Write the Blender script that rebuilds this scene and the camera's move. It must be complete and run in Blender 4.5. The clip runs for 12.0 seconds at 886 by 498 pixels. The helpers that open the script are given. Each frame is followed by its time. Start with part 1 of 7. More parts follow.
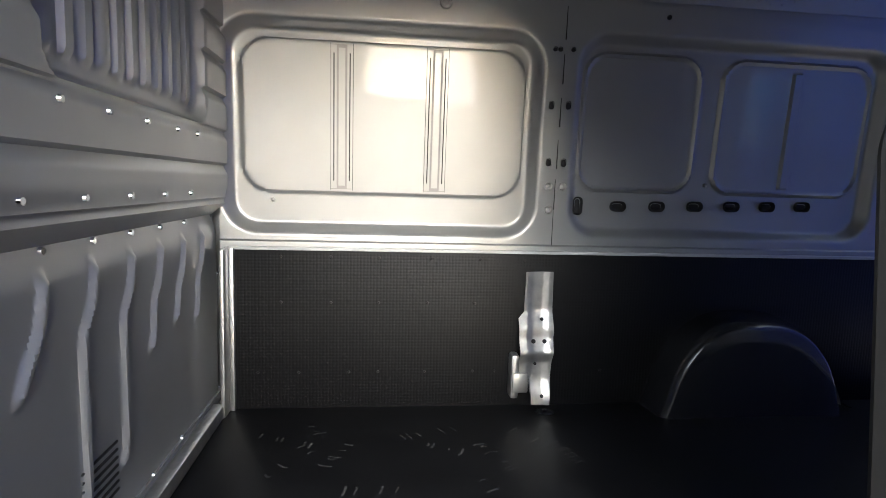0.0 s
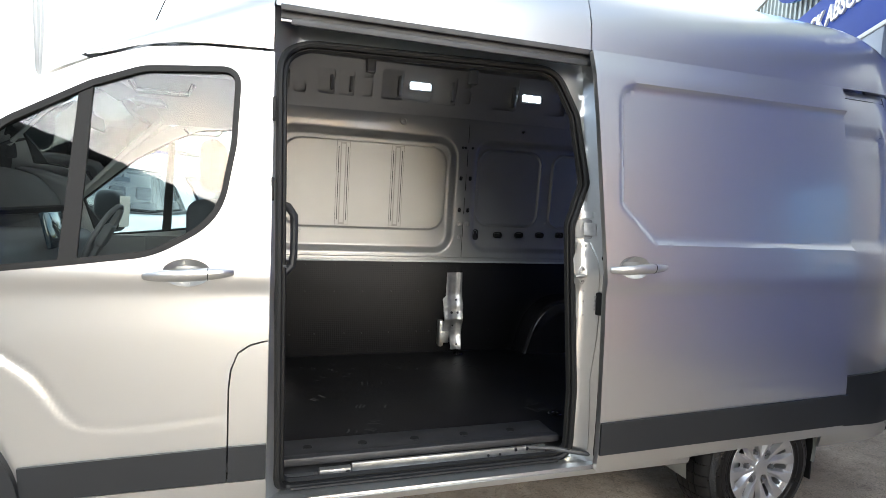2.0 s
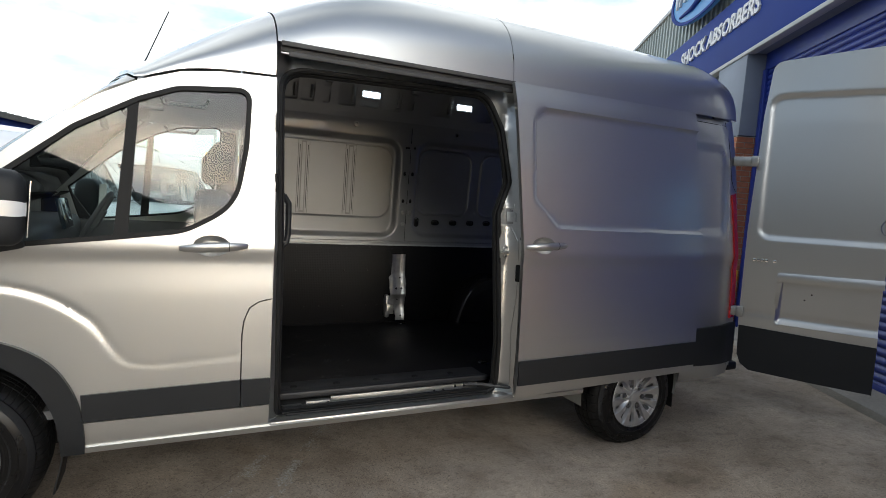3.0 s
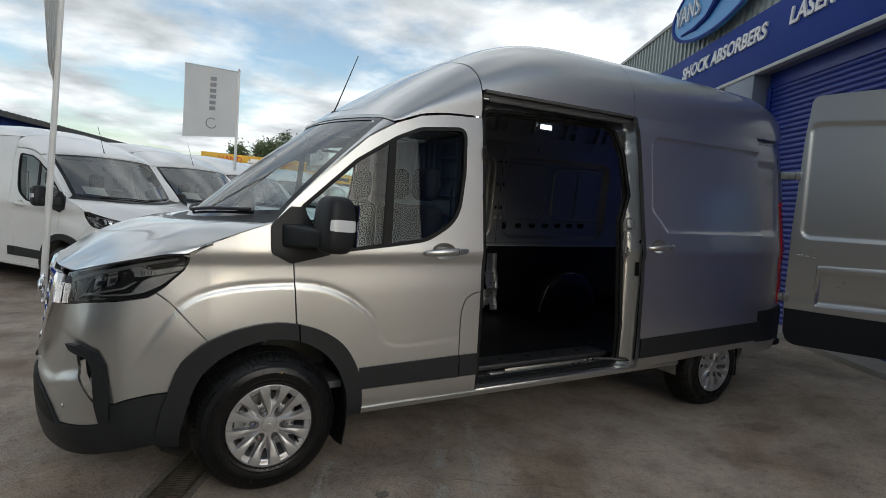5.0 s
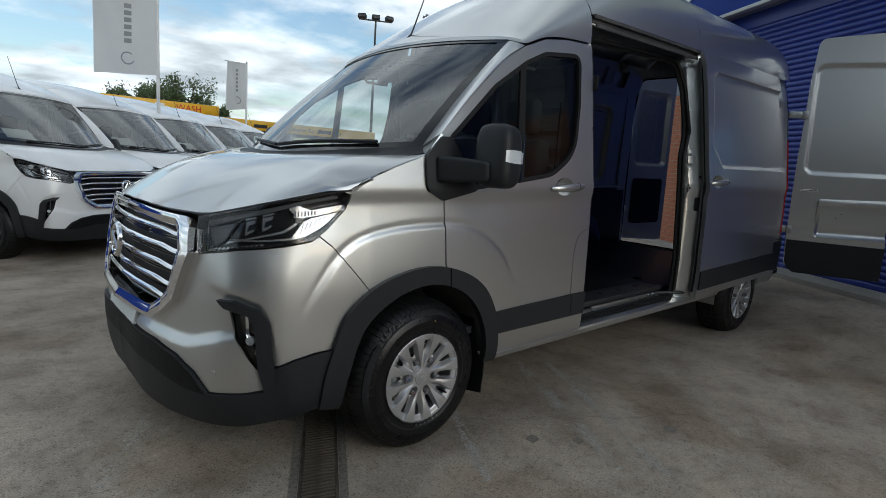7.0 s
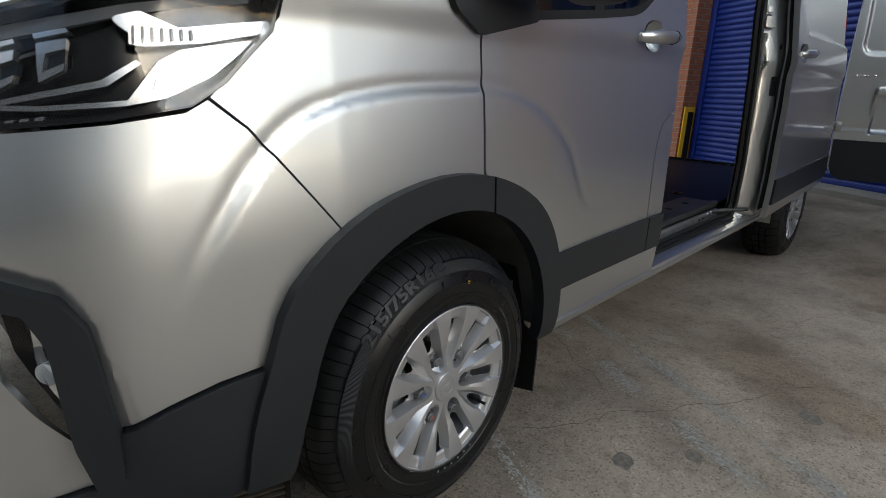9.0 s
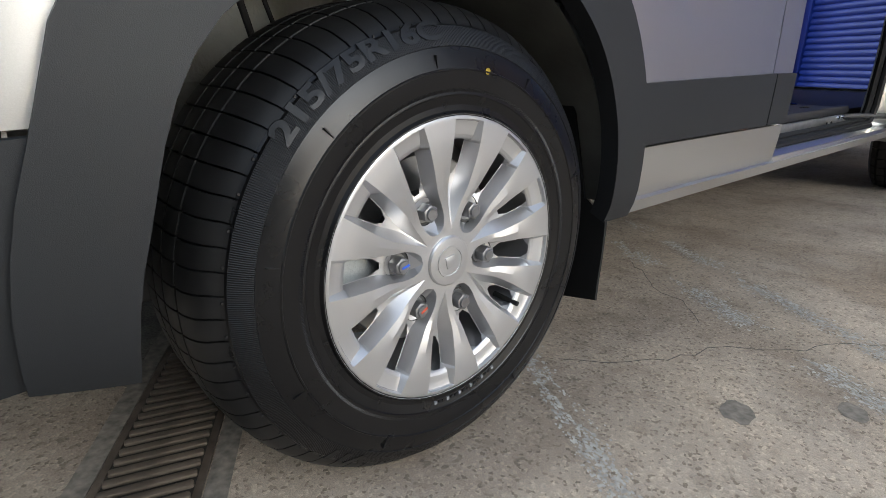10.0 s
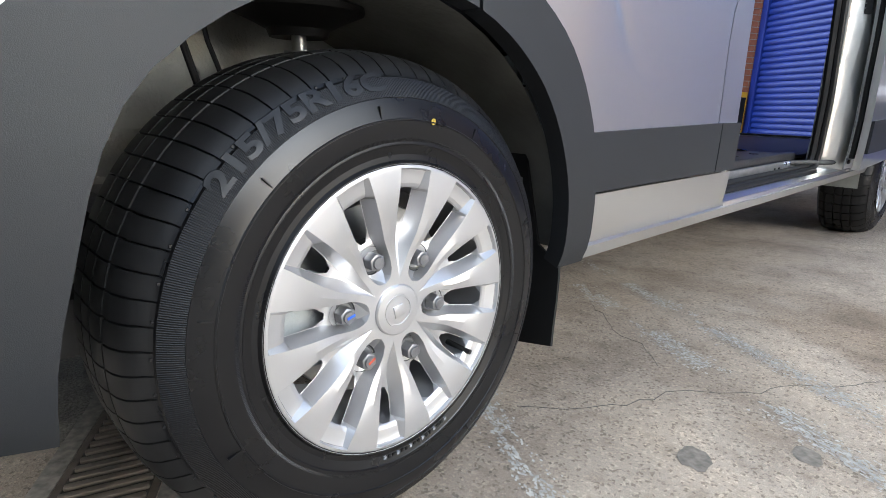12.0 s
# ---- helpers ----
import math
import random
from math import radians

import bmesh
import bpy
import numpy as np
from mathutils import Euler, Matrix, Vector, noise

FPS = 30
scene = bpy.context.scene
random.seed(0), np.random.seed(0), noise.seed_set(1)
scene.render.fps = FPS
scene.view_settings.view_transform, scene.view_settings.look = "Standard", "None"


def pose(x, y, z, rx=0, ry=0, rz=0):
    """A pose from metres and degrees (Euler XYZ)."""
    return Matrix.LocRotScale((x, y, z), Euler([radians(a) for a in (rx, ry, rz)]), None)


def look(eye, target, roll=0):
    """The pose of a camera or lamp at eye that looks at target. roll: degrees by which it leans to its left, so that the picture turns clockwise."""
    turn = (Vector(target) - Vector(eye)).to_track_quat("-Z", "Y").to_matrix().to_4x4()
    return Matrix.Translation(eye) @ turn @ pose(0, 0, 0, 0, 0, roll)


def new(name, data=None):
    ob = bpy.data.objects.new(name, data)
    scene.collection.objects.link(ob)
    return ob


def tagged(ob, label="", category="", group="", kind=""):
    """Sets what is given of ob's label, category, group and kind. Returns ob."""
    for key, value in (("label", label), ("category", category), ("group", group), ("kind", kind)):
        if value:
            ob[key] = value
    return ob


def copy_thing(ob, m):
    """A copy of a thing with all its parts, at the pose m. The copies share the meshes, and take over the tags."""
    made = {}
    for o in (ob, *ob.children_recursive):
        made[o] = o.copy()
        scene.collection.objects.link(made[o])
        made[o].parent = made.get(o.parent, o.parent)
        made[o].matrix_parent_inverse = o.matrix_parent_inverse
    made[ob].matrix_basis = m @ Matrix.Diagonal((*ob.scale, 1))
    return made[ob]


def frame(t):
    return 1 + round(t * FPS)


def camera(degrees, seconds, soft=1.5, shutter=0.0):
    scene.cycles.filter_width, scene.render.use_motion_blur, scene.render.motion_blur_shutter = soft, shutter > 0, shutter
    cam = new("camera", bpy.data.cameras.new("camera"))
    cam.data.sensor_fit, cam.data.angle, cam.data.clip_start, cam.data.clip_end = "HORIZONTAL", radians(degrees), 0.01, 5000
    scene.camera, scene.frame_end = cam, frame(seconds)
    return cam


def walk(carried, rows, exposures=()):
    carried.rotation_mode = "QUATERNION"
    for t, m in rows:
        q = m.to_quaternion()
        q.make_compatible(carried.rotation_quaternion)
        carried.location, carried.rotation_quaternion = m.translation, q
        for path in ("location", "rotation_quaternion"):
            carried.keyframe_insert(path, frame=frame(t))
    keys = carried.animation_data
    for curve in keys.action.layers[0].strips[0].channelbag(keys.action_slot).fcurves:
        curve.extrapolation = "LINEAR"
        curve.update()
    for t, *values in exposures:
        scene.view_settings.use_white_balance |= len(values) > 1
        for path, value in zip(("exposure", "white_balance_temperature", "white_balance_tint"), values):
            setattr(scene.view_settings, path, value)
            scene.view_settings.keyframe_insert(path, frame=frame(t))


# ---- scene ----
cam = camera(77.2, 12.0, 0.85)
PATH = [
    (0, (1.945, -0.36, 1.481), (2.176, 1.614, 1.255), 3.0),
    (0.5, (1.75, -0.83, 1.504), (2.11, 1.117, 1.222), 3.2),
    (1, (1.612, -1.197, 1.545), (2.04, 0.722, 1.274), 3.2),
    (1.5, (1.494, -1.624, 1.542), (1.981, 0.303, 1.313), 3.5),
    (2, (1.241, -2.012, 1.584), (1.859, -0.115, 1.451), 3.8),
    (2.5, (1.094, -2.413, 1.561), (1.877, -0.578, 1.421), 4.1),
    (2.7, (1.008, -2.545, 1.561), (1.853, -0.739, 1.404), 4.2),
    (4.3, (-0.153, -2.797, 1.617), (0.75, -1.014, 1.563), 4.4),
    (4.5, (-0.272, -2.804, 1.619), (0.607, -1.01, 1.526), 4.2),
    (5, (-0.709, -2.741, 1.576), (0.295, -1.018, 1.423), 4.3),
    (5.5, (-1.029, -2.581, 1.541), (0.057, -0.915, 1.325), 4.3),
    (6, (-1.347, -2.388, 1.495), (-0.164, -0.782, 1.344), 4.0),
    (6.5, (-1.607, -2.178, 1.472), (-0.34, -0.646, 1.258), 3.9),
    (6.7, (-1.654, -2.038, 1.434), (-0.377, -0.521, 1.181), 3.9),
    (8.3, (-1.405, -1.103, 1.297), (0.02, 0.236, 0.878), 3.5),
    (8.5, (-1.282, -0.999, 1.261), (0.124, 0.36, 0.84), 3.0),
    (9, (-0.967, -0.71, 1.089), (0.452, 0.591, 0.548), 2.6),
    (9.5, (-0.705, -0.528, 0.807), (0.62, 0.846, 0.21), 1.8),
    (10, (-0.542, -0.466, 0.648), (0.701, 0.97, 0.021), 1.7),
    (10.5, (-0.464, -0.447, 0.587), (0.758, 1.024, -0.001), 1.7),
    (11, (-0.422, -0.453, 0.574), (0.815, 1.021, 0.03), 2.0),
    (11.5, (-0.424, -0.455, 0.59), (0.824, 1.016, 0.063), 2.1),
    (12, (-0.508, -0.481, 0.658), (0.834, 0.921, 0.175), 2.2),
]
# seconds, stops, kelvin, tint
EXPOSURES = [(0, 3.1, 6050, 9), (0.5, 3.3, 6150, 9), (1.5, 2.8, 6150, 9), (2.2, 2.1, 6200, 9), (2.7, 1.4, 6300, 9), (4.4, 0.3, 6450, 9), (5.2, 0.2, 6300, 8), (6.7, 0.2, 6000, 6), (8.4, 0.7, 5950, 6), (9.2, 0.85, 6150, 8), (9.6, 1.2, 6200, 9), (10.0, 1.8, 6100, 9), (10.7, 2.45, 5950, 9), (12, 2.5, 5900, 9)]
walk(cam, [(t, look(eye, target, roll)) for t, eye, target, roll in PATH], EXPOSURES)

# ---- world and sun ----
SUN_AZ, SUN_EL = 180.0, 16.0         # degrees: azimuth from +y towards +x, elevation
GLOW = 6.5                            # how much brighter the cloud is in front of the sun
world = bpy.data.worlds.new("sky")
scene.world = world
world.use_nodes = True
nt = world.node_tree
bg = nt.nodes["Background"]
sky = nt.nodes.new("ShaderNodeTexSky")
sky.sky_type, sky.sun_disc = "NISHITA", False
sky.sun_elevation, sky.sun_rotation = radians(SUN_EL), radians(SUN_AZ)
sky.air_density, sky.dust_density, sky.ozone_density = 1.0, 1.5, 1.0
co = nt.nodes.new("ShaderNodeTexCoord")
sep = nt.nodes.new("ShaderNodeSeparateXYZ")
nt.links.new(co.outputs["Generated"], sep.inputs[0])
# clouds: the sky direction is projected on a flat layer, so that they shrink towards the horizon
lift = nt.nodes.new("ShaderNodeMath"); lift.operation = "ADD"; lift.inputs[1].default_value = 0.16
nt.links.new(sep.outputs["Z"], lift.inputs[0])
flat = nt.nodes.new("ShaderNodeVectorMath"); flat.operation = "DIVIDE"
comb = nt.nodes.new("ShaderNodeCombineXYZ")
for k in range(3):
    nt.links.new(lift.outputs[0], comb.inputs[k])
nt.links.new(co.outputs["Generated"], flat.inputs[0]); nt.links.new(comb.outputs[0], flat.inputs[1])
cl = nt.nodes.new("ShaderNodeTexNoise")
cl.inputs["Scale"].default_value, cl.inputs["Detail"].default_value, cl.inputs["Roughness"].default_value = 1.35, 7, 0.56
drift = nt.nodes.new("ShaderNodeVectorMath"); drift.operation = "ADD"; drift.inputs[1].default_value = (3.1, 1.7, 0)
nt.links.new(flat.outputs[0], drift.inputs[0])
nt.links.new(drift.outputs[0], cl.inputs["Vector"])
cover = nt.nodes.new("ShaderNodeValToRGB")
cover.color_ramp.elements[0].position, cover.color_ramp.elements[1].position = 0.40, 0.56
nt.links.new(cl.outputs["Fac"], cover.inputs[0])
shade = nt.nodes.new("ShaderNodeTexNoise")
shade.inputs["Scale"].default_value, shade.inputs["Detail"].default_value = 2.3, 6
nt.links.new(flat.outputs[0], shade.inputs["Vector"])
tone = nt.nodes.new("ShaderNodeValToRGB")
tone.color_ramp.elements[0].position, tone.color_ramp.elements[0].color = 0.36, (3.9, 4.15, 4.3, 1)
tone.color_ramp.elements[1].position, tone.color_ramp.elements[1].color = 0.62, (8.2, 8.4, 8.4, 1)
nt.links.new(shade.outputs["Fac"], tone.inputs[0])
# the sun stands behind the cloud and brightens it round about
a, e = radians(SUN_AZ), radians(SUN_EL)
near = nt.nodes.new("ShaderNodeVectorMath"); near.operation = "DOT_PRODUCT"
near.inputs[1].default_value = (math.sin(a) * math.cos(e), math.cos(a) * math.cos(e), math.sin(e))
nt.links.new(co.outputs["Generated"], near.inputs[0])
glow = nt.nodes.new("ShaderNodeMapRange"); glow.interpolation_type = "SMOOTHSTEP"
glow.inputs["From Min"].default_value, glow.inputs["From Max"].default_value = 0.68, 1.0
glow.inputs["To Min"].default_value, glow.inputs["To Max"].default_value = 1.0, GLOW
nt.links.new(near.outputs["Value"], glow.inputs["Value"])
# thick cloud on the sun's side is seen from its shaded side
back = nt.nodes.new("ShaderNodeMapRange"); back.interpolation_type = "SMOOTHSTEP"
back.inputs["From Min"].default_value, back.inputs["From Max"].default_value = -0.2, 0.62
back.inputs["To Min"].default_value, back.inputs["To Max"].default_value = 1.0, 0.28
nt.links.new(near.outputs["Value"], back.inputs["Value"])
gain = nt.nodes.new("ShaderNodeMath"); gain.operation = "MULTIPLY"
nt.links.new(glow.outputs[0], gain.inputs[0]); nt.links.new(back.outputs[0], gain.inputs[1])
lit = nt.nodes.new("ShaderNodeVectorMath"); lit.operation = "SCALE"
nt.links.new(tone.outputs[0], lit.inputs[0]); nt.links.new(gain.outputs[0], lit.inputs["Scale"])
both = nt.nodes.new("ShaderNodeMix"); both.data_type = "RGBA"
nt.links.new(cover.outputs[0], both.inputs["Factor"])
nt.links.new(sky.outputs[0], both.inputs["A"]); nt.links.new(lit.outputs[0], both.inputs["B"])
nt.links.new(both.outputs["Result"], bg.inputs[0])
bg.inputs[1].default_value = 0.12

sun = new("sun", bpy.data.lights.new("sun", "SUN"))
sun.data.energy, sun.data.angle, sun.data.color = 0.5, radians(45.0), (1.0, 0.97, 0.93)
a, e = radians(SUN_AZ), radians(SUN_EL)
sun.matrix_world = look((math.sin(a) * math.cos(e) * 50, math.cos(a) * math.cos(e) * 50, math.sin(e) * 50), (0, 0, 0))

# ---- materials ----
def material(name, color, rough=0.5, metal=0.0, coat=0.0, spec=0.5, grain=None, stain=None, bump=None, emit=None, alpha=1.0):
    """grain, stain: (scale per metre, share by which the tone varies); bump: (scale per metre, height in metres)."""
    m = bpy.data.materials.new(name)
    m.use_nodes = True
    t = m.node_tree
    b = t.nodes["Principled BSDF"]
    b.inputs["Base Color"].default_value = (*color, 1)
    b.inputs["Roughness"].default_value, b.inputs["Metallic"].default_value = rough, metal
    b.inputs["Coat Weight"].default_value, b.inputs["Coat Roughness"].default_value = coat, 0.04
    b.inputs["Specular IOR Level"].default_value = spec
    where = t.nodes.new("ShaderNodeTexCoord").outputs["Object"]
    last = None
    for layer in (grain, stain):
        if layer:
            n = t.nodes.new("ShaderNodeTexNoise")
            n.inputs["Scale"].default_value, n.inputs["Detail"].default_value = layer[0], 5
            t.links.new(where, n.inputs["Vector"])
            r = t.nodes.new("ShaderNodeMapRange")
            r.inputs["From Min"].default_value, r.inputs["From Max"].default_value = 0.3, 0.7
            r.inputs["To Min"].default_value, r.inputs["To Max"].default_value = 1 - layer[1], 1 + layer[1]
            t.links.new(n.outputs["Fac"], r.inputs["Value"])
            x = t.nodes.new("ShaderNodeVectorMath"); x.operation = "MULTIPLY"
            if last:
                t.links.new(last, x.inputs[0])
            else:
                x.inputs[0].default_value = color
            t.links.new(r.outputs[0], x.inputs[1])
            last = x.outputs[0]
    if last:
        t.links.new(last, b.inputs["Base Color"])
    if bump:
        n = t.nodes.new("ShaderNodeTexNoise")
        n.inputs["Scale"].default_value, n.inputs["Detail"].default_value = bump[0], 4
        t.links.new(where, n.inputs["Vector"])
        u = t.nodes.new("ShaderNodeBump")
        u.inputs["Distance"].default_value, u.inputs["Strength"].default_value = bump[1], 1.0
        t.links.new(n.outputs["Fac"], u.inputs["Height"])
        t.links.new(u.outputs[0], b.inputs["Normal"])
    if emit:
        b.inputs["Emission Color"].default_value, b.inputs["Emission Strength"].default_value = (*emit[0], 1), emit[1]
    return m


def glass(name, tint, clear=0.8, ior=1.5):
    m = bpy.data.materials.new(name)
    m.use_nodes = True
    t = m.node_tree
    t.nodes.clear()
    out = t.nodes.new("ShaderNodeOutputMaterial")
    thin = t.nodes.new("ShaderNodeBsdfTransparent"); thin.inputs[0].default_value = (*[c * clear for c in tint], 1)
    gloss = t.nodes.new("ShaderNodeBsdfGlossy"); gloss.inputs["Roughness"].default_value = 0.01
    f = t.nodes.new("ShaderNodeFresnel"); f.inputs[0].default_value = ior
    mix = t.nodes.new("ShaderNodeMixShader")
    t.links.new(f.outputs[0], mix.inputs[0]); t.links.new(thin.outputs[0], mix.inputs[1]); t.links.new(gloss.outputs[0], mix.inputs[2])
    t.links.new(mix.outputs[0], out.inputs[0])
    return m


M = {}
M["silver"] = material("silver_paint", (0.56, 0.565, 0.555), 0.35, 0.94, 1.0, grain=(900, 0.05))
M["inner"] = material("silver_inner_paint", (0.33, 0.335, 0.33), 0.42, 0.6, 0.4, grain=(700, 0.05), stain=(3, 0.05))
M["white"] = material("white_paint", (0.80, 0.80, 0.79), 0.3, 0, 0.8, stain=(2, 0.03))
M["plastic"] = material("black_plastic", (0.015, 0.0165, 0.0185), 0.5, spec=0.35, stain=(4, 0.1), bump=(900, 0.0002))
M["rubber"] = material("rubber", (0.008, 0.008, 0.008), 0.6, spec=0.3, bump=(300, 0.0002))
M["tyre"] = material("tyre_rubber", (0.013, 0.013, 0.0135), 0.5, stain=(9, 0.25), bump=(500, 0.0002))
M["alloy"] = material("alloy_wheel", (0.52, 0.52, 0.525), 0.36, 0.8, 0.3, stain=(8, 0.04))
M["chrome"] = material("chrome", (0.85, 0.85, 0.86), 0.07, 1.0)
M["dull"] = material("zinc_steel", (0.42, 0.42, 0.41), 0.4, 0.9, stain=(25, 0.15))
M["dark"] = material("dark_steel", (0.06, 0.06, 0.06), 0.6, 0.3, stain=(8, 0.3))
M["liner"] = material("black_liner", (0.012, 0.012, 0.013), 0.55, bump=(160, 0.0006))
M["mat"] = material("black_floor_mat", (0.006, 0.006, 0.0068), 0.46, spec=0.2, stain=(5, 0.3), bump=(350, 0.0004))
M["gloss"] = material("gloss_black", (0.01, 0.01, 0.011), 0.12, coat=0.6)
M["red"] = material("red_lens", (0.45, 0.01, 0.012), 0.12, coat=0.6)
M["amber"] = material("amber_lens", (0.5, 0.16, 0.01), 0.15, coat=0.5)
M["lens"] = material("clear_lens", (0.7, 0.72, 0.74), 0.1, coat=0.5)
M["reflector"] = material("bright_reflector", (0.66, 0.67, 0.69), 0.2, 0.92)
M["glass"] = glass("clear_glass", (0.82, 0.93, 0.92), 0.88, 1.6)
M["lampglass"] = glass("lamp_glass", (1, 1, 1), 0.95, 1.5)
M["windscreen"] = glass("windscreen_glass", (0.88, 0.93, 0.92), 0.85, 2.7)
M["lamp"] = material("lit_lamp", (0.9, 0.9, 0.9), 0.4, emit=((0.80, 0.91, 1.0), 1.6))
M["seat"] = material("dark_seat_fabric", (0.02, 0.021, 0.025), 0.9, bump=(400, 0.0008))
M["cabin"] = material("grey_cab_plastic", (0.14, 0.14, 0.145), 0.6, stain=(6, 0.08))
M["lining"] = material("grey_headlining", (0.45, 0.45, 0.44), 0.9, bump=(500, 0.0004))
M["blue"] = material("blue_fascia", (0.012, 0.042, 0.26), 0.6, spec=0.15, stain=(1.2, 0.08))
M["shutter"] = material("blue_shutter_paint", (0.008, 0.026, 0.21), 0.42, stain=(2, 0.15))
M["cladding"] = material("grey_green_cladding", (0.33, 0.37, 0.35), 0.45, 0.2, stain=(0.8, 0.12))
M["brick"] = material("red_brick", (0.36, 0.13, 0.065), 0.85, stain=(18, 0.2), bump=(120, 0.001))
M["mortar"] = material("mortar", (0.36, 0.32, 0.27), 0.95, stain=(10, 0.15))
M["line"] = material("worn_white_line", (0.40, 0.38, 0.345), 0.85, grain=(60, 0.35))
M["iron"] = material("rusty_iron", (0.10, 0.078, 0.058), 0.7, 0.3, stain=(20, 0.4))
M["yellow"] = material("yellow_paint", (0.75, 0.42, 0.01), 0.45, stain=(3, 0.08))
M["signred"] = material("red_lettering", (0.6, 0.03, 0.02), 0.5)
M["signwhite"] = material("white_lettering", (0.82, 0.82, 0.82), 0.45)
M["black"] = material("black_lettering", (0.015, 0.015, 0.015), 0.5)
M["flag"] = material("white_flag_cloth", (0.70, 0.70, 0.70), 0.9, stain=(2, 0.06))
tree_of = M["flag"].node_tree
back = tree_of.nodes.new("ShaderNodeBsdfTranslucent"); back.inputs[0].default_value = (0.85, 0.85, 0.84, 1)
half = tree_of.nodes.new("ShaderNodeMixShader"); half.inputs[0].default_value = 0.65
tree_of.links.new(tree_of.nodes["Principled BSDF"].outputs[0], half.inputs[1]); tree_of.links.new(back.outputs[0], half.inputs[2])
tree_of.links.new(half.outputs[0], tree_of.nodes["Material Output"].inputs[0])
M["grey"] = material("grey_print", (0.25, 0.26, 0.28), 0.7)
M["leaf"] = material("leaf", (0.06, 0.09, 0.025), 0.6, stain=(0.6, 0.3))
M["bark"] = material("bark", (0.09, 0.07, 0.05), 0.9, stain=(4, 0.3))
M["pole"] = material("white_pole_paint", (0.72, 0.72, 0.71), 0.45, stain=(3, 0.05))
M["pale"] = material("light_steel_paint", (0.45, 0.46, 0.46), 0.5, stain=(3, 0.08))
M["paper"] = material("paper", (0.8, 0.82, 0.8), 0.7)
M["house"] = material("sprayed_wheel_housing", (0.37, 0.372, 0.335), 0.5, stain=(9, 0.15), bump=(110, 0.003))
M["wall"] = material("grey_render_wall", (0.4, 0.4, 0.4), 0.8, stain=(1, 0.1))
M["tyreprint"] = material("raised_tyre_print", (0.006, 0.006, 0.0065), 0.4, spec=0.35)
M["nut"] = material("grey_steel_nut", (0.22, 0.22, 0.225), 0.42, 0.8, stain=(60, 0.15))
M["cast"] = material("cast_caliper", (0.42, 0.45, 0.45), 0.6, 0.5, bump=(200, 0.001))
M["yellowmark"] = material("yellow_paint_mark", (0.3, 0.2, 0.01), 0.6)
M["bluemark"] = material("blue_paint_mark", (0.02, 0.1, 0.6), 0.5)
M["redmark"] = material("red_paint_mark", (0.5, 0.07, 0.03), 0.55)
M["screen"] = material("dark_screen", (0.02, 0.03, 0.04), 0.1)
M["orange"] = material("orange_seal", (0.5, 0.12, 0.02), 0.6)
M["greylens"] = material("grey_light_guide", (0.12, 0.125, 0.135), 0.2, coat=0.4)
M["tread"] = material("grey_step_plastic", (0.022, 0.022, 0.024), 0.5, stain=(9, 0.3), bump=(500, 0.0003))
M["hole"] = material("dark_hole", (0.008, 0.008, 0.009), 0.7)
# darker grey that stands in for the shade inside recesses
M["shade"] = material("recess_shade_grey", (0.2, 0.2, 0.2), 0.5, 0.3, stain=(20, 0.1))
M["dust"] = material("dust", (0.03, 0.029, 0.028), 0.9, grain=(200, 0.6))
M["moulded"] = material("black_moulded_plastic", (0.010, 0.010, 0.012), 0.24, coat=0.5, bump=(220, 0.0006))
M["crackfill"] = material("dirt_in_crack", (0.09, 0.08, 0.068), 0.95)
M["oil"] = material("oil_stain", (0.18, 0.158, 0.13), 0.7, grain=(60, 0.4))
M["silt"] = material("wet_silt", (0.03, 0.026, 0.02), 0.8, stain=(12, 0.4))
# dirt tone, darkened further to hold the van's shadow by the drain
M["damp_shade"] = material("damp_shadowed_concrete", (0.13, 0.116, 0.093), 0.75, stain=(9, 0.4), grain=(160, 0.5), bump=(120, 0.002))
M["barrel"] = material("grey_wheel_barrel", (0.30, 0.30, 0.305), 0.5, 0.6, stain=(8, 0.1))
M["mesh"] = material("black_mesh", (0.004, 0.004, 0.0045), 0.5, spec=0.2, bump=(160, 0.004))
M["archliner"] = material("grey_arch_liner", (0.12, 0.12, 0.108), 0.6, stain=(7, 0.3), bump=(60, 0.002))
M["beam"] = material("blue_grey_steel", (0.2, 0.23, 0.29), 0.5, stain=(2, 0.1))
M["skyblue"] = material("sign_blue", (0.09, 0.34, 0.72), 0.4)
M["dark_block"] = material("unseen_block_grey", (0.1, 0.095, 0.09), 0.7, stain=(0.5, 0.15))
M["kerb"] = material("kerb_concrete", (0.30, 0.28, 0.25), 0.9, grain=(90, 0.2), stain=(2, 0.15), bump=(120, 0.002))


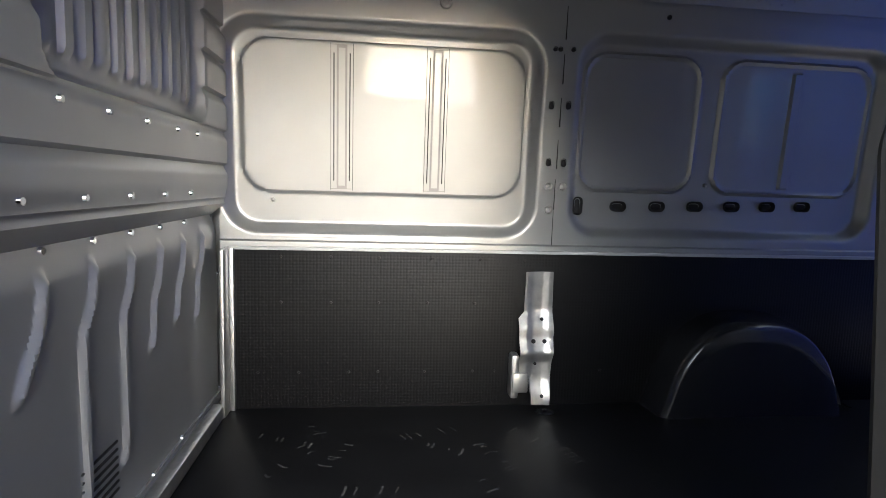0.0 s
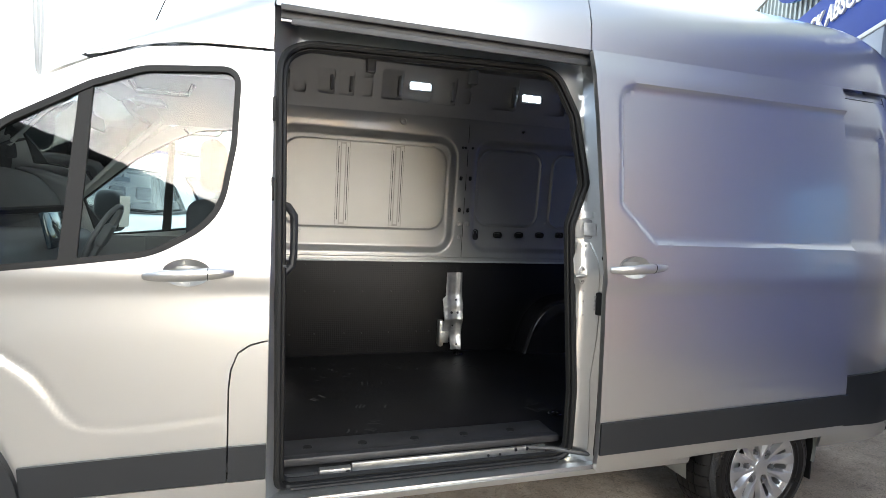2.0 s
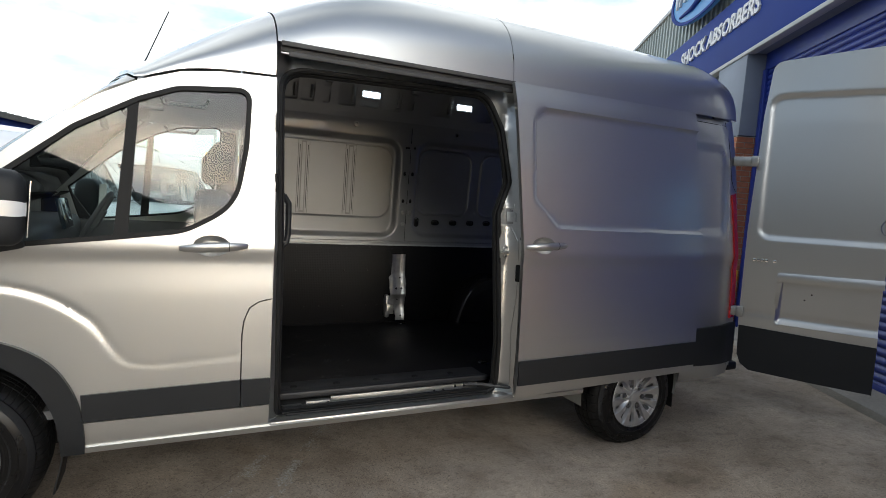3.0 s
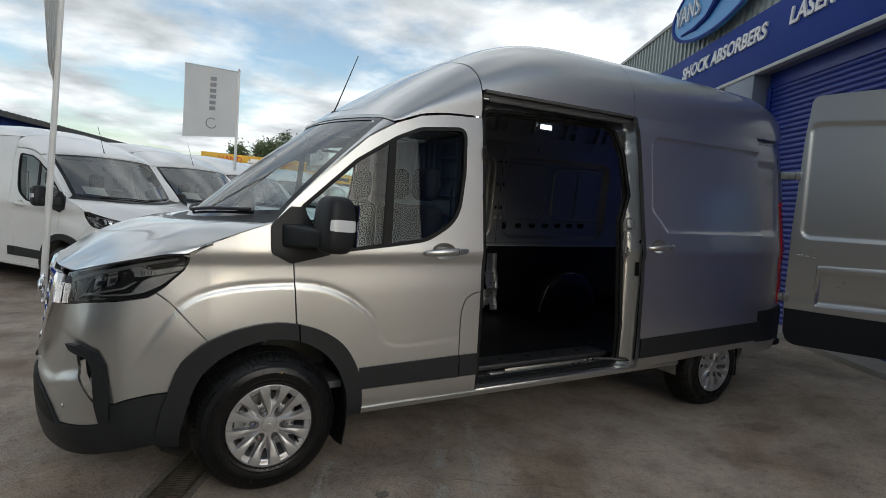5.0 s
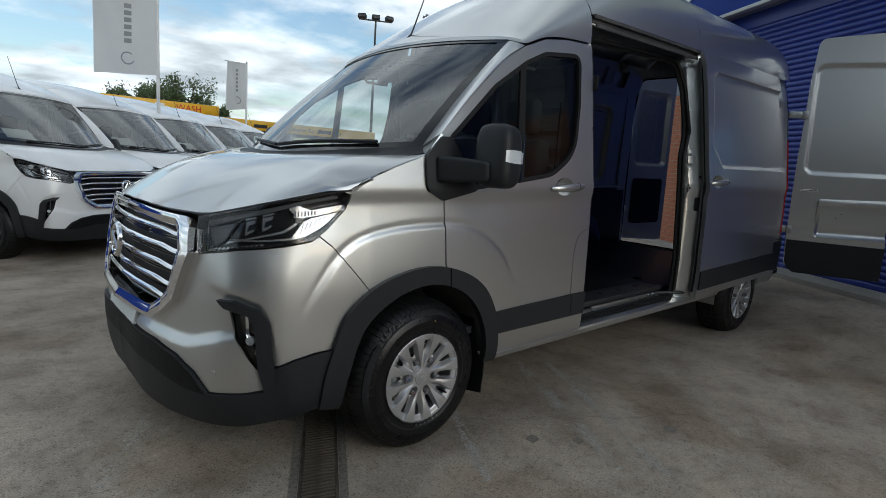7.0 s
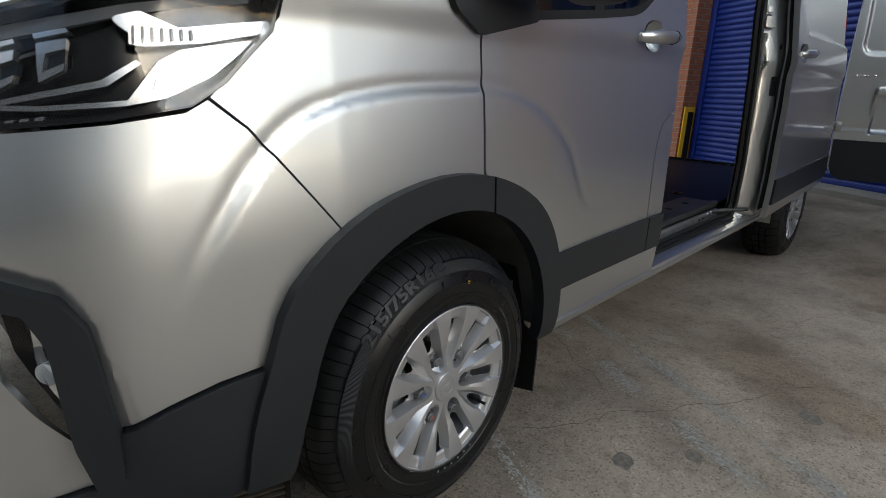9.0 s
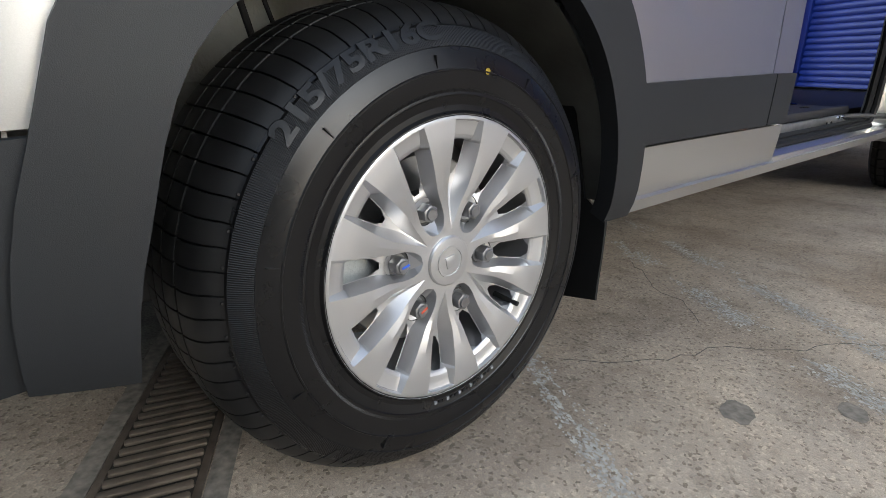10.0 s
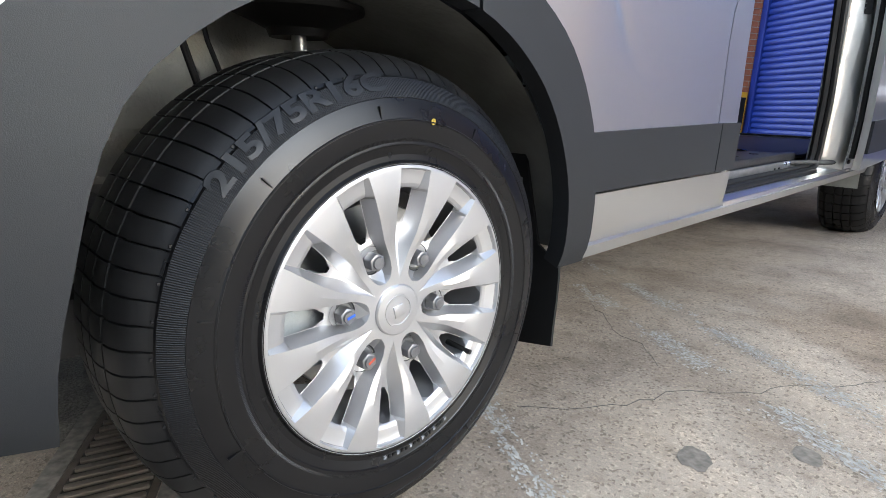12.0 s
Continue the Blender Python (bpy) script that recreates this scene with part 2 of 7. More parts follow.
def concrete_material():
    """Brushed yard concrete: exposed stones, damp patches, fine grit."""
    m = material("yard_concrete", (0.27, 0.25, 0.22), 0.88)
    t = m.node_tree
    b = t.nodes["Principled BSDF"]
    where = t.nodes.new("ShaderNodeTexCoord").outputs["Object"]

    def noise_node(scale, detail):
        n = t.nodes.new("ShaderNodeTexNoise")
        n.inputs["Scale"].default_value, n.inputs["Detail"].default_value = scale, detail
        t.links.new(where, n.inputs["Vector"])
        return n

    def steps(src, stops):
        r = t.nodes.new("ShaderNodeValToRGB")
        while len(r.color_ramp.elements) < len(stops):
            r.color_ramp.elements.new(0.5)
        for el, (p, c) in zip(r.color_ramp.elements, stops):
            el.position, el.color = p, (*c, 1)
        t.links.new(src, r.inputs[0])
        return r

    def times(a, c):
        x = t.nodes.new("ShaderNodeVectorMath"); x.operation = "MULTIPLY"
        t.links.new(a, x.inputs[0]); t.links.new(c, x.inputs[1])
        return x.outputs[0]
    base = steps(noise_node(0.55, 6).outputs["Fac"], [(0.30, (0.240, 0.192, 0.143)), (0.5, (0.345, 0.290, 0.231)), (0.70, (0.430, 0.370, 0.304))])
    stones = t.nodes.new("ShaderNodeTexVoronoi")
    stones.inputs["Scale"].default_value = 170
    t.links.new(where, stones.inputs["Vector"])
    sep = t.nodes.new("ShaderNodeSeparateColor")
    t.links.new(stones.outputs["Color"], sep.inputs[0])
    speck = steps(sep.outputs[0], [(0.0, (0.55, 0.53, 0.51)), (0.10, (0.72, 0.7, 0.68)), (0.18, (1, 1, 1)), (0.80, (1.02, 1.0, 0.98)), (0.93, (1.28, 1.26, 1.23))])
    grit = steps(noise_node(420, 3).outputs["Fac"], [(0.3, (0.74, 0.74, 0.74)), (0.7, (1.22, 1.22, 1.22))])
    patch = steps(noise_node(2.6, 8).outputs["Fac"], [(0.34, (0.74, 0.72, 0.70)), (0.5, (1, 1, 1)), (0.66, (1.16, 1.15, 1.13))])
    scuff = steps(noise_node(14, 7).outputs["Fac"], [(0.33, (0.80, 0.79, 0.78)), (0.46, (1, 1, 1)), (0.60, (1, 1, 1)), (0.72, (1.14, 1.13, 1.12))])
    dirt = steps(noise_node(0.9, 9).outputs["Fac"], [(0.56, (1, 1, 1)), (0.64, (0.80, 0.76, 0.71)), (0.8, (0.68, 0.62, 0.55))])
    wear = times(times(grit.outputs[0], patch.outputs[0]), times(scuff.outputs[0], dirt.outputs[0]))
    t.links.new(times(times(base.outputs[0], speck.outputs[0]), wear), b.inputs["Base Color"])
    u = t.nodes.new("ShaderNodeBump")
    u.inputs["Distance"].default_value, u.inputs["Strength"].default_value = 0.0016, 0.8
    t.links.new(stones.outputs["Distance"], u.inputs["Height"])
    t.links.new(u.outputs[0], b.inputs["Normal"])
    return m


M["concrete"] = concrete_material()


def dimple_material():
    """Black lining with small raised dots in rows."""
    m = material("black_dimpled_lining", (0.004, 0.004, 0.0045), 0.5, spec=0.18)
    t = m.node_tree
    v = t.nodes.new("ShaderNodeTexVoronoi")
    v.inputs["Scale"].default_value, v.inputs["Randomness"].default_value = 70, 0.0
    t.links.new(t.nodes.new("ShaderNodeTexCoord").outputs["Object"], v.inputs["Vector"])
    u = t.nodes.new("ShaderNodeBump")
    u.inputs["Distance"].default_value, u.inputs["Strength"].default_value, u.invert = 0.0025, 0.7, True
    t.links.new(v.outputs["Distance"], u.inputs["Height"])
    t.links.new(u.outputs[0], t.nodes["Principled BSDF"].inputs["Normal"])
    return m


M["liner"] = dimple_material()


def tyre_material():
    """Black rubber: plain bands, and a band of fine radial serrations near the shoulder."""
    m = material("tyre_rubber", (0.0045, 0.0045, 0.005), 0.4, spec=0.35)
    t = m.node_tree
    b = t.nodes["Principled BSDF"]
    where = t.nodes.new("ShaderNodeTexCoord").outputs["Object"]

    def calc(op, *args):
        n = t.nodes.new("ShaderNodeMath")
        n.operation = op
        for k, v in enumerate(args):
            if isinstance(v, (int, float)):
                n.inputs[k].default_value = v
            else:
                t.links.new(v, n.inputs[k])
        return n.outputs[0]
    sep = t.nodes.new("ShaderNodeSeparateXYZ")
    t.links.new(where, sep.inputs[0])
    x, y = sep.outputs[0], sep.outputs[1]
    r = calc("SQRT", calc("ADD", calc("MULTIPLY", x, x), calc("MULTIPLY", y, y)))
    teeth = calc("SINE", calc("MULTIPLY", calc("ARCTAN2", y, x), 760.0))
    band = calc("MULTIPLY", calc("GREATER_THAN", r, 0.2998), calc("LESS_THAN", r, 0.3255))
    thin = calc("MULTIPLY", calc("GREATER_THAN", r, 0.2435), calc("LESS_THAN", r, 0.2475))
    grain = t.nodes.new("ShaderNodeTexNoise")
    grain.inputs["Scale"].default_value, grain.inputs["Detail"].default_value = 260, 4
    t.links.new(where, grain.inputs["Vector"])
    high = calc("ADD", calc("MULTIPLY", calc("MULTIPLY", teeth, calc("ADD", band, thin)), 0.5), calc("MULTIPLY", grain.outputs["Fac"], 0.12))
    u = t.nodes.new("ShaderNodeBump")
    u.inputs["Distance"].default_value, u.inputs["Strength"].default_value = 0.0006, 1.0
    t.links.new(high, u.inputs["Height"]); t.links.new(u.outputs[0], b.inputs["Normal"])
    dirt = t.nodes.new("ShaderNodeTexNoise")
    dirt.inputs["Scale"].default_value, dirt.inputs["Detail"].default_value = 14, 6
    t.links.new(where, dirt.inputs["Vector"])
    rough = calc("ADD", 0.18, calc("MULTIPLY", dirt.outputs["Fac"], 0.22))
    # the tread and its shoulder are dusty
    dusty = calc("MULTIPLY", calc("GREATER_THAN", r, 0.331), calc("MULTIPLY", dirt.outputs["Fac"], 0.4))
    tone = t.nodes.new("ShaderNodeMix"); tone.data_type = "RGBA"
    tone.inputs["A"].default_value, tone.inputs["B"].default_value = (0.0045, 0.0045, 0.005, 1), (0.024, 0.024, 0.023, 1)
    t.links.new(dusty, tone.inputs["Factor"]); t.links.new(tone.outputs["Result"], b.inputs["Base Color"])
    t.links.new(calc("ADD", rough, calc("ADD", calc("MULTIPLY", band, 0.12), calc("MULTIPLY", calc("GREATER_THAN", r, 0.33), 0.16))), b.inputs["Roughness"])
    return m


M["tyre"] = tyre_material()

# ---- mesh tools ----
def sharpen(bm, degrees=34):
    bm.normal_update()
    for f in bm.faces:
        f.smooth = True
    for ed in bm.edges:
        if len(ed.link_faces) == 2 and ed.calc_face_angle(0) > radians(degrees):
            ed.smooth = False


def part(name, bm, material, parent=None, label="", m=None, degrees=34):
    """Links a bmesh as one mesh object under parent (or alone)."""
    sharpen(bm, degrees)
    me = bpy.data.meshes.new(name)
    bm.to_mesh(me)
    bm.free()
    for one in (material if isinstance(material, (list, tuple)) else [material]):
        me.materials.append(one)
    ob = new(name, me)
    if m is not None:
        ob.matrix_basis = m
    if parent is not None:
        ob.parent = parent
    if label:
        tagged(ob, label)
    return ob


def box(x0, x1, y0, y1, z0, z1, bevel=0.0, bm=None, m=None, seg=2):
    own = bmesh.new()
    bmesh.ops.create_cube(own, size=1, matrix=Matrix.Translation(((x0 + x1) / 2, (y0 + y1) / 2, (z0 + z1) / 2)) @ Matrix.Diagonal((abs(x1 - x0), abs(y1 - y0), abs(z1 - z0), 1)))
    if bevel:
        bmesh.ops.bevel(own, geom=own.edges[:], offset=bevel, segments=seg, affect="EDGES", profile=0.5)
    return join(bm, own, m)


def join(bm, own, m=None):
    """Adds own to bm (or returns own), moved by m."""
    if m is not None:
        bmesh.ops.transform(own, matrix=m, verts=own.verts[:])
    if bm is None:
        return own
    me = bpy.data.meshes.new("joined")
    own.to_mesh(me)
    own.free()
    bm.from_mesh(me)
    bpy.data.meshes.remove(me)
    return bm


def drum(r0, r1, depth, seg=24, bm=None, m=None, bevel=0.0):
    """A cylinder or cone along z, from 0 to depth."""
    own = bmesh.new()
    bmesh.ops.create_cone(own, cap_ends=True, segments=seg, radius1=r0, radius2=r1, depth=depth, matrix=Matrix.Translation((0, 0, depth / 2)))
    if bevel:
        bmesh.ops.bevel(own, geom=[ed for ed in own.edges if len(ed.link_faces) == 2 and ed.calc_face_angle(0) > 0.9], offset=bevel, segments=2, affect="EDGES", profile=0.5)
    return join(bm, own, m)


def spin(profile, seg=48, bm=None, m=None, closed=False, arc=360.0):
    """Turns a profile of (radius, height) round z."""
    own = bmesh.new()
    full = arc >= 359.9
    n = seg if full else seg + 1
    rings = []
    for k in range(n):
        c, s = math.cos(radians(arc) * k / seg), math.sin(radians(arc) * k / seg)
        rings.append([own.verts.new((r * c, r * s, h)) for r, h in profile])
    for k in range(seg):
        p, q = rings[k], rings[(k + 1) % n]
        for j in range(len(profile) - (0 if closed else 1)):
            i = (j + 1) % len(profile)
            own.faces.new((p[j], q[j], q[i], p[i]))
    bmesh.ops.remove_doubles(own, verts=own.verts[:], dist=1e-6)
    bmesh.ops.recalc_face_normals(own, faces=own.faces[:])
    return join(bm, own, m)


def tube(points, radius, seg=8, bm=None, m=None, closed=False, flat=1.0):
    """A round bar along points; radius may be a list. flat squeezes it along its second axis."""
    own = bmesh.new()
    pts = [Vector(p) for p in points]
    rad = radius if isinstance(radius, (list, tuple)) else [radius] * len(pts)
    rings, up = [], None
    for k, p in enumerate(pts):
        a = pts[k - 1] if (k or closed) else p
        b = pts[(k + 1) % len(pts)] if (k + 1 < len(pts) or closed) else p
        d = (b - a).normalized()
        if up is None:
            up = d.orthogonal().normalized()
        up = (up - d * up.dot(d)).normalized()
        side = d.cross(up)
        rings.append([own.verts.new(p + (up * math.cos(2 * math.pi * j / seg) + side * flat * math.sin(2 * math.pi * j / seg)) * rad[k]) for j in range(seg)])
    for k in range(len(pts) if closed else len(pts) - 1):
        p, q = rings[k], rings[(k + 1) % len(pts)]
        for j in range(seg):
            own.faces.new((p[j], p[(j + 1) % seg], q[(j + 1) % seg], q[j]))
    if not closed:
        own.faces.new(rings[0][::-1])
        own.faces.new(rings[-1])
    bmesh.ops.recalc_face_normals(own, faces=own.faces[:])
    return join(bm, own, m)


def rounded(corners, seg=6):
    """A closed outline from corners (u, v, radius)."""
    out = []
    n = len(corners)
    for k, (u, v, *r) in enumerate(corners):
        r = r[0] if r else 0
        p, a, b = Vector((u, v)), Vector(corners[k - 1][:2]), Vector(corners[(k + 1) % n][:2])
        da, db = (a - p), (b - p)
        la, lb = da.length, db.length
        da, db = da / la, db / lb
        ang = math.acos(max(-1, min(1, da.dot(db))))
        if r <= 0 or ang > 3.08:
            out.append((u, v))
            continue
        d = min(r / math.tan(ang / 2), 0.48 * la, 0.48 * lb)
        q0, q1 = p + da * d, p + db * d
        for j in range(seg + 1):
            w = j / seg
            c = q0 * (1 - w) ** 2 + p * 2 * w * (1 - w) + q1 * w ** 2
            out.append((c.x, c.y))
    return out


def sheet(outlines, surf, step=0.04, thick=0.0, bm=None, m=None, stepv=None):
    """A panel: flat outlines (the first outside, the others holes) in (u, v), cut into a fine net and bent to surf(u, v) -> (x, y, z)."""
    own = bmesh.new()
    for line in outlines:
        vs = [own.verts.new((u, v, 0)) for u, v in line]
        for k in range(len(vs)):
            own.edges.new((vs[k - 1], vs[k]))
    bmesh.ops.triangle_fill(own, use_beauty=True, use_dissolve=False, edges=own.edges[:], normal=(0, 0, 1))
    us, vs = [p[0] for p in outlines[0]], [p[1] for p in outlines[0]]
    for lo, hi, no, st in ((min(us), max(us), (1, 0, 0), step), (min(vs), max(vs), (0, 1, 0), stepv or step)):
        n = int((hi - lo) / st)
        for k in range(1, n + 1):
            c = lo + (hi - lo) * k / (n + 1)
            bmesh.ops.bisect_plane(own, geom=own.verts[:] + own.edges[:] + own.faces[:], dist=1e-6, plane_co=Vector(no) * c, plane_no=no)
    for f in own.faces:
        if f.normal.z < 0:
            f.normal_flip()
    for v in own.verts:
        v.co = surf(v.co.x, v.co.y)
    own.normal_update()
    if thick:
        bmesh.ops.solidify(own, geom=own.faces[:], thickness=thick)
        bmesh.ops.recalc_face_normals(own, faces=own.faces[:])
    return join(bm, own, m)


def grid(u0, u1, nu, v0, v1, nv, surf, bm=None, m=None, thick=0.0):
    own = bmesh.new()
    rows = [[own.verts.new(surf(u0 + (u1 - u0) * i / nu, v0 + (v1 - v0) * j / nv)) for i in range(nu + 1)] for j in range(nv + 1)]
    for j in range(nv):
        for i in range(nu):
            own.faces.new((rows[j][i], rows[j][i + 1], rows[j + 1][i + 1], rows[j + 1][i]))
    own.normal_update()
    if thick:
        bmesh.ops.solidify(own, geom=own.faces[:], thickness=thick)
        bmesh.ops.recalc_face_normals(own, faces=own.faces[:])
    return join(bm, own, m)


def mirrored(bm, y=0.0):
    """Adds the mirror image over the plane y."""
    got = bmesh.ops.duplicate(bm, geom=bm.verts[:] + bm.edges[:] + bm.faces[:])["geom"]
    for v in got:
        if isinstance(v, bmesh.types.BMVert):
            v.co.y = 2 * y - v.co.y
    bmesh.ops.reverse_faces(bm, faces=[f for f in got if isinstance(f, bmesh.types.BMFace)])
    return bm


def curve(knots, x):
    """A smooth value from knots (x, value)."""
    if x <= knots[0][0]:
        return knots[0][1]
    if x >= knots[-1][0]:
        return knots[-1][1]
    for k in range(len(knots) - 1):
        (x0, a), (x1, b) = knots[k], knots[k + 1]
        if x <= x1:
            w = (x - x0) / (x1 - x0)
            sa = (b - knots[k - 1][1]) / (x1 - knots[k - 1][0]) if k else (b - a) / (x1 - x0)
            sb = (knots[k + 2][1] - a) / (knots[k + 2][0] - x0) if k + 2 < len(knots) else (b - a) / (x1 - x0)
            s = (b - a) / (x1 - x0)
            if s == 0 or sa * s <= 0: sa = 0
            if s == 0 or sb * s <= 0: sb = 0
            if s:
                sa, sb = math.copysign(min(abs(sa), 3 * abs(s)), s) if sa else 0, math.copysign(min(abs(sb), 3 * abs(s)), s) if sb else 0
            h = x1 - x0
            return a * (2 * w ** 3 - 3 * w ** 2 + 1) + sa * h * (w ** 3 - 2 * w ** 2 + w) + b * (3 * w ** 2 - 2 * w ** 3) + sb * h * (w ** 3 - w ** 2)


def ramp(lo, hi, x):
    w = max(0.0, min(1.0, (x - lo) / (hi - lo)))
    return w * w * (3 - 2 * w)


def inside(u, v, u0, u1, v0, v1, r):
    """Depth inside a rounded rectangle (negative outside)."""
    dx, dy = abs(u - (u0 + u1) / 2) - (u1 - u0) / 2 + r, abs(v - (v0 + v1) / 2) - (v1 - v0) / 2 + r
    return r - math.hypot(max(dx, 0), max(dy, 0)) - min(max(dx, dy), 0)


def empty(name, m=None, parent=None):
    ob = new(name)
    ob.empty_display_size = 0.1
    if m is not None:
        ob.matrix_basis = m
    if parent is not None:
        ob.parent = parent
    return ob


def text_mesh(words, size, depth=0.0, align="LEFT", bold=0.0):
    """Words in the built-in font, lying in the xy plane, as a bmesh."""
    cu = bpy.data.curves.new("words", "FONT")
    cu.body, cu.size, cu.extrude, cu.align_x = words, size, depth, align
    cu.resolution_u, cu.offset = 3, bold
    ob = bpy.data.objects.new("words", cu)
    scene.collection.objects.link(ob)
    deps = bpy.context.evaluated_depsgraph_get()
    me = bpy.data.meshes.new_from_object(ob.evaluated_get(deps))
    bm = bmesh.new()
    bm.from_mesh(me)
    bpy.data.objects.remove(ob)
    bpy.data.curves.remove(cu)
    bpy.data.meshes.remove(me)
    return bm


def bend_text(words, size, radius, start, sweep, depth=0.0012):
    """Words along a circle, clockwise from the angle start over sweep degrees, on a tyre's shoulder."""
    bm = text_mesh(words, size, depth, bold=0.0011)
    lo, hi = min(v.co.x for v in bm.verts), max(v.co.x for v in bm.verts)
    for v in bm.verts:
        a = radians(start - sweep * (v.co.x - lo) / (hi - lo))
        r = radius + v.co.y
        h = curve([(0.2995, 0.0050), (0.312, 0.0), (0.3255, -0.0095), (0.34, -0.022)], r)
        v.co = (r * math.cos(a), r * math.sin(a), h + v.co.z)
    return bm

# ---- the van's skin, in its own level axes: x to the rear, y to its right, z up, front axle at x = 0 ----
MID = 1.175                            # centre line
RAKE = 1.25                            # degrees by which the empty van sits nose down
SIDE = [(0.28, 0.215), (0.34, 0.178), (0.42, 0.160), (0.62, 0.152), (0.80, 0.153), (1.05, 0.155), (1.20, 0.160), (1.27, 0.150), (1.34, 0.158),
        (1.60, 0.190), (2.00, 0.237), (2.12, 0.256), (2.19, 0.267), (2.30, 0.298), (2.45, 0.325), (2.60, 0.37)]
BULGE = [(-0.80, 0.42), (-0.68, 0.66), (-0.57, 0.84), (-0.46, 0.98), (-0.35, 1.055), (-0.16, 1.095), (0.12, 1.105), (0.34, 1.06), (0.53, 0.935), (0.63, 0.79), (0.68, 0.745), (0.79, 0.725), (1.3, 0.75), (4.8, 0.765)]
PLAN_X = [(-1.86, -1.055), (-1.45, -1.03), (-1.2, -0.98), (-0.95, -0.875), (-0.72, -0.70), (-0.5, -0.497), (-0.3, -0.30)]
PLAN_Y = [(-1.86, 1.0), (-1.45, 0.61), (-1.2, 0.372), (-0.95, 0.160), (-0.72, 0.043), (-0.5, 0.010), (-0.3, 0.0)]
LEAN = [(0.25, 0.02), (0.40, -0.01), (0.55, -0.015), (0.70, 0.0), (0.85, 0.012), (1.0, 0.03), (1.1, 0.055), (1.2, 0.11), (1.3, 0.2)]


SHELF = [(-1.15, 0.885), (-1.0, 0.853), (-0.89, 0.83), (-0.81, 0.80), (-0.775, 0.74), (-0.735, 0.56), (-0.705, 0.40)]


def relief(u, z):
    """The bumper's folds: a shelf over the fog lamp and a fuller lower corner."""
    a = ramp(-0.60, -0.80, u)
    d = 9.0                                 # distance from the shelf's edge, positive above and behind it
    for (u0, z0), (u1, z1) in zip(SHELF, SHELF[1:]):
        w = max(0.0, min(1.0, ((u - u0) * (u1 - u0) + (z - z0) * (z1 - z0)) / ((u1 - u0) ** 2 + (z1 - z0) ** 2)))
        far_off = math.hypot(u - u0 - w * (u1 - u0), z - z0 - w * (z1 - z0))
        if far_off < abs(d):
            d = math.copysign(far_off, (u1 - u0) * (z - z0) - (z1 - z0) * (u - u0))
    ridge = curve([(-1.1, 0.855), (-0.99, 0.862), (-0.83, 0.905), (-0.67, 0.93), (-0.5, 0.94)], u)
    o = 0.015 * a * ramp(-1.10, -0.86, u) * ramp(-0.004, 0.020, d) * ramp(ridge + 0.17, ridge - 0.03, z)
    corner = curve([(-1.86, 0.60), (-1.5, 0.645), (-1.32, 0.645), (-1.14, 0.64), (-1.02, 0.67), (-0.90, 0.69), (-0.8, 0.64)], u)
    o += 0.018 * ramp(corner + 0.02, corner - 0.035, z) * ramp(-0.78, -0.86, u) * ramp(-1.86, -1.45, u)
    return o


def side_y(x, z):
    y = curve(SIDE, z)
    tilt = (curve(BULGE, x + 0.03) - curve(BULGE, x - 0.03)) / 0.06
    s = (curve(BULGE, x) - z) / math.sqrt(1 + tilt * tilt)      # how far below the crease over the wheel
    fold = 0.0045 * (min(1.0, max(0.0, (s + 0.003) / 0.020)) * 2.1 - min(1.0, max(0.0, (s + 0.030) / 0.029)))
    y -= fold * (1 - 0.85 * ramp(0.42, 0.72, x)) * ramp(0.30, 0.40, z) * ramp(0.66, 0.92, z + 1.2 * max(0.0, x)) * ramp(-0.72, -0.50, x)
    y += 0.06 * ramp(4.45, 4.85, x) ** 2 + 0.03 * ramp(0.25, -0.5, x) * ramp(0.8, 1.3, z)
    return y


def skin(u, z, out=0.0):
    """The skin at u (x along the side; further forward it wraps round the nose to the centre line at u = -1.86) and height z."""
    if u >= -0.3:
        return Vector((u, side_y(u, z) - out, z))
    y = side_y(max(u, -0.75), z)
    k = curve(PLAN_Y, u)
    w = ramp(-0.45, -1.15, u)
    x0, x1 = curve(PLAN_X, u - 0.01), curve(PLAN_X, u + 0.01)
    y0, y1 = curve(PLAN_Y, u - 0.01), curve(PLAN_Y, u + 0.01)
    n = Vector((y0 - y1, x1 - x0, 0))
    n = -n.normalized() if n.length > 1e-9 else Vector((-1, 0, 0))
    if n.x > 0:
        n = -n
    out += relief(u, z)
    return Vector((curve(PLAN_X, u) + curve(LEAN, z) * w, y + (MID - y) * k, z)) + n * out


# ---- panel van ----
def arc(x0, z0, r, a0, a1, n=14):
    return [(x0 + r * math.cos(radians(a0 + (a1 - a0) * k / n)), z0 + r * math.sin(radians(a0 + (a1 - a0) * k / n))) for k in range(n + 1)]


AXLE_F, AXLE_R = (0.0, 0.355), (3.767, 0.273)
HUB_F, HUB_R = (0.0, 0.3635), (3.767, 0.286)
# wheel arch radii by the angle round the front hub
FLARE_OUT = [(0, 0.515), (10, 0.52), (31, 0.548), (49, 0.566), (73, 0.557), (101, 0.555), (123, 0.569), (139, 0.571), (154, 0.540), (180, 0.535)]
FLARE_IN = [(-5, 0.425), (6, 0.425), (30, 0.445), (50, 0.463), (75, 0.47), (113, 0.463), (135, 0.460), (161, 0.425), (188, 0.432)]


def arch_line(knots, a0, a1, d=0.0, n=18):
    out = []
    for k in range(n + 1):
        a = a0 + (a1 - a0) * k / n
        r = curve(knots, a) + d
        out.append((AXLE_F[0] + r * math.cos(radians(a)), AXLE_F[1] + r * math.sin(radians(a))))
    return out

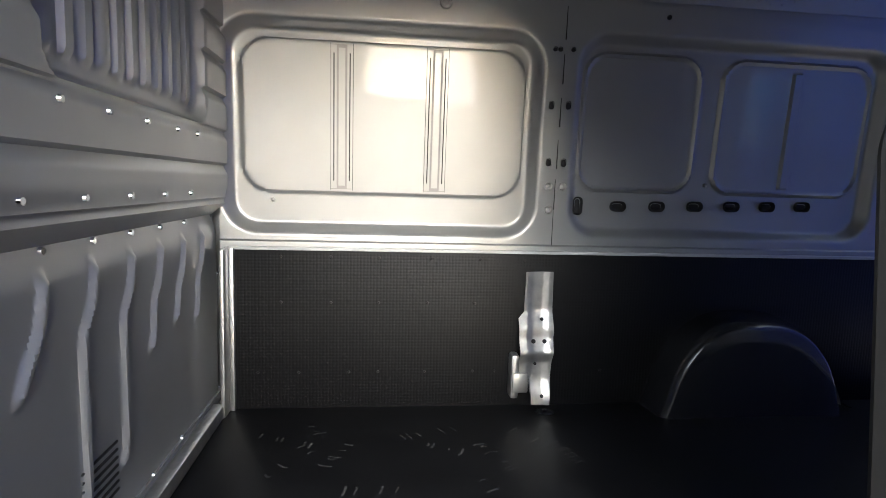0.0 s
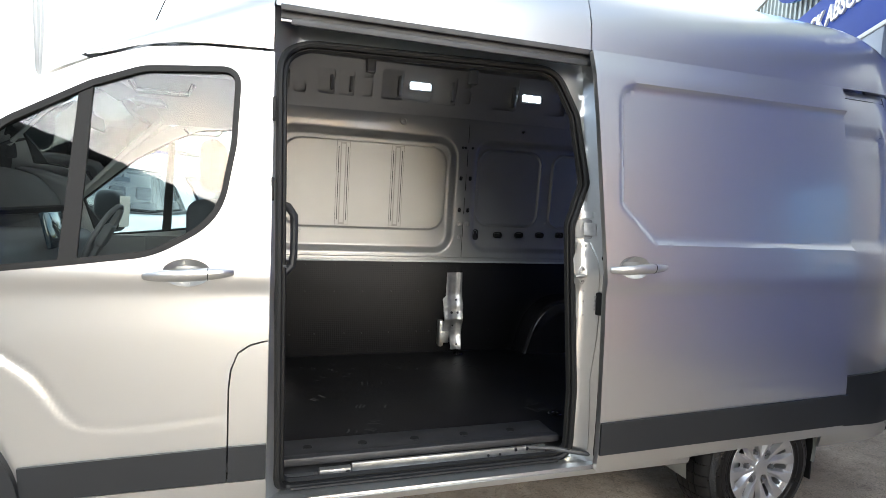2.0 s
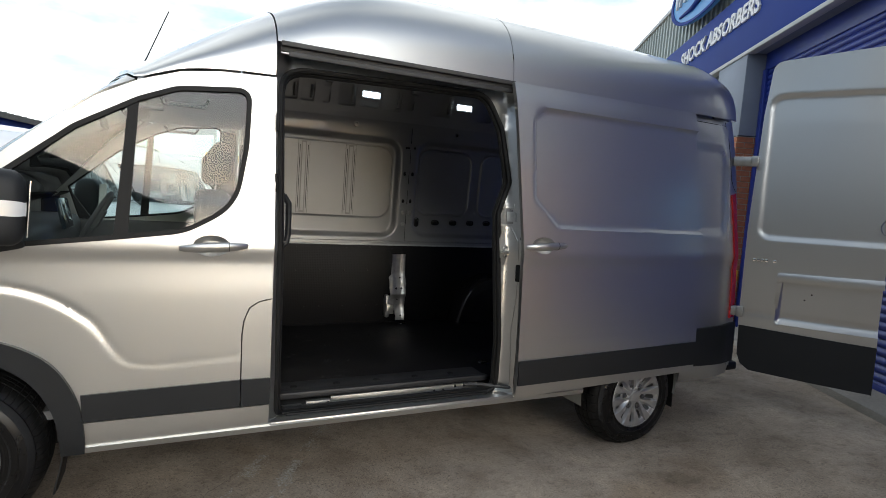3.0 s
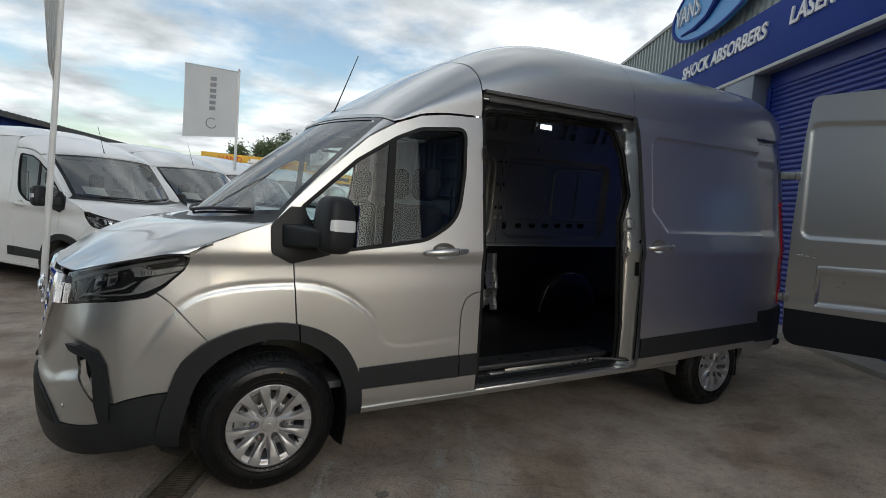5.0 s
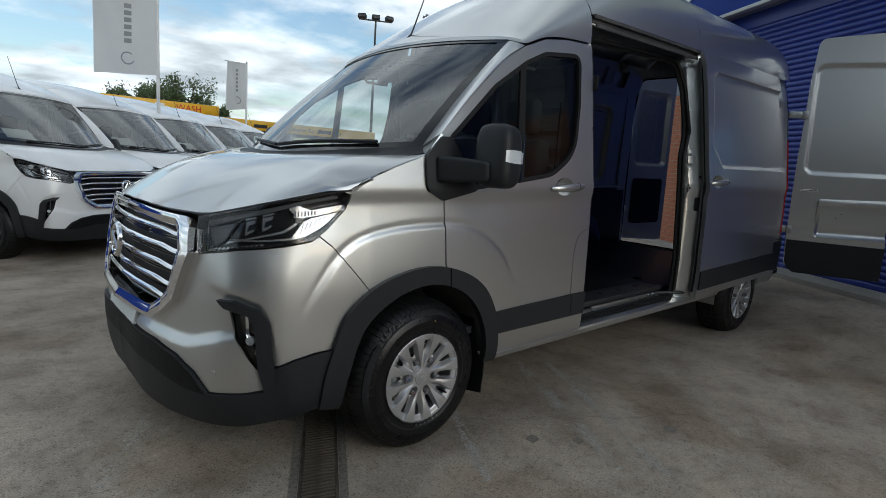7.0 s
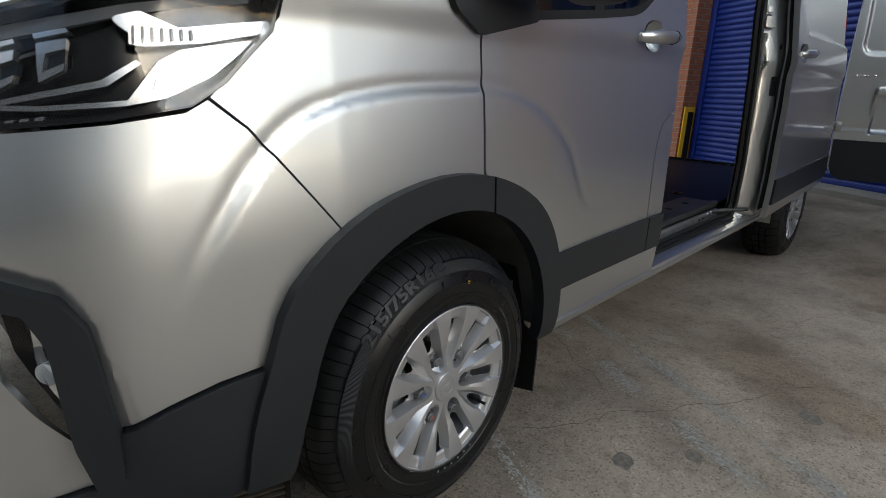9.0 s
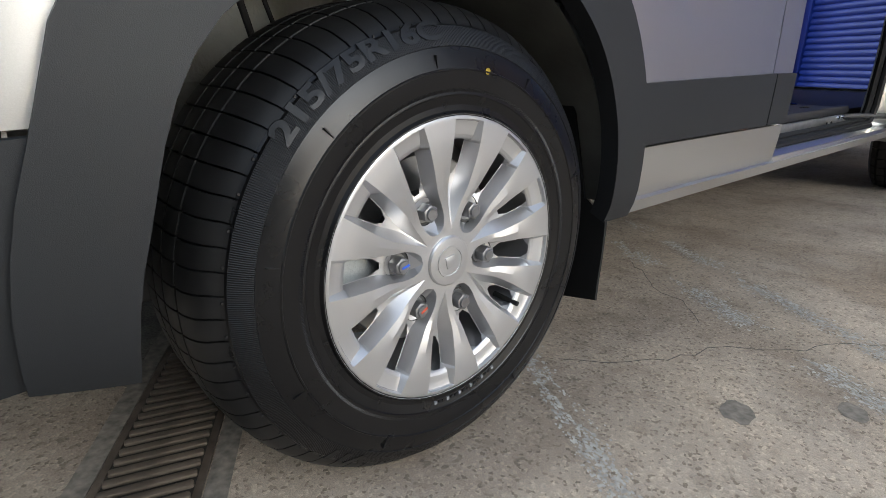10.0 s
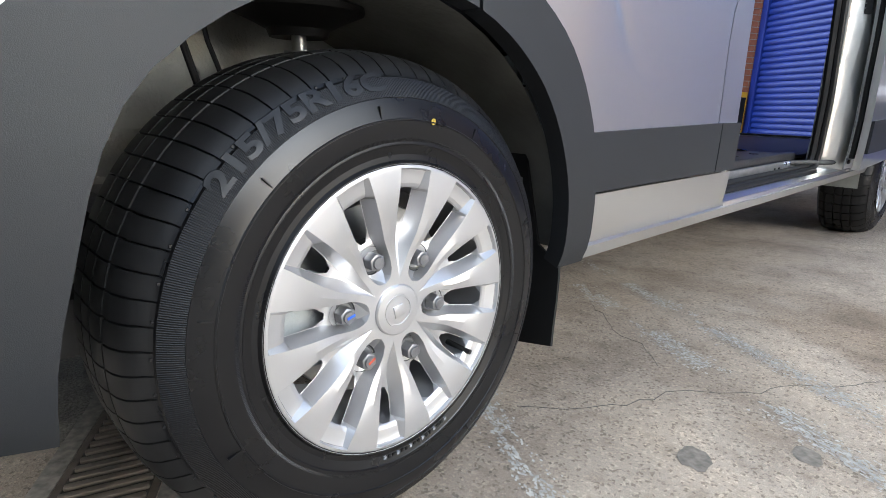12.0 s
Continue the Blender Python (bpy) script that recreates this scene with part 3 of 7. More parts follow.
DOOR_TOP = [(0.10, 1.535), (0.28, 1.705), (0.53, 1.925), (0.70, 2.022), (0.87, 2.085), (1.05, 2.112), (1.30, 2.122)]
WINDOW = [(0.15, 1.515, 0.02), (0.46, 1.790, 0.2), (0.70, 1.938, 0.2), (0.86, 2.008, 0.2), (1.178, 2.042, 0.06), (1.166, 1.76, 0.3), (1.118, 1.475, 0.30), (0.90, 1.348, 0.3), (0.65, 1.316, 0.2), (0.22, 1.268, 0.02)]


def lifted(out):
    return lambda u, v: skin(u, v, out)


def far(bm):
    """The same panel on the van's other side."""
    for v in bm.verts:
        v.co.y = 2 * MID - v.co.y
    bmesh.ops.reverse_faces(bm, faces=bm.faces[:])
    return bm


def ring(outline, width):
    """An outline moved inwards by width (counter-clockwise or clockwise alike)."""
    n = len(outline)
    area = sum(outline[k - 1][0] * outline[k][1] - outline[k][0] * outline[k - 1][1] for k in range(n))
    s = 1 if area > 0 else -1
    out = []
    for k in range(n):
        a, p, b = (Vector(outline[j % n]) for j in (k - 1, k, k + 1))
        d = (b - a).normalized()
        out.append(tuple(p + Vector((-d.y, d.x)) * width * s))
    return out


def slider_skin(u, z):
    p = skin(u, z, 0.075)
    d = inside(u, z, 2.80, 5.4, 1.435, 2.165, 0.10)
    d = min(d, ((u - 2.80) * 0.19 + (z - 1.60) * 0.20) / 0.276)      # slanted lower front corner of the pressing
    p.y += 0.022 * ramp(0.0, 0.022, d)
    return p


def quarter_skin(u, z):
    p = skin(u, z)
    d = inside(u, z, 2.9, 4.60, 1.435, 2.09, 0.10)
    p.y += 0.018 * ramp(0.0, 0.014, d)
    return p


def roof_at(s, w, low=0.0):
    """s: metres along the roof from the windscreen's head; w: 0 at the gutter to 1 on the centre line. low: how much of the high roof is left out."""
    x = 0.68 + s
    zb = curve(DOOR_TOP[3:], x) + 0.012
    zt = curve([(0.68, 2.105), (0.85, 2.23), (1.0, 2.345), (1.2, 2.495), (1.4, 2.62), (1.6, 2.715), (1.82, 2.782), (2.1, 2.82), (2.6, 2.83), (4.45, 2.81), (4.76, 2.74)], x)
    zt -= low * max(0.0, zt - 2.16)
    yb = side_y(max(x, 0.5), zb) + 0.002
    n = curve([(0.68, 2.4), (1.0, 2.8), (1.3, 3.1), (1.7, 3.2), (2.2, 3.2), (4.8, 3.2)], x)
    if x > 1.3:
        w0 = math.asin(min(1.0, (2.305 - zb) / (zt - zb)) ** (n / 2)) / (math.pi / 2)
        w = w0 + (1 - w0) * w              # behind the cab the shell starts above the door rail
    a = w * math.pi / 2
    c, sn = max(0.0, math.cos(a)) ** (2 / n), math.sin(a) ** (2 / n)
    y = MID - (MID - yb) * c
    z = zb + (zt - zb) * sn
    x -= 0.155 * (1 - ((MID - y) / (MID - yb)) ** 2) * (1 - ramp(0.68, 1.5, x))
    return Vector((x, y, z))


def screen_at(a, y):
    t = abs(y - MID) / 0.835
    lo = Vector((-0.315 + 0.40 * t ** 2.2, y, 1.405 + 0.055 * t ** 2))
    hi = Vector((0.525 + 0.125 * t ** 2, y, 2.082 - 0.03 * t ** 2))
    p = lo.lerp(hi, a)
    p.x -= 0.02 * math.sin(a * math.pi)
    return p


LAMP_TOP = [(-1.15, 1.14), (-0.96, 1.18), (-0.82, 1.208), (-0.67, 1.233), (-0.52, 1.254), (-0.385, 1.268)]
WING_TOP = [(-0.385, 1.262), (-0.33, 1.30), (-0.15, 1.372), (0.0, 1.425), (0.05, 1.455)]


def bonnet_at(a, t):
    """a: 0 at the nose to 1 at the cowl; t: -1 near side to 1 far side."""
    k = abs(t)
    if k > 0.68:
        u = -1.15 + (k - 0.68) / 0.32 * 0.765
        p = skin(u, curve(LAMP_TOP, u) + 0.004)
    else:
        q = skin(-1.15, 1.148)
        p = Vector((curve([(0, -1.0), (0.45, -0.965), (0.68, q.x)], k), MID - (MID - q.y) * k / 0.68, curve([(0, 1.158), (0.45, 1.152), (0.68, q.z)], k)))
    rx = -0.40 + 0.44 * k ** 2.0
    rz = 1.385 + 0.05 * k ** 2
    x = p.x + (rx - p.x) * a
    z = p.z + (rz - p.z) * (1 - (1 - a) ** 1.55) + 0.03 * math.sin(a * math.pi) * (1 - k)
    z += 0.007 * ramp(0.80, 0.62, k) * ramp(0, 0.35, a)
    e = curve(WING_TOP, x)
    z += (e + 0.004 - z) * ramp(0.80, 1.0, k) * ramp(-0.55, -0.385, x)
    y = p.y + (MID - (MID - side_y(0.04, 1.44)) * k - p.y) * a
    y += (side_y(x, e) + 0.006 - y) * ramp(0.86, 1.0, k) * ramp(-0.5, -0.385, x)
    return Vector((x, y if t < 0 else 2 * MID - y, z))


def wheel(parent, name, x, z, side, fine, loaded=0.351, size=1.035):
    """side 1: the near side, -1: the far side. fine: with all its small pieces."""
    y = 0.132 if side > 0 else 2 * MID - 0.132
    root = empty(name, pose(x, y, z, 90 if side > 0 else -90, 0, 0) @ Matrix.Diagonal((size, size, 1, 1)), parent)
    # local z points outwards; tyre 215/75 R16: radius, height, and whether the cross cuts reach it
    prof = [(0.211, 0.008, 0), (0.2155, 0.0095, 0), (0.2185, 0.005, 0), (0.226, 0.0045, 0), (0.238, 0.0085, 0), (0.2395, 0.0098, 0), (0.2415, 0.0098, 0), (0.243, 0.0095, 0), (0.258, 0.0125, 0), (0.270, 0.0132, 0),
            (0.271, 0.0146, 0), (0.2725, 0.0146, 0), (0.2735, 0.0128, 0), (0.288, 0.0095, 0), (0.2995, 0.0045, 0), (0.3005, 0.0055, 0), (0.312, -0.0005, 0), (0.3255, -0.0100, 0), (0.3272, -0.0142, 0), (0.3355, -0.0215, 1), (0.3455, -0.033, 1),
            (0.3525, -0.045, 1), (0.3580, -0.062, 1), (0.3605, -0.079, 1)]
    for h in (-0.0815, -0.124, -0.166, -0.2085):
        prof += [(0.352, h - 0.0006, 0), (0.352, h - 0.0034, 0)]
        if h > -0.2:
            low = 0.0032 * (h > -0.09)      # the crown falls away towards the shoulder
            prof += [(0.3640 - low, h - 0.0040, 1), (0.3645 - 0.7 * low, h - 0.009, 1), (0.3645 - 0.25 * low, h - 0.021, 1), (0.3645, h - 0.034, 1), (0.3640, h - 0.0412, 1)]
    prof += [(0.3585, -0.22, 1), (0.346, -0.245, 1), (0.32, -0.262, 0), (0.28, -0.264, 0), (0.24, -0.258, 0), (0.205, -0.235, 0)]
    cuts = 74 if fine else 37
    bm = bmesh.new()
    angles = []
    for k in range(cuts):
        p = 2 * math.pi / cuts
        angles += [(p * k, 0), (p * (k + 0.32), 0), (p * (k + 0.64), 0), (p * (k + 0.910), 0), (p * (k + 0.914), 1), (p * (k + 0.996), 1)]
    rings = []
    for a, cut in angles:
        row = []
        for r, h, g in prof:
            q = a + (0.5 * (r - 0.335) if g else 0.0)
            r -= 0.008 * cut * g * ramp(0.335, 0.3365, r)
            h -= 0.005 * cut * g * ramp(0.36, 0.35, r)
            row.append(bm.verts.new((r * math.cos(q), max(r * math.sin(q), -loaded), h)))
        rings.append(row)
    for k in range(len(rings)):
        p, q = rings[k], rings[(k + 1) % len(rings)]
        for j in range(len(prof) - 1):
            bm.faces.new((p[j], q[j], q[j + 1], p[j + 1]))
    tyre = part("tyre", bm, M["tyre"], root, "black rubber tyre with grooved tread", degrees=20)
    part("wheel_barrel", spin([(0.205, -0.235), (0.198, -0.215), (0.186, -0.20), (0.18, -0.05), (0.192, -0.004), (0.200, 0.000), (0.209, 0.006), (0.2142, 0.0092), (0.2155, 0.004)], 72), M["barrel"], root)
    build_rim(root, fine)
    if fine:
        bm = bend_text("215/75R16C", 0.030, 0.3095, 142.0, 48.0)
        part("tyre_lettering", bm, M["tyreprint"], tyre, "raised size lettering")
        part("tyre_lettering", bend_text("V11", 0.028, 0.3095, 241.0, 13.0), M["tyreprint"], tyre, "raised pattern lettering")
        for k in range(22):                 # small moulded pips where the shoulder blocks end
            ang = 96 + 7.3 * k
            part("shoulder_pip", drum(0.0022, 0.0016, 0.0016, 8, m=pose(0.3292 * math.cos(radians(ang)), 0.3292 * math.sin(radians(ang)), -0.0158, 0, 0, 0)), M["tyreprint"], tyre)
        for ang in (62, 98, 134, 168, 204, 242, 300, 338, 20):
            own = box(0.275, 0.291, -0.0007, 0.0007, 0.006, 0.0135, 0, m=pose(0, 0, 0, 0, 0, ang))
            part("mould_line", own, M["tyreprint"], tyre)
        for k in range(16):
            ang = 262 + 2.1 * k
            part("small_print", box(0.2275, 0.2325, -0.0022, 0.0022, 0.0045, 0.0075, 0, m=pose(0, 0, 0, 0, 0, ang)), M["tyreprint"] if k % 3 else M["grey"], tyre)
        part("paint_dot", drum(0.0045, 0.0045, 0.0008, 14, m=pose(0.273 * math.cos(radians(79.5)), 0.273 * math.sin(radians(79.5)), 0.0134)), M["yellowmark"], tyre, "yellow paint dot")
    return root


NUT_TURN = -6.5                        # degrees by which the first nut is turned from the x axis


def build_rim(root, fine):
    """Twelve spokes, widest at their outer ends; six long windows with the nuts at their roots and six shorter ones between; a centre cap."""
    step = 0.004 if fine else 0.008
    radii = [0.002, 0.020, 0.036] + [0.044 + step * k for k in range(int(0.134 / step) + 1)] + [0.1795, 0.1815, 0.186, 0.194, 0.2015, 0.2062, 0.2078, 0.2105, 0.2128, 0.2142]
    bm = bmesh.new()

    def shape(r, nut):
        """Half widths of the window's mouth, floor and clear opening, and its depth."""
        if nut:
            edge = curve([(0.048, 0.001), (0.053, 0.0105), (0.062, 0.0160), (0.072, 0.0195), (0.086, 0.0215), (0.11, 0.0208), (0.15, 0.0238), (0.207, 0.0268)], r)
            floor = curve([(0.050, 0.0005), (0.056, 0.0075), (0.066, 0.0130), (0.080, 0.0160), (0.092, 0.0160), (0.108, 0.0132), (0.125, 0.0130), (0.15, 0.0150), (0.18, 0.0182), (0.207, 0.0225)], r)
            deep = curve([(0.049, 0.0), (0.056, 0.010), (0.066, 0.019), (0.105, 0.020), (0.116, 0.024), (0.178, 0.026)], r)
            start = 0.112
        else:
            edge = curve([(0.050, 0.0008), (0.064, 0.0050), (0.086, 0.0115), (0.11, 0.0185), (0.13, 0.0215), (0.15, 0.0238), (0.207, 0.0268)], r)
            floor = curve([(0.050, 0.0003), (0.09, 0.0012), (0.11, 0.0040), (0.125, 0.0085), (0.15, 0.0130), (0.18, 0.0172), (0.207, 0.0225)], r)
            deep = curve([(0.048, 0.0), (0.062, 0.003), (0.086, 0.011), (0.11, 0.019), (0.13, 0.024), (0.178, 0.026)], r)
            start = 0.127
        if r > 0.1785:
            deep = curve([(0.1785, 0.026), (0.1797, 0.0135), (0.2015, 0.0075), (0.2062, 0.0055), (0.2078, 0.0)], r)
        clear = floor * 0.94 * math.sqrt(max(0.0, min(1.0, (r - start) / 0.016))) if r < 0.1785 else 0.0
        return edge, floor, deep, clear

    columns = 12 * 10
    rows = []
    for r in radii:
        row = []
        top = curve([(0.03, -0.006), (0.055, -0.006), (0.09, -0.005), (0.13, 0.002), (0.17, 0.0080), (0.19, 0.0095), (0.2085, 0.0095), (0.2128, 0.0080), (0.2142, 0.0045)], r)
        for w in range(12):
            edge, floor, deep, clear = shape(r, w % 2 == 0)
            floor = min(floor, edge * 0.93)
            q = min(max(clear, 0.35 * floor), floor * 0.97)
            for d, h in ((-edge, 0), (-floor, 1), (-q, 1), (-0.5 * q, 1), (0.0, 1), (0.5 * q, 1), (q, 1), (floor, 1), (edge, 0), (None, 0)):
                if d is None:
                    # middle of the spoke between this window and the next
                    nxt = shape(r, w % 2 == 1)[0]
                    k = 15.0 + math.degrees((edge - nxt) / 2 / max(r, 0.03))
                else:
                    k = math.degrees(math.asin(max(-0.9, min(0.9, d / r)))) if r > 0.01 else 15.0 * (d / 0.002)
                a = radians(30 * w + NUT_TURN + k)
                z = top - deep * h + (0.0022 * ramp(0.07, 0.12, r) * ramp(0.2, 0.15, r) if d is None else 0.0)
                row.append(bm.verts.new((r * math.cos(a), r * math.sin(a), z)))
        rows.append(row)
    for j in range(len(radii) - 1):
        rm = (radii[j] + radii[j + 1]) / 2
        for i in range(columns):
            w, c = divmod(i, 10)
            if 2 <= c <= 5 and shape(rm, w % 2 == 0)[3] > 0.001:
                continue
            bm.faces.new((rows[j][i], rows[j][(i + 1) % columns], rows[j + 1][(i + 1) % columns], rows[j + 1][i]))
    rim = part("rim", bm, M["alloy"], root, "silver twelve-spoke alloy rim", degrees=16)
    part("brake_disc", spin([(0.06, -0.075), (0.148, -0.075), (0.150, -0.078), (0.150, -0.098), (0.06, -0.098)], 48), M["dull"], root)
    part("brake_caliper", box(-0.165, -0.09, -0.075, 0.065, -0.12, -0.05, 0.012), M["cast"], root)
    part("hub", drum(0.10, 0.085, 0.05, 32, m=pose(0, 0, -0.085)), M["dark"], root)
    part("centre_cap", spin([(0, 0.0), (0.030, -0.0005), (0.0365, -0.0015), (0.0385, -0.0035), (0.039, -0.0075), (0.0405, -0.008), (0.041, -0.006)], 36), M["alloy"], root, "silver centre cap with a plain emblem")
    if fine:
        em = spin([(0.021, 0.0), (0.0212, 0.0014), (0.0245, 0.0014), (0.0247, 0.0)], 30, m=pose(0, 0, -0.0006))
        box(-0.009, 0.009, -0.009, 0.009, -0.0008, 0.0016, 0.0006, em, pose(0, 0, 0, 0, 0, 12))
        part("cap_emblem", em, M["alloy"], rim)
    for k in range(6):
        a = radians(60 * k + NUT_TURN)
        x, y = 0.084 * math.cos(a), 0.084 * math.sin(a)
        own = drum(0.0140, 0.0135, 0.019, 6, m=pose(x, y, -0.024, 0, 0, 60 * k + 8), bevel=0.0015)
        drum(0.0165, 0.0165, 0.003, 20, own, pose(x, y, -0.027))
        drum(0.0095, 0.008, 0.004, 16, own, pose(x, y, -0.006))
        nut = part("wheel_nut", own, M["nut"], root)
        if fine and k in (3, 4):
            part("paint_mark", box(-0.004, 0.009, -0.0018, 0.0018, 0, 0.0006, 0, m=pose(x, y, -0.0022, 0, 0, 15 if k == 3 else 30)), M["bluemark"] if k == 3 else M["redmark"], nut, "blue paint mark" if k == 3 else "red paint mark")
        part("nut_pocket", spin([(0.012, -0.0245), (0.0200, -0.0240), (0.0212, -0.0215)], 24, m=pose(x, y, 0)), M["dark"], root)
    if fine:
        a = radians(-30 + NUT_TURN)
        part("tyre_valve", tube([(0.176 * math.cos(a), 0.176 * math.sin(a), -0.045), (0.182 * math.cos(a), 0.182 * math.sin(a), -0.01), (0.184 * math.cos(a), 0.184 * math.sin(a), 0.006)], [0.005, 0.004, 0.0045], 10), M["rubber"], root)


def build_van(name, m, paint, opened, low=0.0):
    van = empty(name, m)
    glassy = M["glass"]
    both = (False, True)

    def put(nm, bm, mat, parent=van, label="", other=False, degrees=34):
        return part(nm, far(bm) if other else bm, mat, parent, label, degrees=degrees)

    # wings, doors, sills
    fx, fz = AXLE_F
    wing = [(-0.385, 1.262), (-0.33, 1.30), (-0.15, 1.372), (0.0, 1.425), (0.05, 1.455), (0.085, 1.515), (0.105, 1.21), (0.125, 0.905)] + arch_line(FLARE_OUT, 75.5, 122.5, -0.012) + [(-0.475, 1.03), (-0.536, 1.078), (-0.50, 1.108), (-0.44, 1.16), (-0.397, 1.21)]
    door = [(0.112, 1.20), (0.133, 0.905)] + arch_line(FLARE_OUT, 74.5, 22, -0.012) + [(0.505, 0.49), (1.158, 0.49), (1.158, 0.85), (1.165, 0.92), (1.19, 0.985), (1.235, 1.015), (1.30, 1.03)] + DOOR_TOP[::-1]
    flap = [(1.164, 0.49), (1.164, 0.85), (1.171, 0.918), (1.194, 0.98), (1.237, 1.009), (1.30, 1.024), (1.30, 0.49)]
    sill = [(0.515, 0.345), (0.505, 0.485), (1.30, 0.485), (1.30, 0.388, 0), (3.32, 0.388, 0), (3.32, 0.345, 0)]
    sill = [p[:2] for p in sill]
    window = rounded(WINDOW, 8)
    for o in both:
        put("front_wing", sheet([wing], lifted(0), 0.009 if opened and not o else 0.04, 0.012), paint, other=o)
        d = put("front_door", sheet([door, window, cup_rim(0.88, 1.272)], lifted(0), 0.0125 if opened and not o else 0.04, 0.02), paint, other=o)
        put("window_glass", sheet([window], lifted(-0.012), 0.08), glassy, d, other=o).visible_shadow = False
        put("window_seal", sheet([ring(window, -0.009), ring(window, 0.013)], lifted(0.004), 0.06, 0.022), M["rubber"], d, "black window surround", other=o)
        put("window_divider", sheet([[(0.660, 1.915), (0.703, 1.942), (0.668, 1.318), (0.612, 1.312)]], lifted(-0.004), 0.1, 0.015), M["rubber"], d, other=o)
        put("door_trim", sheet([[(0.497, 0.615), (0.505, 0.492), (1.158, 0.492), (1.158, 0.628)]], lifted(0.012), 0.08, 0.012), M["plastic"], d, "black plastic rubbing strip", other=o)
        build_handle(d, 0.88, 1.272, 0.0, paint, o)
        f = put("fuel_flap", sheet([flap], lifted(0), 0.05, 0.015), paint, other=o)
        put("flap_trim", sheet([[(1.164, 0.492), (1.30, 0.492), (1.30, 0.628), (1.164, 0.628)]], lifted(0.012), 0.08, 0.012), M["plastic"], f, other=o)
        put("sill_flange", sheet([[(0.515, 0.343), (0.513, 0.372), (3.32, 0.372), (3.32, 0.343)]], lifted(0.014), 0.3, 0.02), paint, other=o)
        put("sill", sheet([sill], lifted(0.004), 0.06, 0.03), paint, other=o)
        flare = arch_line(FLARE_OUT, 75.8, 178) + [(-0.535, 0.33), (-0.43, 0.30)] + arch_line(FLARE_IN, 180, 72.5)
        put("wheel_arch_trim", sheet([flare], lifted(0.027), 0.03, 0.038), M["plastic"], label="dark grey plastic wheel arch trim", other=o)
        flare = arch_line(FLARE_OUT, 75, 2) + [(0.513, 0.345), (0.425, 0.345)] + arch_line(FLARE_IN, 0, 71.5)
        put("wheel_arch_trim", sheet([flare], lifted(0.027), 0.03, 0.038), M["plastic"], label="dark grey plastic wheel arch trim", other=o)
        # inner wheel house
        bm = bmesh.new()
        put("arch_liner", grid(2, 182, 24, 0, 1, 4, lambda a, w: Vector((fx + 0.478 * math.cos(radians(a)), 0.185 + 0.45 * w, fz + 0.478 * math.sin(radians(a))))), M["archliner"], label="dark grey moulded arch liner", other=o)
        grid(-0.478, 0.478, 40, 0.51, 0.84, 16, lambda x, z: Vector((fx + x, 0.635 + 0.02 * math.sin(x * 9) - 0.018 * ramp(0.53, 0.51, z) - 0.02 * ramp(0.03, 0.0, abs(z - 0.66 - 0.25 * x)), z)), bm, thick=0.006)
        # housing panel in the liner's darker grey, in place of the deep shade
        put("arch_brace", grid(0.06, 0.30, 8, 0, 1, 6, lambda x, w: Vector((fx + x, 0.42 + 0.22 * w, 0.88 - 0.10 * x - 0.02 * math.sin(w * 3.1) - 0.45 * max(0, x - 0.18))), thick=0.004), M["archliner"], other=o)
        put("wheel_house", bm, M["house"], label="grey-beige sprayed wheel housing", other=o)
        edge = [(0.27, 0.66), (0.20, 0.385), (0.145, 0.35), (0.13, 0.185), (0.23, 0.165), (0.40, 0.165), (0.42, 0.66)]
        put("mud_flap", sheet([edge], lambda y, z: Vector((0.434 - 0.03 * ramp(0.35, 0.16, z), y, z)), 0.06, 0.007), M["rubber"], label="black rubber mud flap", other=o)
        strut = empty("suspension_strut", None, van)
        put("damper", join(drum(0.027, 0.027, 0.25, 20, m=pose(0.03, 0.45, 0.50)), drum(0.013, 0.013, 0.10, 14, m=pose(0.03, 0.45, 0.74))), M["dull"], strut, other=o)
        put("spring_seat", spin([(0.014, 0.775), (0.05, 0.772), (0.055, 0.785), (0.085, 0.80), (0.115, 0.812), (0.118, 0.822), (0.075, 0.835), (0.07, 0.86), (0.08, 0.88), (0.07, 0.90), (0.08, 0.92), (0.07, 0.96)], 28, m=pose(0.03, 0.45, 0)), M["rubber"], strut, "black rubber spring seat", o)
        put("brake_hose", tube([(-0.20, 0.40, 0.83), (-0.19, 0.40, 0.76), (-0.165, 0.40, 0.67), (-0.12, 0.42, 0.60), (-0.06, 0.44, 0.56)], 0.006, 8), M["rubber"], strut, other=o)
        put("sensor_cable", tube([(-0.165, 0.40, 0.84), (-0.15, 0.40, 0.75), (-0.125, 0.40, 0.68), (-0.10, 0.42, 0.58)], 0.004, 8), M["rubber"], strut, other=o)
        put("hose_clip", box(-0.235, -0.18, 0.40, 0.46, 0.80, 0.86, 0.012), M["dark"], strut, other=o)
        put("steering_knuckle", box(-0.07, 0.09, 0.36, 0.46, 0.24, 0.56, 0.03), M["iron"], strut, other=o)
        put("lower_arm", join(tube([(0.02, 0.42, 0.235), (-0.12, 0.56, 0.27), (-0.30, 0.74, 0.30)], [0.03, 0.035, 0.045], 10, flat=0.6), tube([(0.02, 0.42, 0.235), (0.16, 0.6, 0.28), (0.24, 0.8, 0.31)], [0.03, 0.03, 0.04], 10, flat=0.6)), M["dark"], strut, other=o)
        arm = put("subframe_end", join(box(-0.42, -0.30, 0.52, 0.66, 0.355, 0.41, 0.012), box(-0.40, -0.345, 0.54, 0.60, 0.40, 0.50, 0.012)), M["house"], strut, "cast subframe end", o)
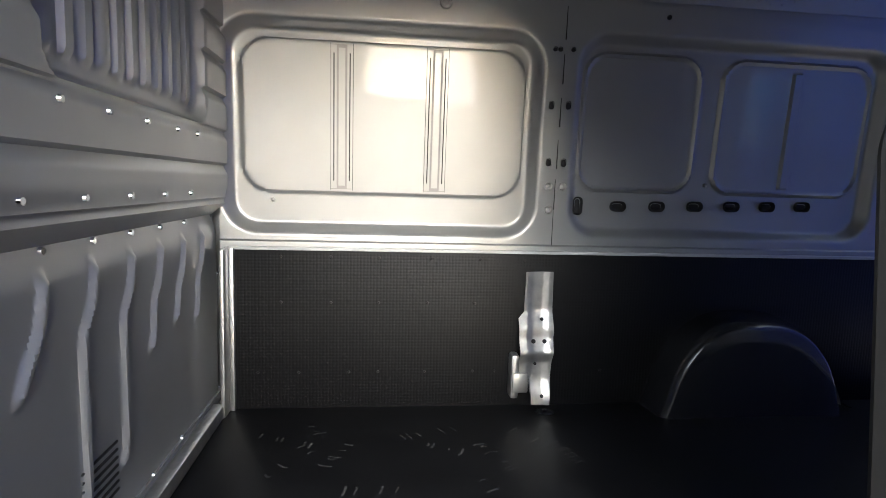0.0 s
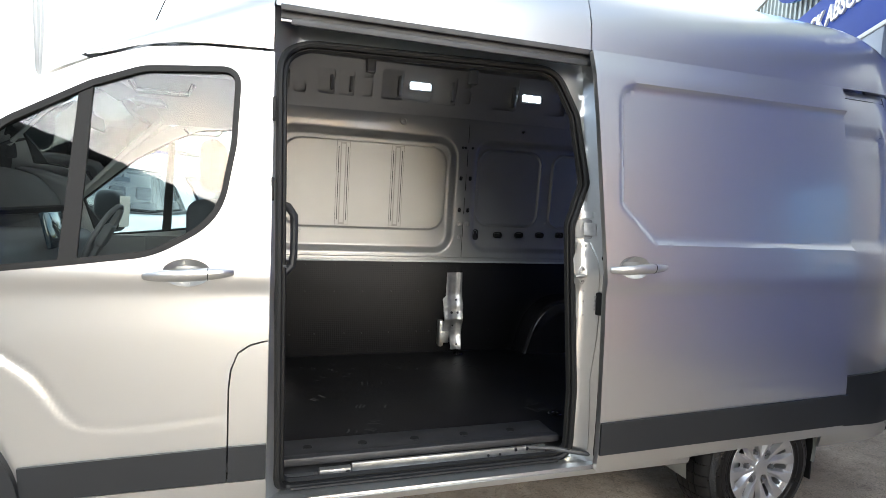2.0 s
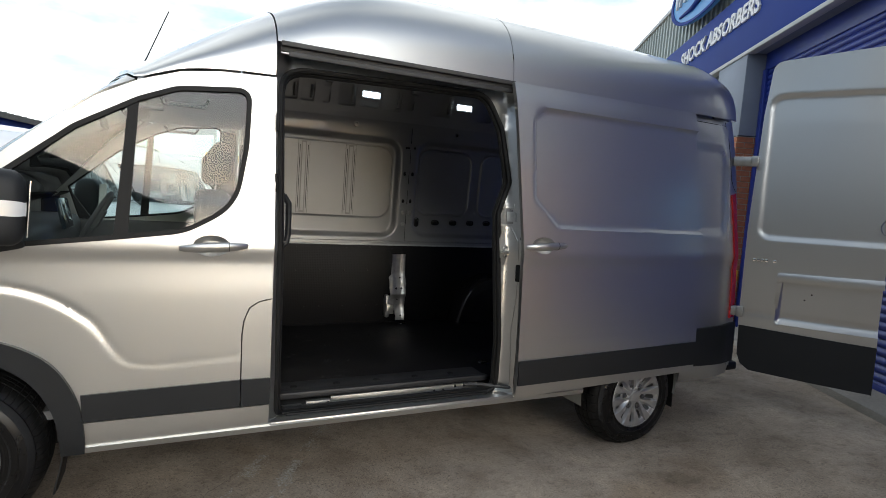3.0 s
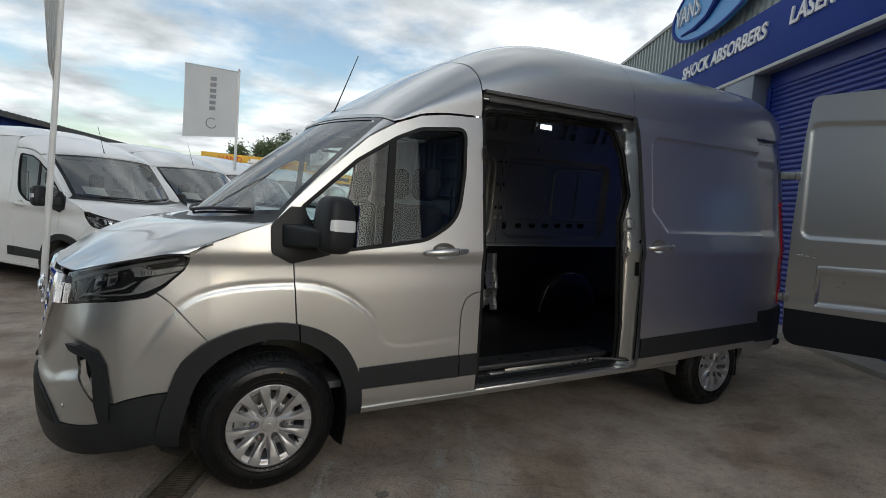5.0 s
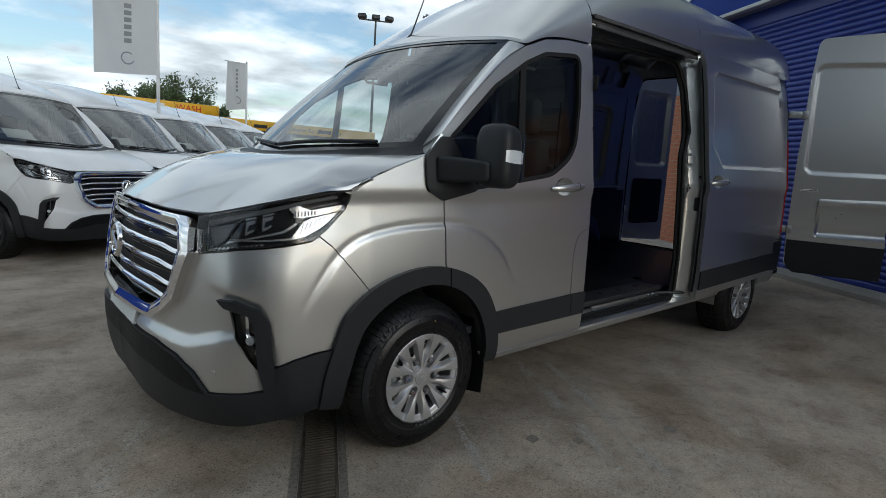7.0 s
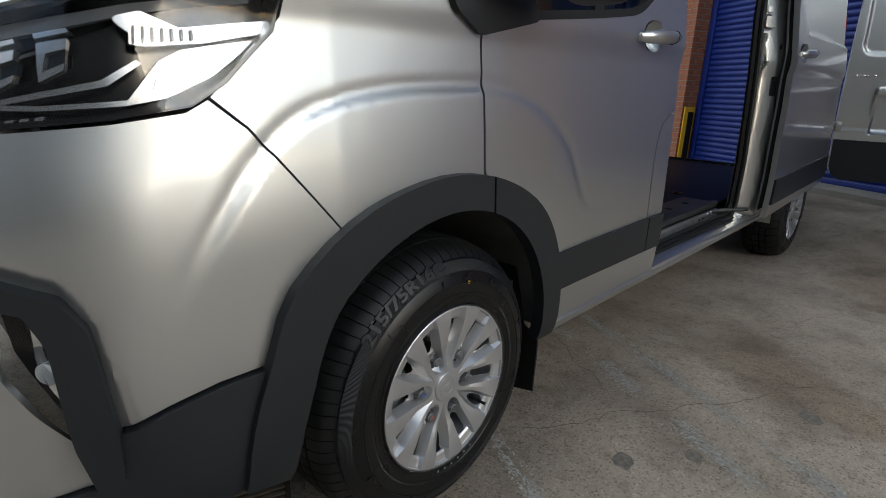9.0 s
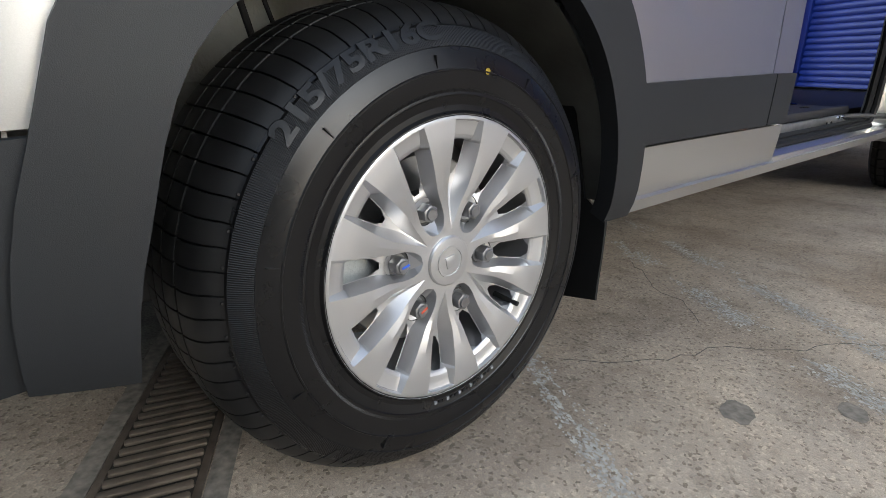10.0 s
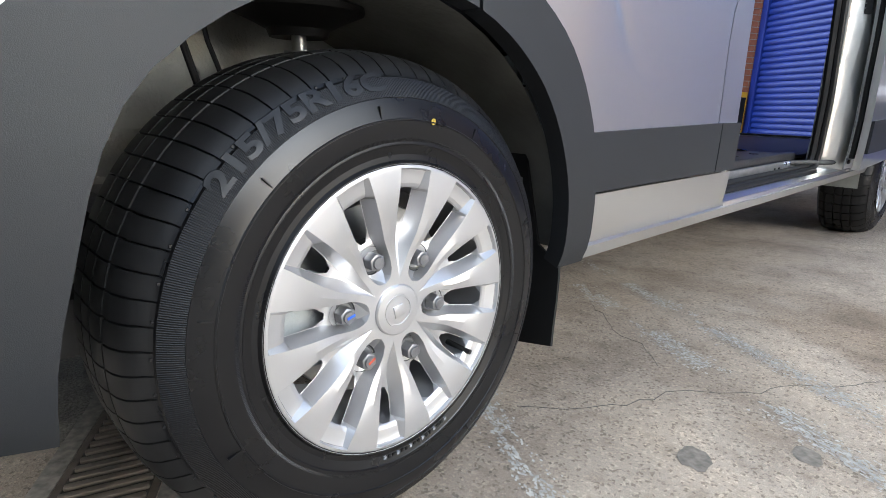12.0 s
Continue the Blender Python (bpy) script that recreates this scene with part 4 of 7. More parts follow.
        put("subframe_bolt", drum(0.017, 0.015, 0.02, 12, m=pose(-0.37, 0.54, 0.465, 90, 0, 0), bevel=0.002), M["nut"], arm, other=o)
        put("tie_rod", tube([(-0.14, 0.37, 0.33), (-0.16, 0.6, 0.35), (-0.16, 0.85, 0.36)], [0.016, 0.011, 0.011], 10), M["dark"], strut, other=o)
        build_mirror(van, o)
        # pillar beside the windscreen
        def pillar(u, w):
            k = u
            a = Vector(skin(*[(curve([(j / 4, DOOR_TOP[0 + j][i]) for j in range(5)] , k) if k < 1 else DOOR_TOP[4][i]) for i in (0, 1)]))
            a = Vector(skin(curve([(0, 0.09), (0.25, 0.27), (0.6, 0.525), (1, 0.685)], k), curve([(0, 1.53), (0.25, 1.71), (0.6, 1.93), (1, 2.022)], k)))
            b = screen_at(k, 0.335)
            p = a.lerp(b, w)
            p.x -= 0.018 * math.sin(w * math.pi)
            p.y -= 0.018 * math.sin(w * math.pi)
            return p
        put("windscreen_pillar", grid(0, 1, 14, 0, 1, 6, pillar, thick=0.02), paint, other=o)
        # filler between the wing's top, the bonnet and the screen
        def cowl_side(k, w):
            a = Vector(skin(curve([(0, -0.0), (1, 0.09)], k), curve([(0, 1.425), (1, 1.53)], k)))
            return a.lerp(screen_at(0.0, 0.335) + Vector((0.0, 0, -0.01)), w)
        put("cowl_corner", grid(0, 1, 3, 0, 1, 3, cowl_side, thick=0.012), paint, other=o)

    # closed far side, and the near side behind the opening
    rx, rz = AXLE_R
    side = [(1.306, 0.345)] + [(p[0], p[1]) for p in arc(rx, rz + 0.06, 0.45, 180, 0)] + [(4.80, 0.345), (4.80, 0.9), (4.72, 2.30), (1.306, 2.30)]
    put("side_panel", sheet([side], quarter_skin, 0.06, 0.02), paint, other=True)
    quarter = [(2.80, 0.345)] + [(p[0], p[1]) for p in arc(rx, rz + 0.06, 0.45, 180, 0)] + [(4.80, 0.345), (4.80, 0.9), (4.72, 2.30), (2.80, 2.30)]
    if opened:
        put("side_panel", sheet([quarter], quarter_skin, 0.03, 0.02), paint)
    else:
        put("side_panel", sheet([side], quarter_skin, 0.06, 0.02), paint)
    for o in both:
        corner = [(4.245, 0.46), (4.245, 0.735), (4.81, 0.765), (4.82, 0.45)]
        put("rear_corner_trim", sheet([corner], lifted(0.02), 0.06, 0.03), M["plastic"], label="black plastic bumper corner", other=o)
        put("tail_lamp", sheet([[(4.72, 0.80), (4.69, 1.5), (4.66, 1.74), (4.73, 1.76), (4.79, 0.80)]], lifted(0.012), 0.05, 0.03), M["red"], label="tall red tail lamp", other=o)
        put("quarter_joint", tube([skin(x, 2.262 - 0.01 * (x - 4.2), 0.0) for x in (4.24, 4.36, 4.5, 4.62)], 0.0025, 6), M["hole"], other=o)
        put("rear_corner_joint", tube([skin(x, z, 0.0) for x, z in ((4.615, 2.29), (4.64, 2.15), (4.655, 2.0), (4.665, 1.86), (4.70, 1.80), (4.745, 1.765))], 0.0025, 6), M["hole"], other=o)
        put("rear_mud_flap", box(4.20, 4.212, 0.2, 0.42, 0.14, 0.45, 0.003), M["rubber"], other=o)
        bm = bmesh.new()
        grid(-10, 190, 20, 0, 1, 3, lambda a, w: Vector((rx + 0.44 * math.cos(radians(a)), 0.18 + 0.2 * w, rz + 0.05 + 0.44 * math.sin(radians(a)))), bm)
        put("wheel_house", bm, M["house"], other=o)

    # roof, screen, bonnet
    for o in both:
        for s0, s1, n in ((0, 0.617, 14), (0.624, 2.0, 26), (2.005, 4.06, 30)):
            put("roof_panel", grid(s0, s1, n, 0, 1, 22, lambda a, w: roof_at(a, w, low)), paint, other=o)
        put("bonnet", grid(0.0, 1, 20, -1, 0, 20, bonnet_at, thick=0.012), paint, other=o)
    put("windscreen", grid(0, 1, 10, 0.335, 2 * MID - 0.335, 24, screen_at), M["windscreen"]).visible_shadow = False
    bm = bmesh.new()
    for o in both:
        own = grid(0, 1, 20, 0.325, 0.375, 2, lambda a, y: screen_at(a, y) + Vector((-0.002, 0, 0.003)))
        join(bm, far(own) if o else own)
    grid(0.0, 0.05, 2, 0.335, 2 * MID - 0.335, 24, lambda a, y: screen_at(a, y) + Vector((-0.003, 0, 0.003)), bm)
    grid(0.975, 1.0, 2, 0.335, 2 * MID - 0.335, 24, lambda a, y: screen_at(a, y) + Vector((-0.003, 0, 0.003)), bm)
    put("windscreen_band", bm, M["gloss"], label="black band round the windscreen")
    for o in both:
        def header(w, k):
            b = roof_at(0, w, low)
            a = screen_at(1.0, max(0.335, b.y)) + Vector((-0.004, 0, 0.006))
            return a.lerp(b, k)
        put("roof_header", grid(0, 1, 22, 0, 1, 2, header), paint, other=o)
    if not opened:
        put("paper_sheet", grid(0.12, 0.30, 4, 1.60, 1.86, 4, lambda a, y: screen_at(a, y) + Vector((0.02, 0, -0.012)), thick=0.001), M["paper"], label="white paper sheet behind the windscreen")
    put("scuttle", grid(0, 1, 4, 0.27, 2 * MID - 0.27, 24, lambda a, y: bonnet_at(1, (y - MID) / 0.93).lerp(screen_at(0.02, y), a) + Vector((0, 0, -0.012 * math.sin(a * math.pi))), thick=0.01), M["plastic"])
    for y0, y1 in ((0.50, 1.10), (1.12, 1.75)):
        pts = [screen_at(0.035 + 0.022 * math.sin(k / 8 * math.pi), y0 + (y1 - y0) * k / 8) + Vector((-0.012, 0, 0.016)) for k in range(9)]
        put("wiper", tube(pts, 0.010, 6), M["plastic"])
    put("aerial", join(tube([(0.615, MID, 2.14), (0.65, MID, 2.215), (0.70, MID, 2.34), (0.80, MID, 2.595)], [0.007, 0.005, 0.004, 0.003], 6), drum(0.030, 0.010, 0.075, 12, m=pose(0.60, MID, 2.11, 0, 25, 0))), M["plastic"])

    build_nose(van, paint)
    for o in both:
        w = -1 if o else 1
        wheel(van, "front_wheel", *HUB_F, w, opened and not o)
        wheel(van, "rear_wheel", *HUB_R, w, False, 0.336, 1.0)
    put("underbody", box(-0.7, 4.7, 0.45, 1.9, 0.28, 0.38, 0.02), M["dark"])
    build_cab(van)
    if opened:
        build_load_bay(van, paint)
    return van


def cup_rim(x, z):
    return [(x + 0.135 + 0.082 * math.cos(radians(q)), z + 0.012 + 0.050 * math.sin(radians(q))) for q in range(0, 360, 12)]


def build_handle(parent, x, z, out, paint, other=False):
    p = skin(x + 0.14, z, out)
    flip = far if other else (lambda bm: bm)

    def cup(u, v):
        k = math.hypot(u / 0.082, v / 0.052)
        return Vector((x + 0.135 + u, p.y - 0.002 + 0.034 * ramp(1.0, 0.5, k), z + 0.012 + v))
    rim = cup_rim(-0.135, -0.012)
    c = part("handle_cup", flip(sheet([rim], cup, 0.016)), paint, parent)
    bm = bmesh.new()
    n = 14
    pts, rad = [], []
    for k in range(n + 1):
        w = k / n
        pts.append((x + 0.29 * w, p.y - 0.012 - 0.026 * math.sin(math.pi * min(1, max(0, w))) ** 0.5, z + 0.016 * w))
        rad.append(0.021 * (math.sin(math.pi * (0.06 + 0.88 * w)) ** 0.35))
    tube(pts, rad, 12, bm, flat=1.2)
    h = part("door_handle", flip(bm), paint, parent)
    part("handle_joint", flip(tube([pts[10], (pts[10][0] + 0.0025, pts[10][1], pts[10][2])], 0.0212, 12, flat=1.22)), M["gloss"], h)
    return h


def build_mirror(van, other):
    root = empty("door_mirror", None, van)
    put = lambda nm, bm, mat, label="": part(nm, far(bm) if other else bm, mat, root, label)
    sail = rounded([(0.085, 1.515, 0.02), (-0.012, 1.42, 0.05), (-0.012, 1.27, 0.06), (0.09, 1.215, 0.04), (0.31, 1.265, 0.02), (0.145, 1.515, 0.02)], 5)
    put("mirror_base", sheet([sail], lifted(0.016), 0.04, 0.03), M["plastic"])
    bm = bmesh.new()
    bmesh.ops.create_cube(bm, size=1)
    bmesh.ops.bevel(bm, geom=bm.edges[:], offset=0.18, segments=4, affect="EDGES", profile=0.6)
    for v in bm.verts:
        v.co.z *= 1 + 0.35 * v.co.y                                # taller at the door
    bmesh.ops.transform(bm, matrix=pose(0.138, 0.062, 1.365, 0, 0, 28) @ Matrix.Diagonal((0.10, 0.26, 0.108, 1)), verts=bm.verts[:])
    put("mirror_arm", bm, M["plastic"])

    def shell(grow):
        own = bmesh.new()
        bmesh.ops.create_cube(own, size=1)
        bmesh.ops.subdivide_edges(own, edges=own.edges[:], cuts=9, use_grid_fill=True)
        for v in own.verts:
            q = v.co * 2
            f = (abs(q.x) ** 4 + abs(q.y) ** 4 + abs(q.z) ** 4) ** 0.25
            v.co = q / f / 2
            v.co.x *= 1 - 0.22 * max(0.0, v.co.z)                  # thinner towards the top
            v.co.y += 0.05 * v.co.z
        at = pose(0.255, -0.035, 1.435, 0, 3, 14)
        keep = [] if grow == 1 else [f for f in own.faces if not (-0.06 < f.calc_center_median().z < 0.06 and f.calc_center_median().y < -0.16 and -0.42 < f.calc_center_median().x < 0.46)]
        bmesh.ops.delete(own, geom=keep, context="FACES")
        bmesh.ops.transform(own, matrix=at @ Matrix.Diagonal((0.175 * grow, 0.185 * grow, 0.292, 1)), verts=own.verts[:])
        return own
    put("mirror_shell", shell(1), M["plastic"], "black plastic mirror housing")
    put("mirror_indicator", shell(1.022), M["lens"], "clear indicator lens")
    put("mirror_glass", box(0.0, 0.004, -0.075, 0.065, -0.11, 0.105, 0.0, m=pose(0.340, -0.02, 1.435, 0, 3, 14)), M["chrome"])


def build_nose(van, paint):
    put = lambda nm, bm, mat, label="", parent=van: part(nm, bm, mat, parent, label)

    def pair(outline, out, step, thick, holes=()):
        bm = sheet([outline, *holes], lifted(out), step, thick)
        return mirrored(bm, MID)
    # bumper: silver upper part down each side, black lower part
    lamp = [(-0.388, 1.268), (-0.52, 1.253), (-0.67, 1.232), (-0.82, 1.206), (-0.96, 1.178), (-1.165, 1.135), (-1.115, 0.988), (-0.90, 1.026), (-0.70, 1.043), (-0.57, 1.062), (-0.505, 1.098), (-0.41, 1.185)]
    silver = [(-1.10, 0.99), (-0.90, 1.021), (-0.70, 1.038), (-0.58, 1.054), (-0.541, 1.0735), (-0.4785, 1.0265)] + arch_line(FLARE_OUT, 122.9, 153, -0.012) + [(-0.57, 0.59), (-0.66, 0.575), (-0.735, 0.555), (-0.765, 0.50), (-0.775, 0.455), (-1.0, 0.445), (-1.07, 0.52), (-1.18, 0.575), (-1.35, 0.605), (-1.859, 0.605), (-1.859, 0.70), (-1.36, 0.70), (-1.215, 0.785), (-1.13, 1.0)]
    hole = rounded([(-0.965, 0.820, 0.005), (-0.81, 0.785, 0.03), (-0.772, 0.73, 0.02), (-0.748, 0.56, 0.01), (-0.80, 0.535, 0.01), (-0.905, 0.685, 0.02), (-0.935, 0.792, 0.01)], 3)
    put("front_bumper", pair(silver, 0.0, 0.0125, 0.015, [hole]), paint)
    black = [(-0.475, 0.588), (-0.57, 0.583), (-0.66, 0.568), (-0.735, 0.548), (-0.758, 0.50), (-0.77, 0.448), (-1.003, 0.438), (-1.075, 0.513), (-1.18, 0.568), (-1.35, 0.598), (-1.859, 0.598), (-1.859, 0.29), (-1.2, 0.29), (-0.8, 0.29), (-0.535, 0.33)]
    put("lower_bumper", pair(black, 0.012, 0.04, 0.02), M["plastic"], "black plastic lower bumper")
    vent = rounded([(-1.02, 0.436), (-1.085, 0.508), (-1.19, 0.562), (-1.36, 0.592), (-1.859, 0.592), (-1.859, 0.485), (-1.36, 0.485, 0.03), (-1.12, 0.44, 0.03)], 3)
    put("lower_grille", pair(vent, 0.014, 0.03, 0.004), M["mesh"], "black honeycomb mesh")
    for o in (False, True):
        root = empty("fog_lamp", None, van)
        hook = rounded([(-0.978, 0.828), (-0.91, 0.826, 0.02), (-0.80, 0.79, 0.04), (-0.764, 0.74, 0.03), (-0.736, 0.555), (-0.736, 0.47), (-0.775, 0.45), (-0.797, 0.54), (-0.82, 0.72, 0.03), (-0.845, 0.770, 0.02), (-0.945, 0.798)], 4)
        own = sheet([hook], lambda u, v: skin(u, v, 0.030 - relief(u, v)), 0.02, 0.05)
        put("fog_frame", far(own) if o else own, M["plastic"], parent=root)
        own = sheet([ring(hole, -0.01)], lambda u, v: skin(u, v, -0.05 - relief(u, v)), 0.03, 0.006)
        put("fog_bezel", far(own) if o else own, M["gloss"], parent=root)
        own = sheet([[(-0.875, 0.77), (-0.865, 0.68), (-0.825, 0.60), (-0.818, 0.61), (-0.852, 0.685), (-0.862, 0.77)]], lifted(-0.034), 0.03, 0.01)
        put("fog_strip", far(own) if o else own, M["chrome"], parent=root)
        own = drum(0.016, 0.018, 0.02, 20, m=Matrix.Translation(skin(-0.838, 0.655, -0.045)) @ pose(0, 0, 0, 90, 0, -50))
        put("fog_bulb", far(own) if o else own, M["lens"], parent=root)
        own = sheet([ring(hole, 0.002)], lifted(-0.022), 0.03)
        put("fog_lens", far(own) if o else own, M["lampglass"], parent=root).visible_shadow = False
        build_headlamp(van, lamp, o)
    # grille: chrome frame, bars, emblem
    g_out = [(-1.859, 1.150), (-1.19, 1.135), (-1.15, 1.10), (-1.128, 1.0), (-1.205, 0.80), (-1.27, 0.745), (-1.36, 0.69), (-1.859, 0.675)]
    g_in = [(-1.859, 1.105), (-1.26, 1.09), (-1.235, 1.07), (-1.215, 1.0), (-1.262, 0.83), (-1.31, 0.785), (-1.40, 0.735), (-1.859, 0.725)]
    root = empty("radiator_grille", None, van)

    def frame_skin(u, v):
        mid = 9.0
        for (u0, v0), (u1, v1) in zip(g_in, g_in[1:]):
            w = max(0.0, min(1.0, ((u - u0) * (u1 - u0) + (v - v0) * (v1 - v0)) / ((u1 - u0) ** 2 + (v1 - v0) ** 2)))
            mid = min(mid, math.hypot(u - u0 - w * (u1 - u0), v - v0 - w * (v1 - v0)))
        return skin(u, v, 0.026 + 0.016 * ramp(0.0, 0.035, mid))
    bm = sheet([g_out + g_in[::-1]], frame_skin, 0.012, 0.045)
    put("grille_frame", mirrored(bm, MID), M["chrome"], "chrome grille frame", root)
    put("grille_backing", pair(g_in, -0.035, 0.06, 0.01), M["black"], "", root)
    for z in (1.065, 0.995, 0.925, 0.855, 0.795):
        end = -1.222 - 0.30 * max(0, 0.99 - z)
        droop = 0.03

        def bar(u, v, z=z, end=end):
            k = (u + 1.859) / (end + 1.859)
            return skin(u, z - droop * ramp(0.75, 1.0, k) * 0.5 + v, 0.004 + 0.014 * math.cos(v / 0.013 * 1.4))
        bm = sheet([[(-1.859, -0.0115), (-1.859, 0.0115), (end, 0.0115), (end, -0.0115)]], bar, 0.05, 0.012, stepv=0.005)
        put("grille_bar", mirrored(bm, MID), M["chrome"], "chrome grille bar", root)
        for dz in (0.022, 0.032, 0.042):
            bm = sheet([[(-1.859, z - dz - 0.0022), (-1.859, z - dz + 0.0022), (end - 0.01, z - dz + 0.0022), (end - 0.01, z - dz - 0.0022)]], lifted(-0.018), 0.08, 0.012)
            put("grille_slat", mirrored(bm, MID), M["gloss"], "", root)
    em = spin([(0.058, 0.0), (0.062, 0.014), (0.072, 0.018), (0.082, 0.012), (0.085, 0.0)], 40, m=pose(-1.072, MID, 0.955, 0, -86, 0))
    tube([(-1.085, MID - 0.045, 0.915), (-1.088, MID, 0.995), (-1.085, MID + 0.045, 0.915), (-1.086, MID, 0.945)], 0.011, 6, em, closed=True)
    put("emblem", em, M["chrome"], "round chrome emblem", root)
    put("parking_sensor", spin([(0, 0.003), (0.009, 0.003), (0.0095, 0.0015), (0.012, 0.0015), (0.0125, 0.0)], 20, m=Matrix.Translation(skin(-0.98, 0.53, 0.001)) @ pose(0, 0, 0, 90, 0, -58)), paint)
    put("plate_holder", pair([(-1.859, 0.53), (-1.859, 0.665), (-1.60, 0.665), (-1.60, 0.53)], 0.012, 0.06, 0.012), M["paper"], "plain white number plate blank")


def build_headlamp(van, lamp, other):
    root = empty("headlamp", None, van)
    put = lambda nm, bm, mat, label="": part(nm, far(bm) if other else bm, mat, root, label)
    put("lamp_housing", sheet([lamp], lifted(-0.055), 0.04, 0.01), M["gloss"], "black lamp housing")
    put("lamp_rim", sheet([ring(lamp, 0.001), ring(lamp, 0.009)], lifted(0.002), 0.03, 0.05), M["gloss"])
    put("lamp_lens", sheet([ring(lamp, 0.004)], lifted(0.004), 0.04), M["lampglass"]).visible_shadow = False

    def piece(nm, corners, out, thick, mat, label=""):
        put(nm, sheet([rounded(corners, 3)], lifted(out), 0.03, thick), mat, label)
    # swept chrome blades towards the tip
    piece("lamp_blade", [(-0.70, 1.188, 0.01), (-0.64, 1.20, 0.01), (-0.57, 1.18), (-0.41, 1.203), (-0.42, 1.182), (-0.53, 1.16), (-0.63, 1.15), (-0.66, 1.152), (-0.66, 1.168)], -0.016, 0.02, M["reflector"], "bright ribbed reflector")
    piece("lamp_blade", [(-0.67, 1.07), (-0.61, 1.13, 0.01), (-0.57, 1.148), (-0.44, 1.17), (-0.465, 1.148), (-0.52, 1.11), (-0.59, 1.08)], -0.018, 0.02, M["reflector"], "chrome reflector blade")
    for k in range(7):
        u = -0.655 + 0.017 * k
        piece("lens_rib", [(u, 1.153 + 0.0015 * k), (u + 0.004, 1.154 + 0.0015 * k), (u + 0.004, 1.178), (u, 1.178)], -0.010, 0.006, M["greylens"])
    for k in range(6):
        u = -0.625 + 0.022 * k
        piece("lens_rib", [(u, 1.088 + 0.011 * k), (u + 0.005, 1.089 + 0.011 * k), (u + 0.022, 1.128 + 0.006 * k), (u + 0.017, 1.128 + 0.006 * k)], -0.010, 0.006, M["reflector"])
    for pts in ([(-0.98, 1.048), (-0.84, 1.075), (-0.71, 1.10), (-0.65, 1.13), (-0.64, 1.125), (-0.70, 1.092), (-0.84, 1.067), (-0.98, 1.041)], [(-0.95, 1.062), (-0.81, 1.062), (-0.67, 1.072), (-0.60, 1.082), (-0.60, 1.076), (-0.67, 1.064), (-0.81, 1.055), (-0.95, 1.055)]):
        piece("lamp_strip", pts, -0.016, 0.008, M["reflector"], "thin bright metal strip")
    for u, z, w in ((-0.90, 1.08, 0.9), (-0.82, 1.098, 1.0)):
        piece("lamp_module", [(u, z + 0.05), (u + 0.05 * w, z + 0.058), (u + 0.05 * w, z + 0.044), (u + 0.018, z + 0.036), (u + 0.014, z + 0.01), (u + 0.05, z + 0.024), (u + 0.048, z + 0.014), (u + 0.01, z - 0.004)], -0.020, 0.014, M["reflector"], "satin metal lamp module")
        piece("lamp_module", [(u - 0.004, z + 0.062), (u + 0.05 * w, z + 0.072), (u + 0.055 * w, z + 0.066), (u, z + 0.055)], -0.012, 0.02, M["reflector"])
        piece("module_lens", [(u + 0.018, z + 0.012), (u + 0.02, z + 0.035), (u + 0.046, z + 0.042), (u + 0.046, z + 0.024)], -0.036, 0.01, M["screen"])
    for k in range(12):
        u = -1.065 + 0.0225 * k
        piece("lamp_tooth", [(u, 1.006 + 0.0026 * k), (u + 0.013, 1.008 + 0.0026 * k), (u + 0.019, 1.020 + 0.0026 * k), (u + 0.006, 1.018 + 0.0026 * k)], -0.010, 0.006, M["reflector"])
    piece("lamp_light_bar", [(-1.12, 1.12), (-0.96, 1.158), (-0.67, 1.208), (-0.44, 1.240), (-0.44, 1.228), (-0.67, 1.192), (-0.96, 1.136), (-1.12, 1.098)], -0.026, 0.01, M["greylens"], "grey light guide")
    piece("lamp_panel", [(-1.12, 1.09), (-0.97, 1.118), (-1.02, 1.045), (-1.07, 1.02)], -0.040, 0.01, M["greylens"], "smoky grey inner panel")


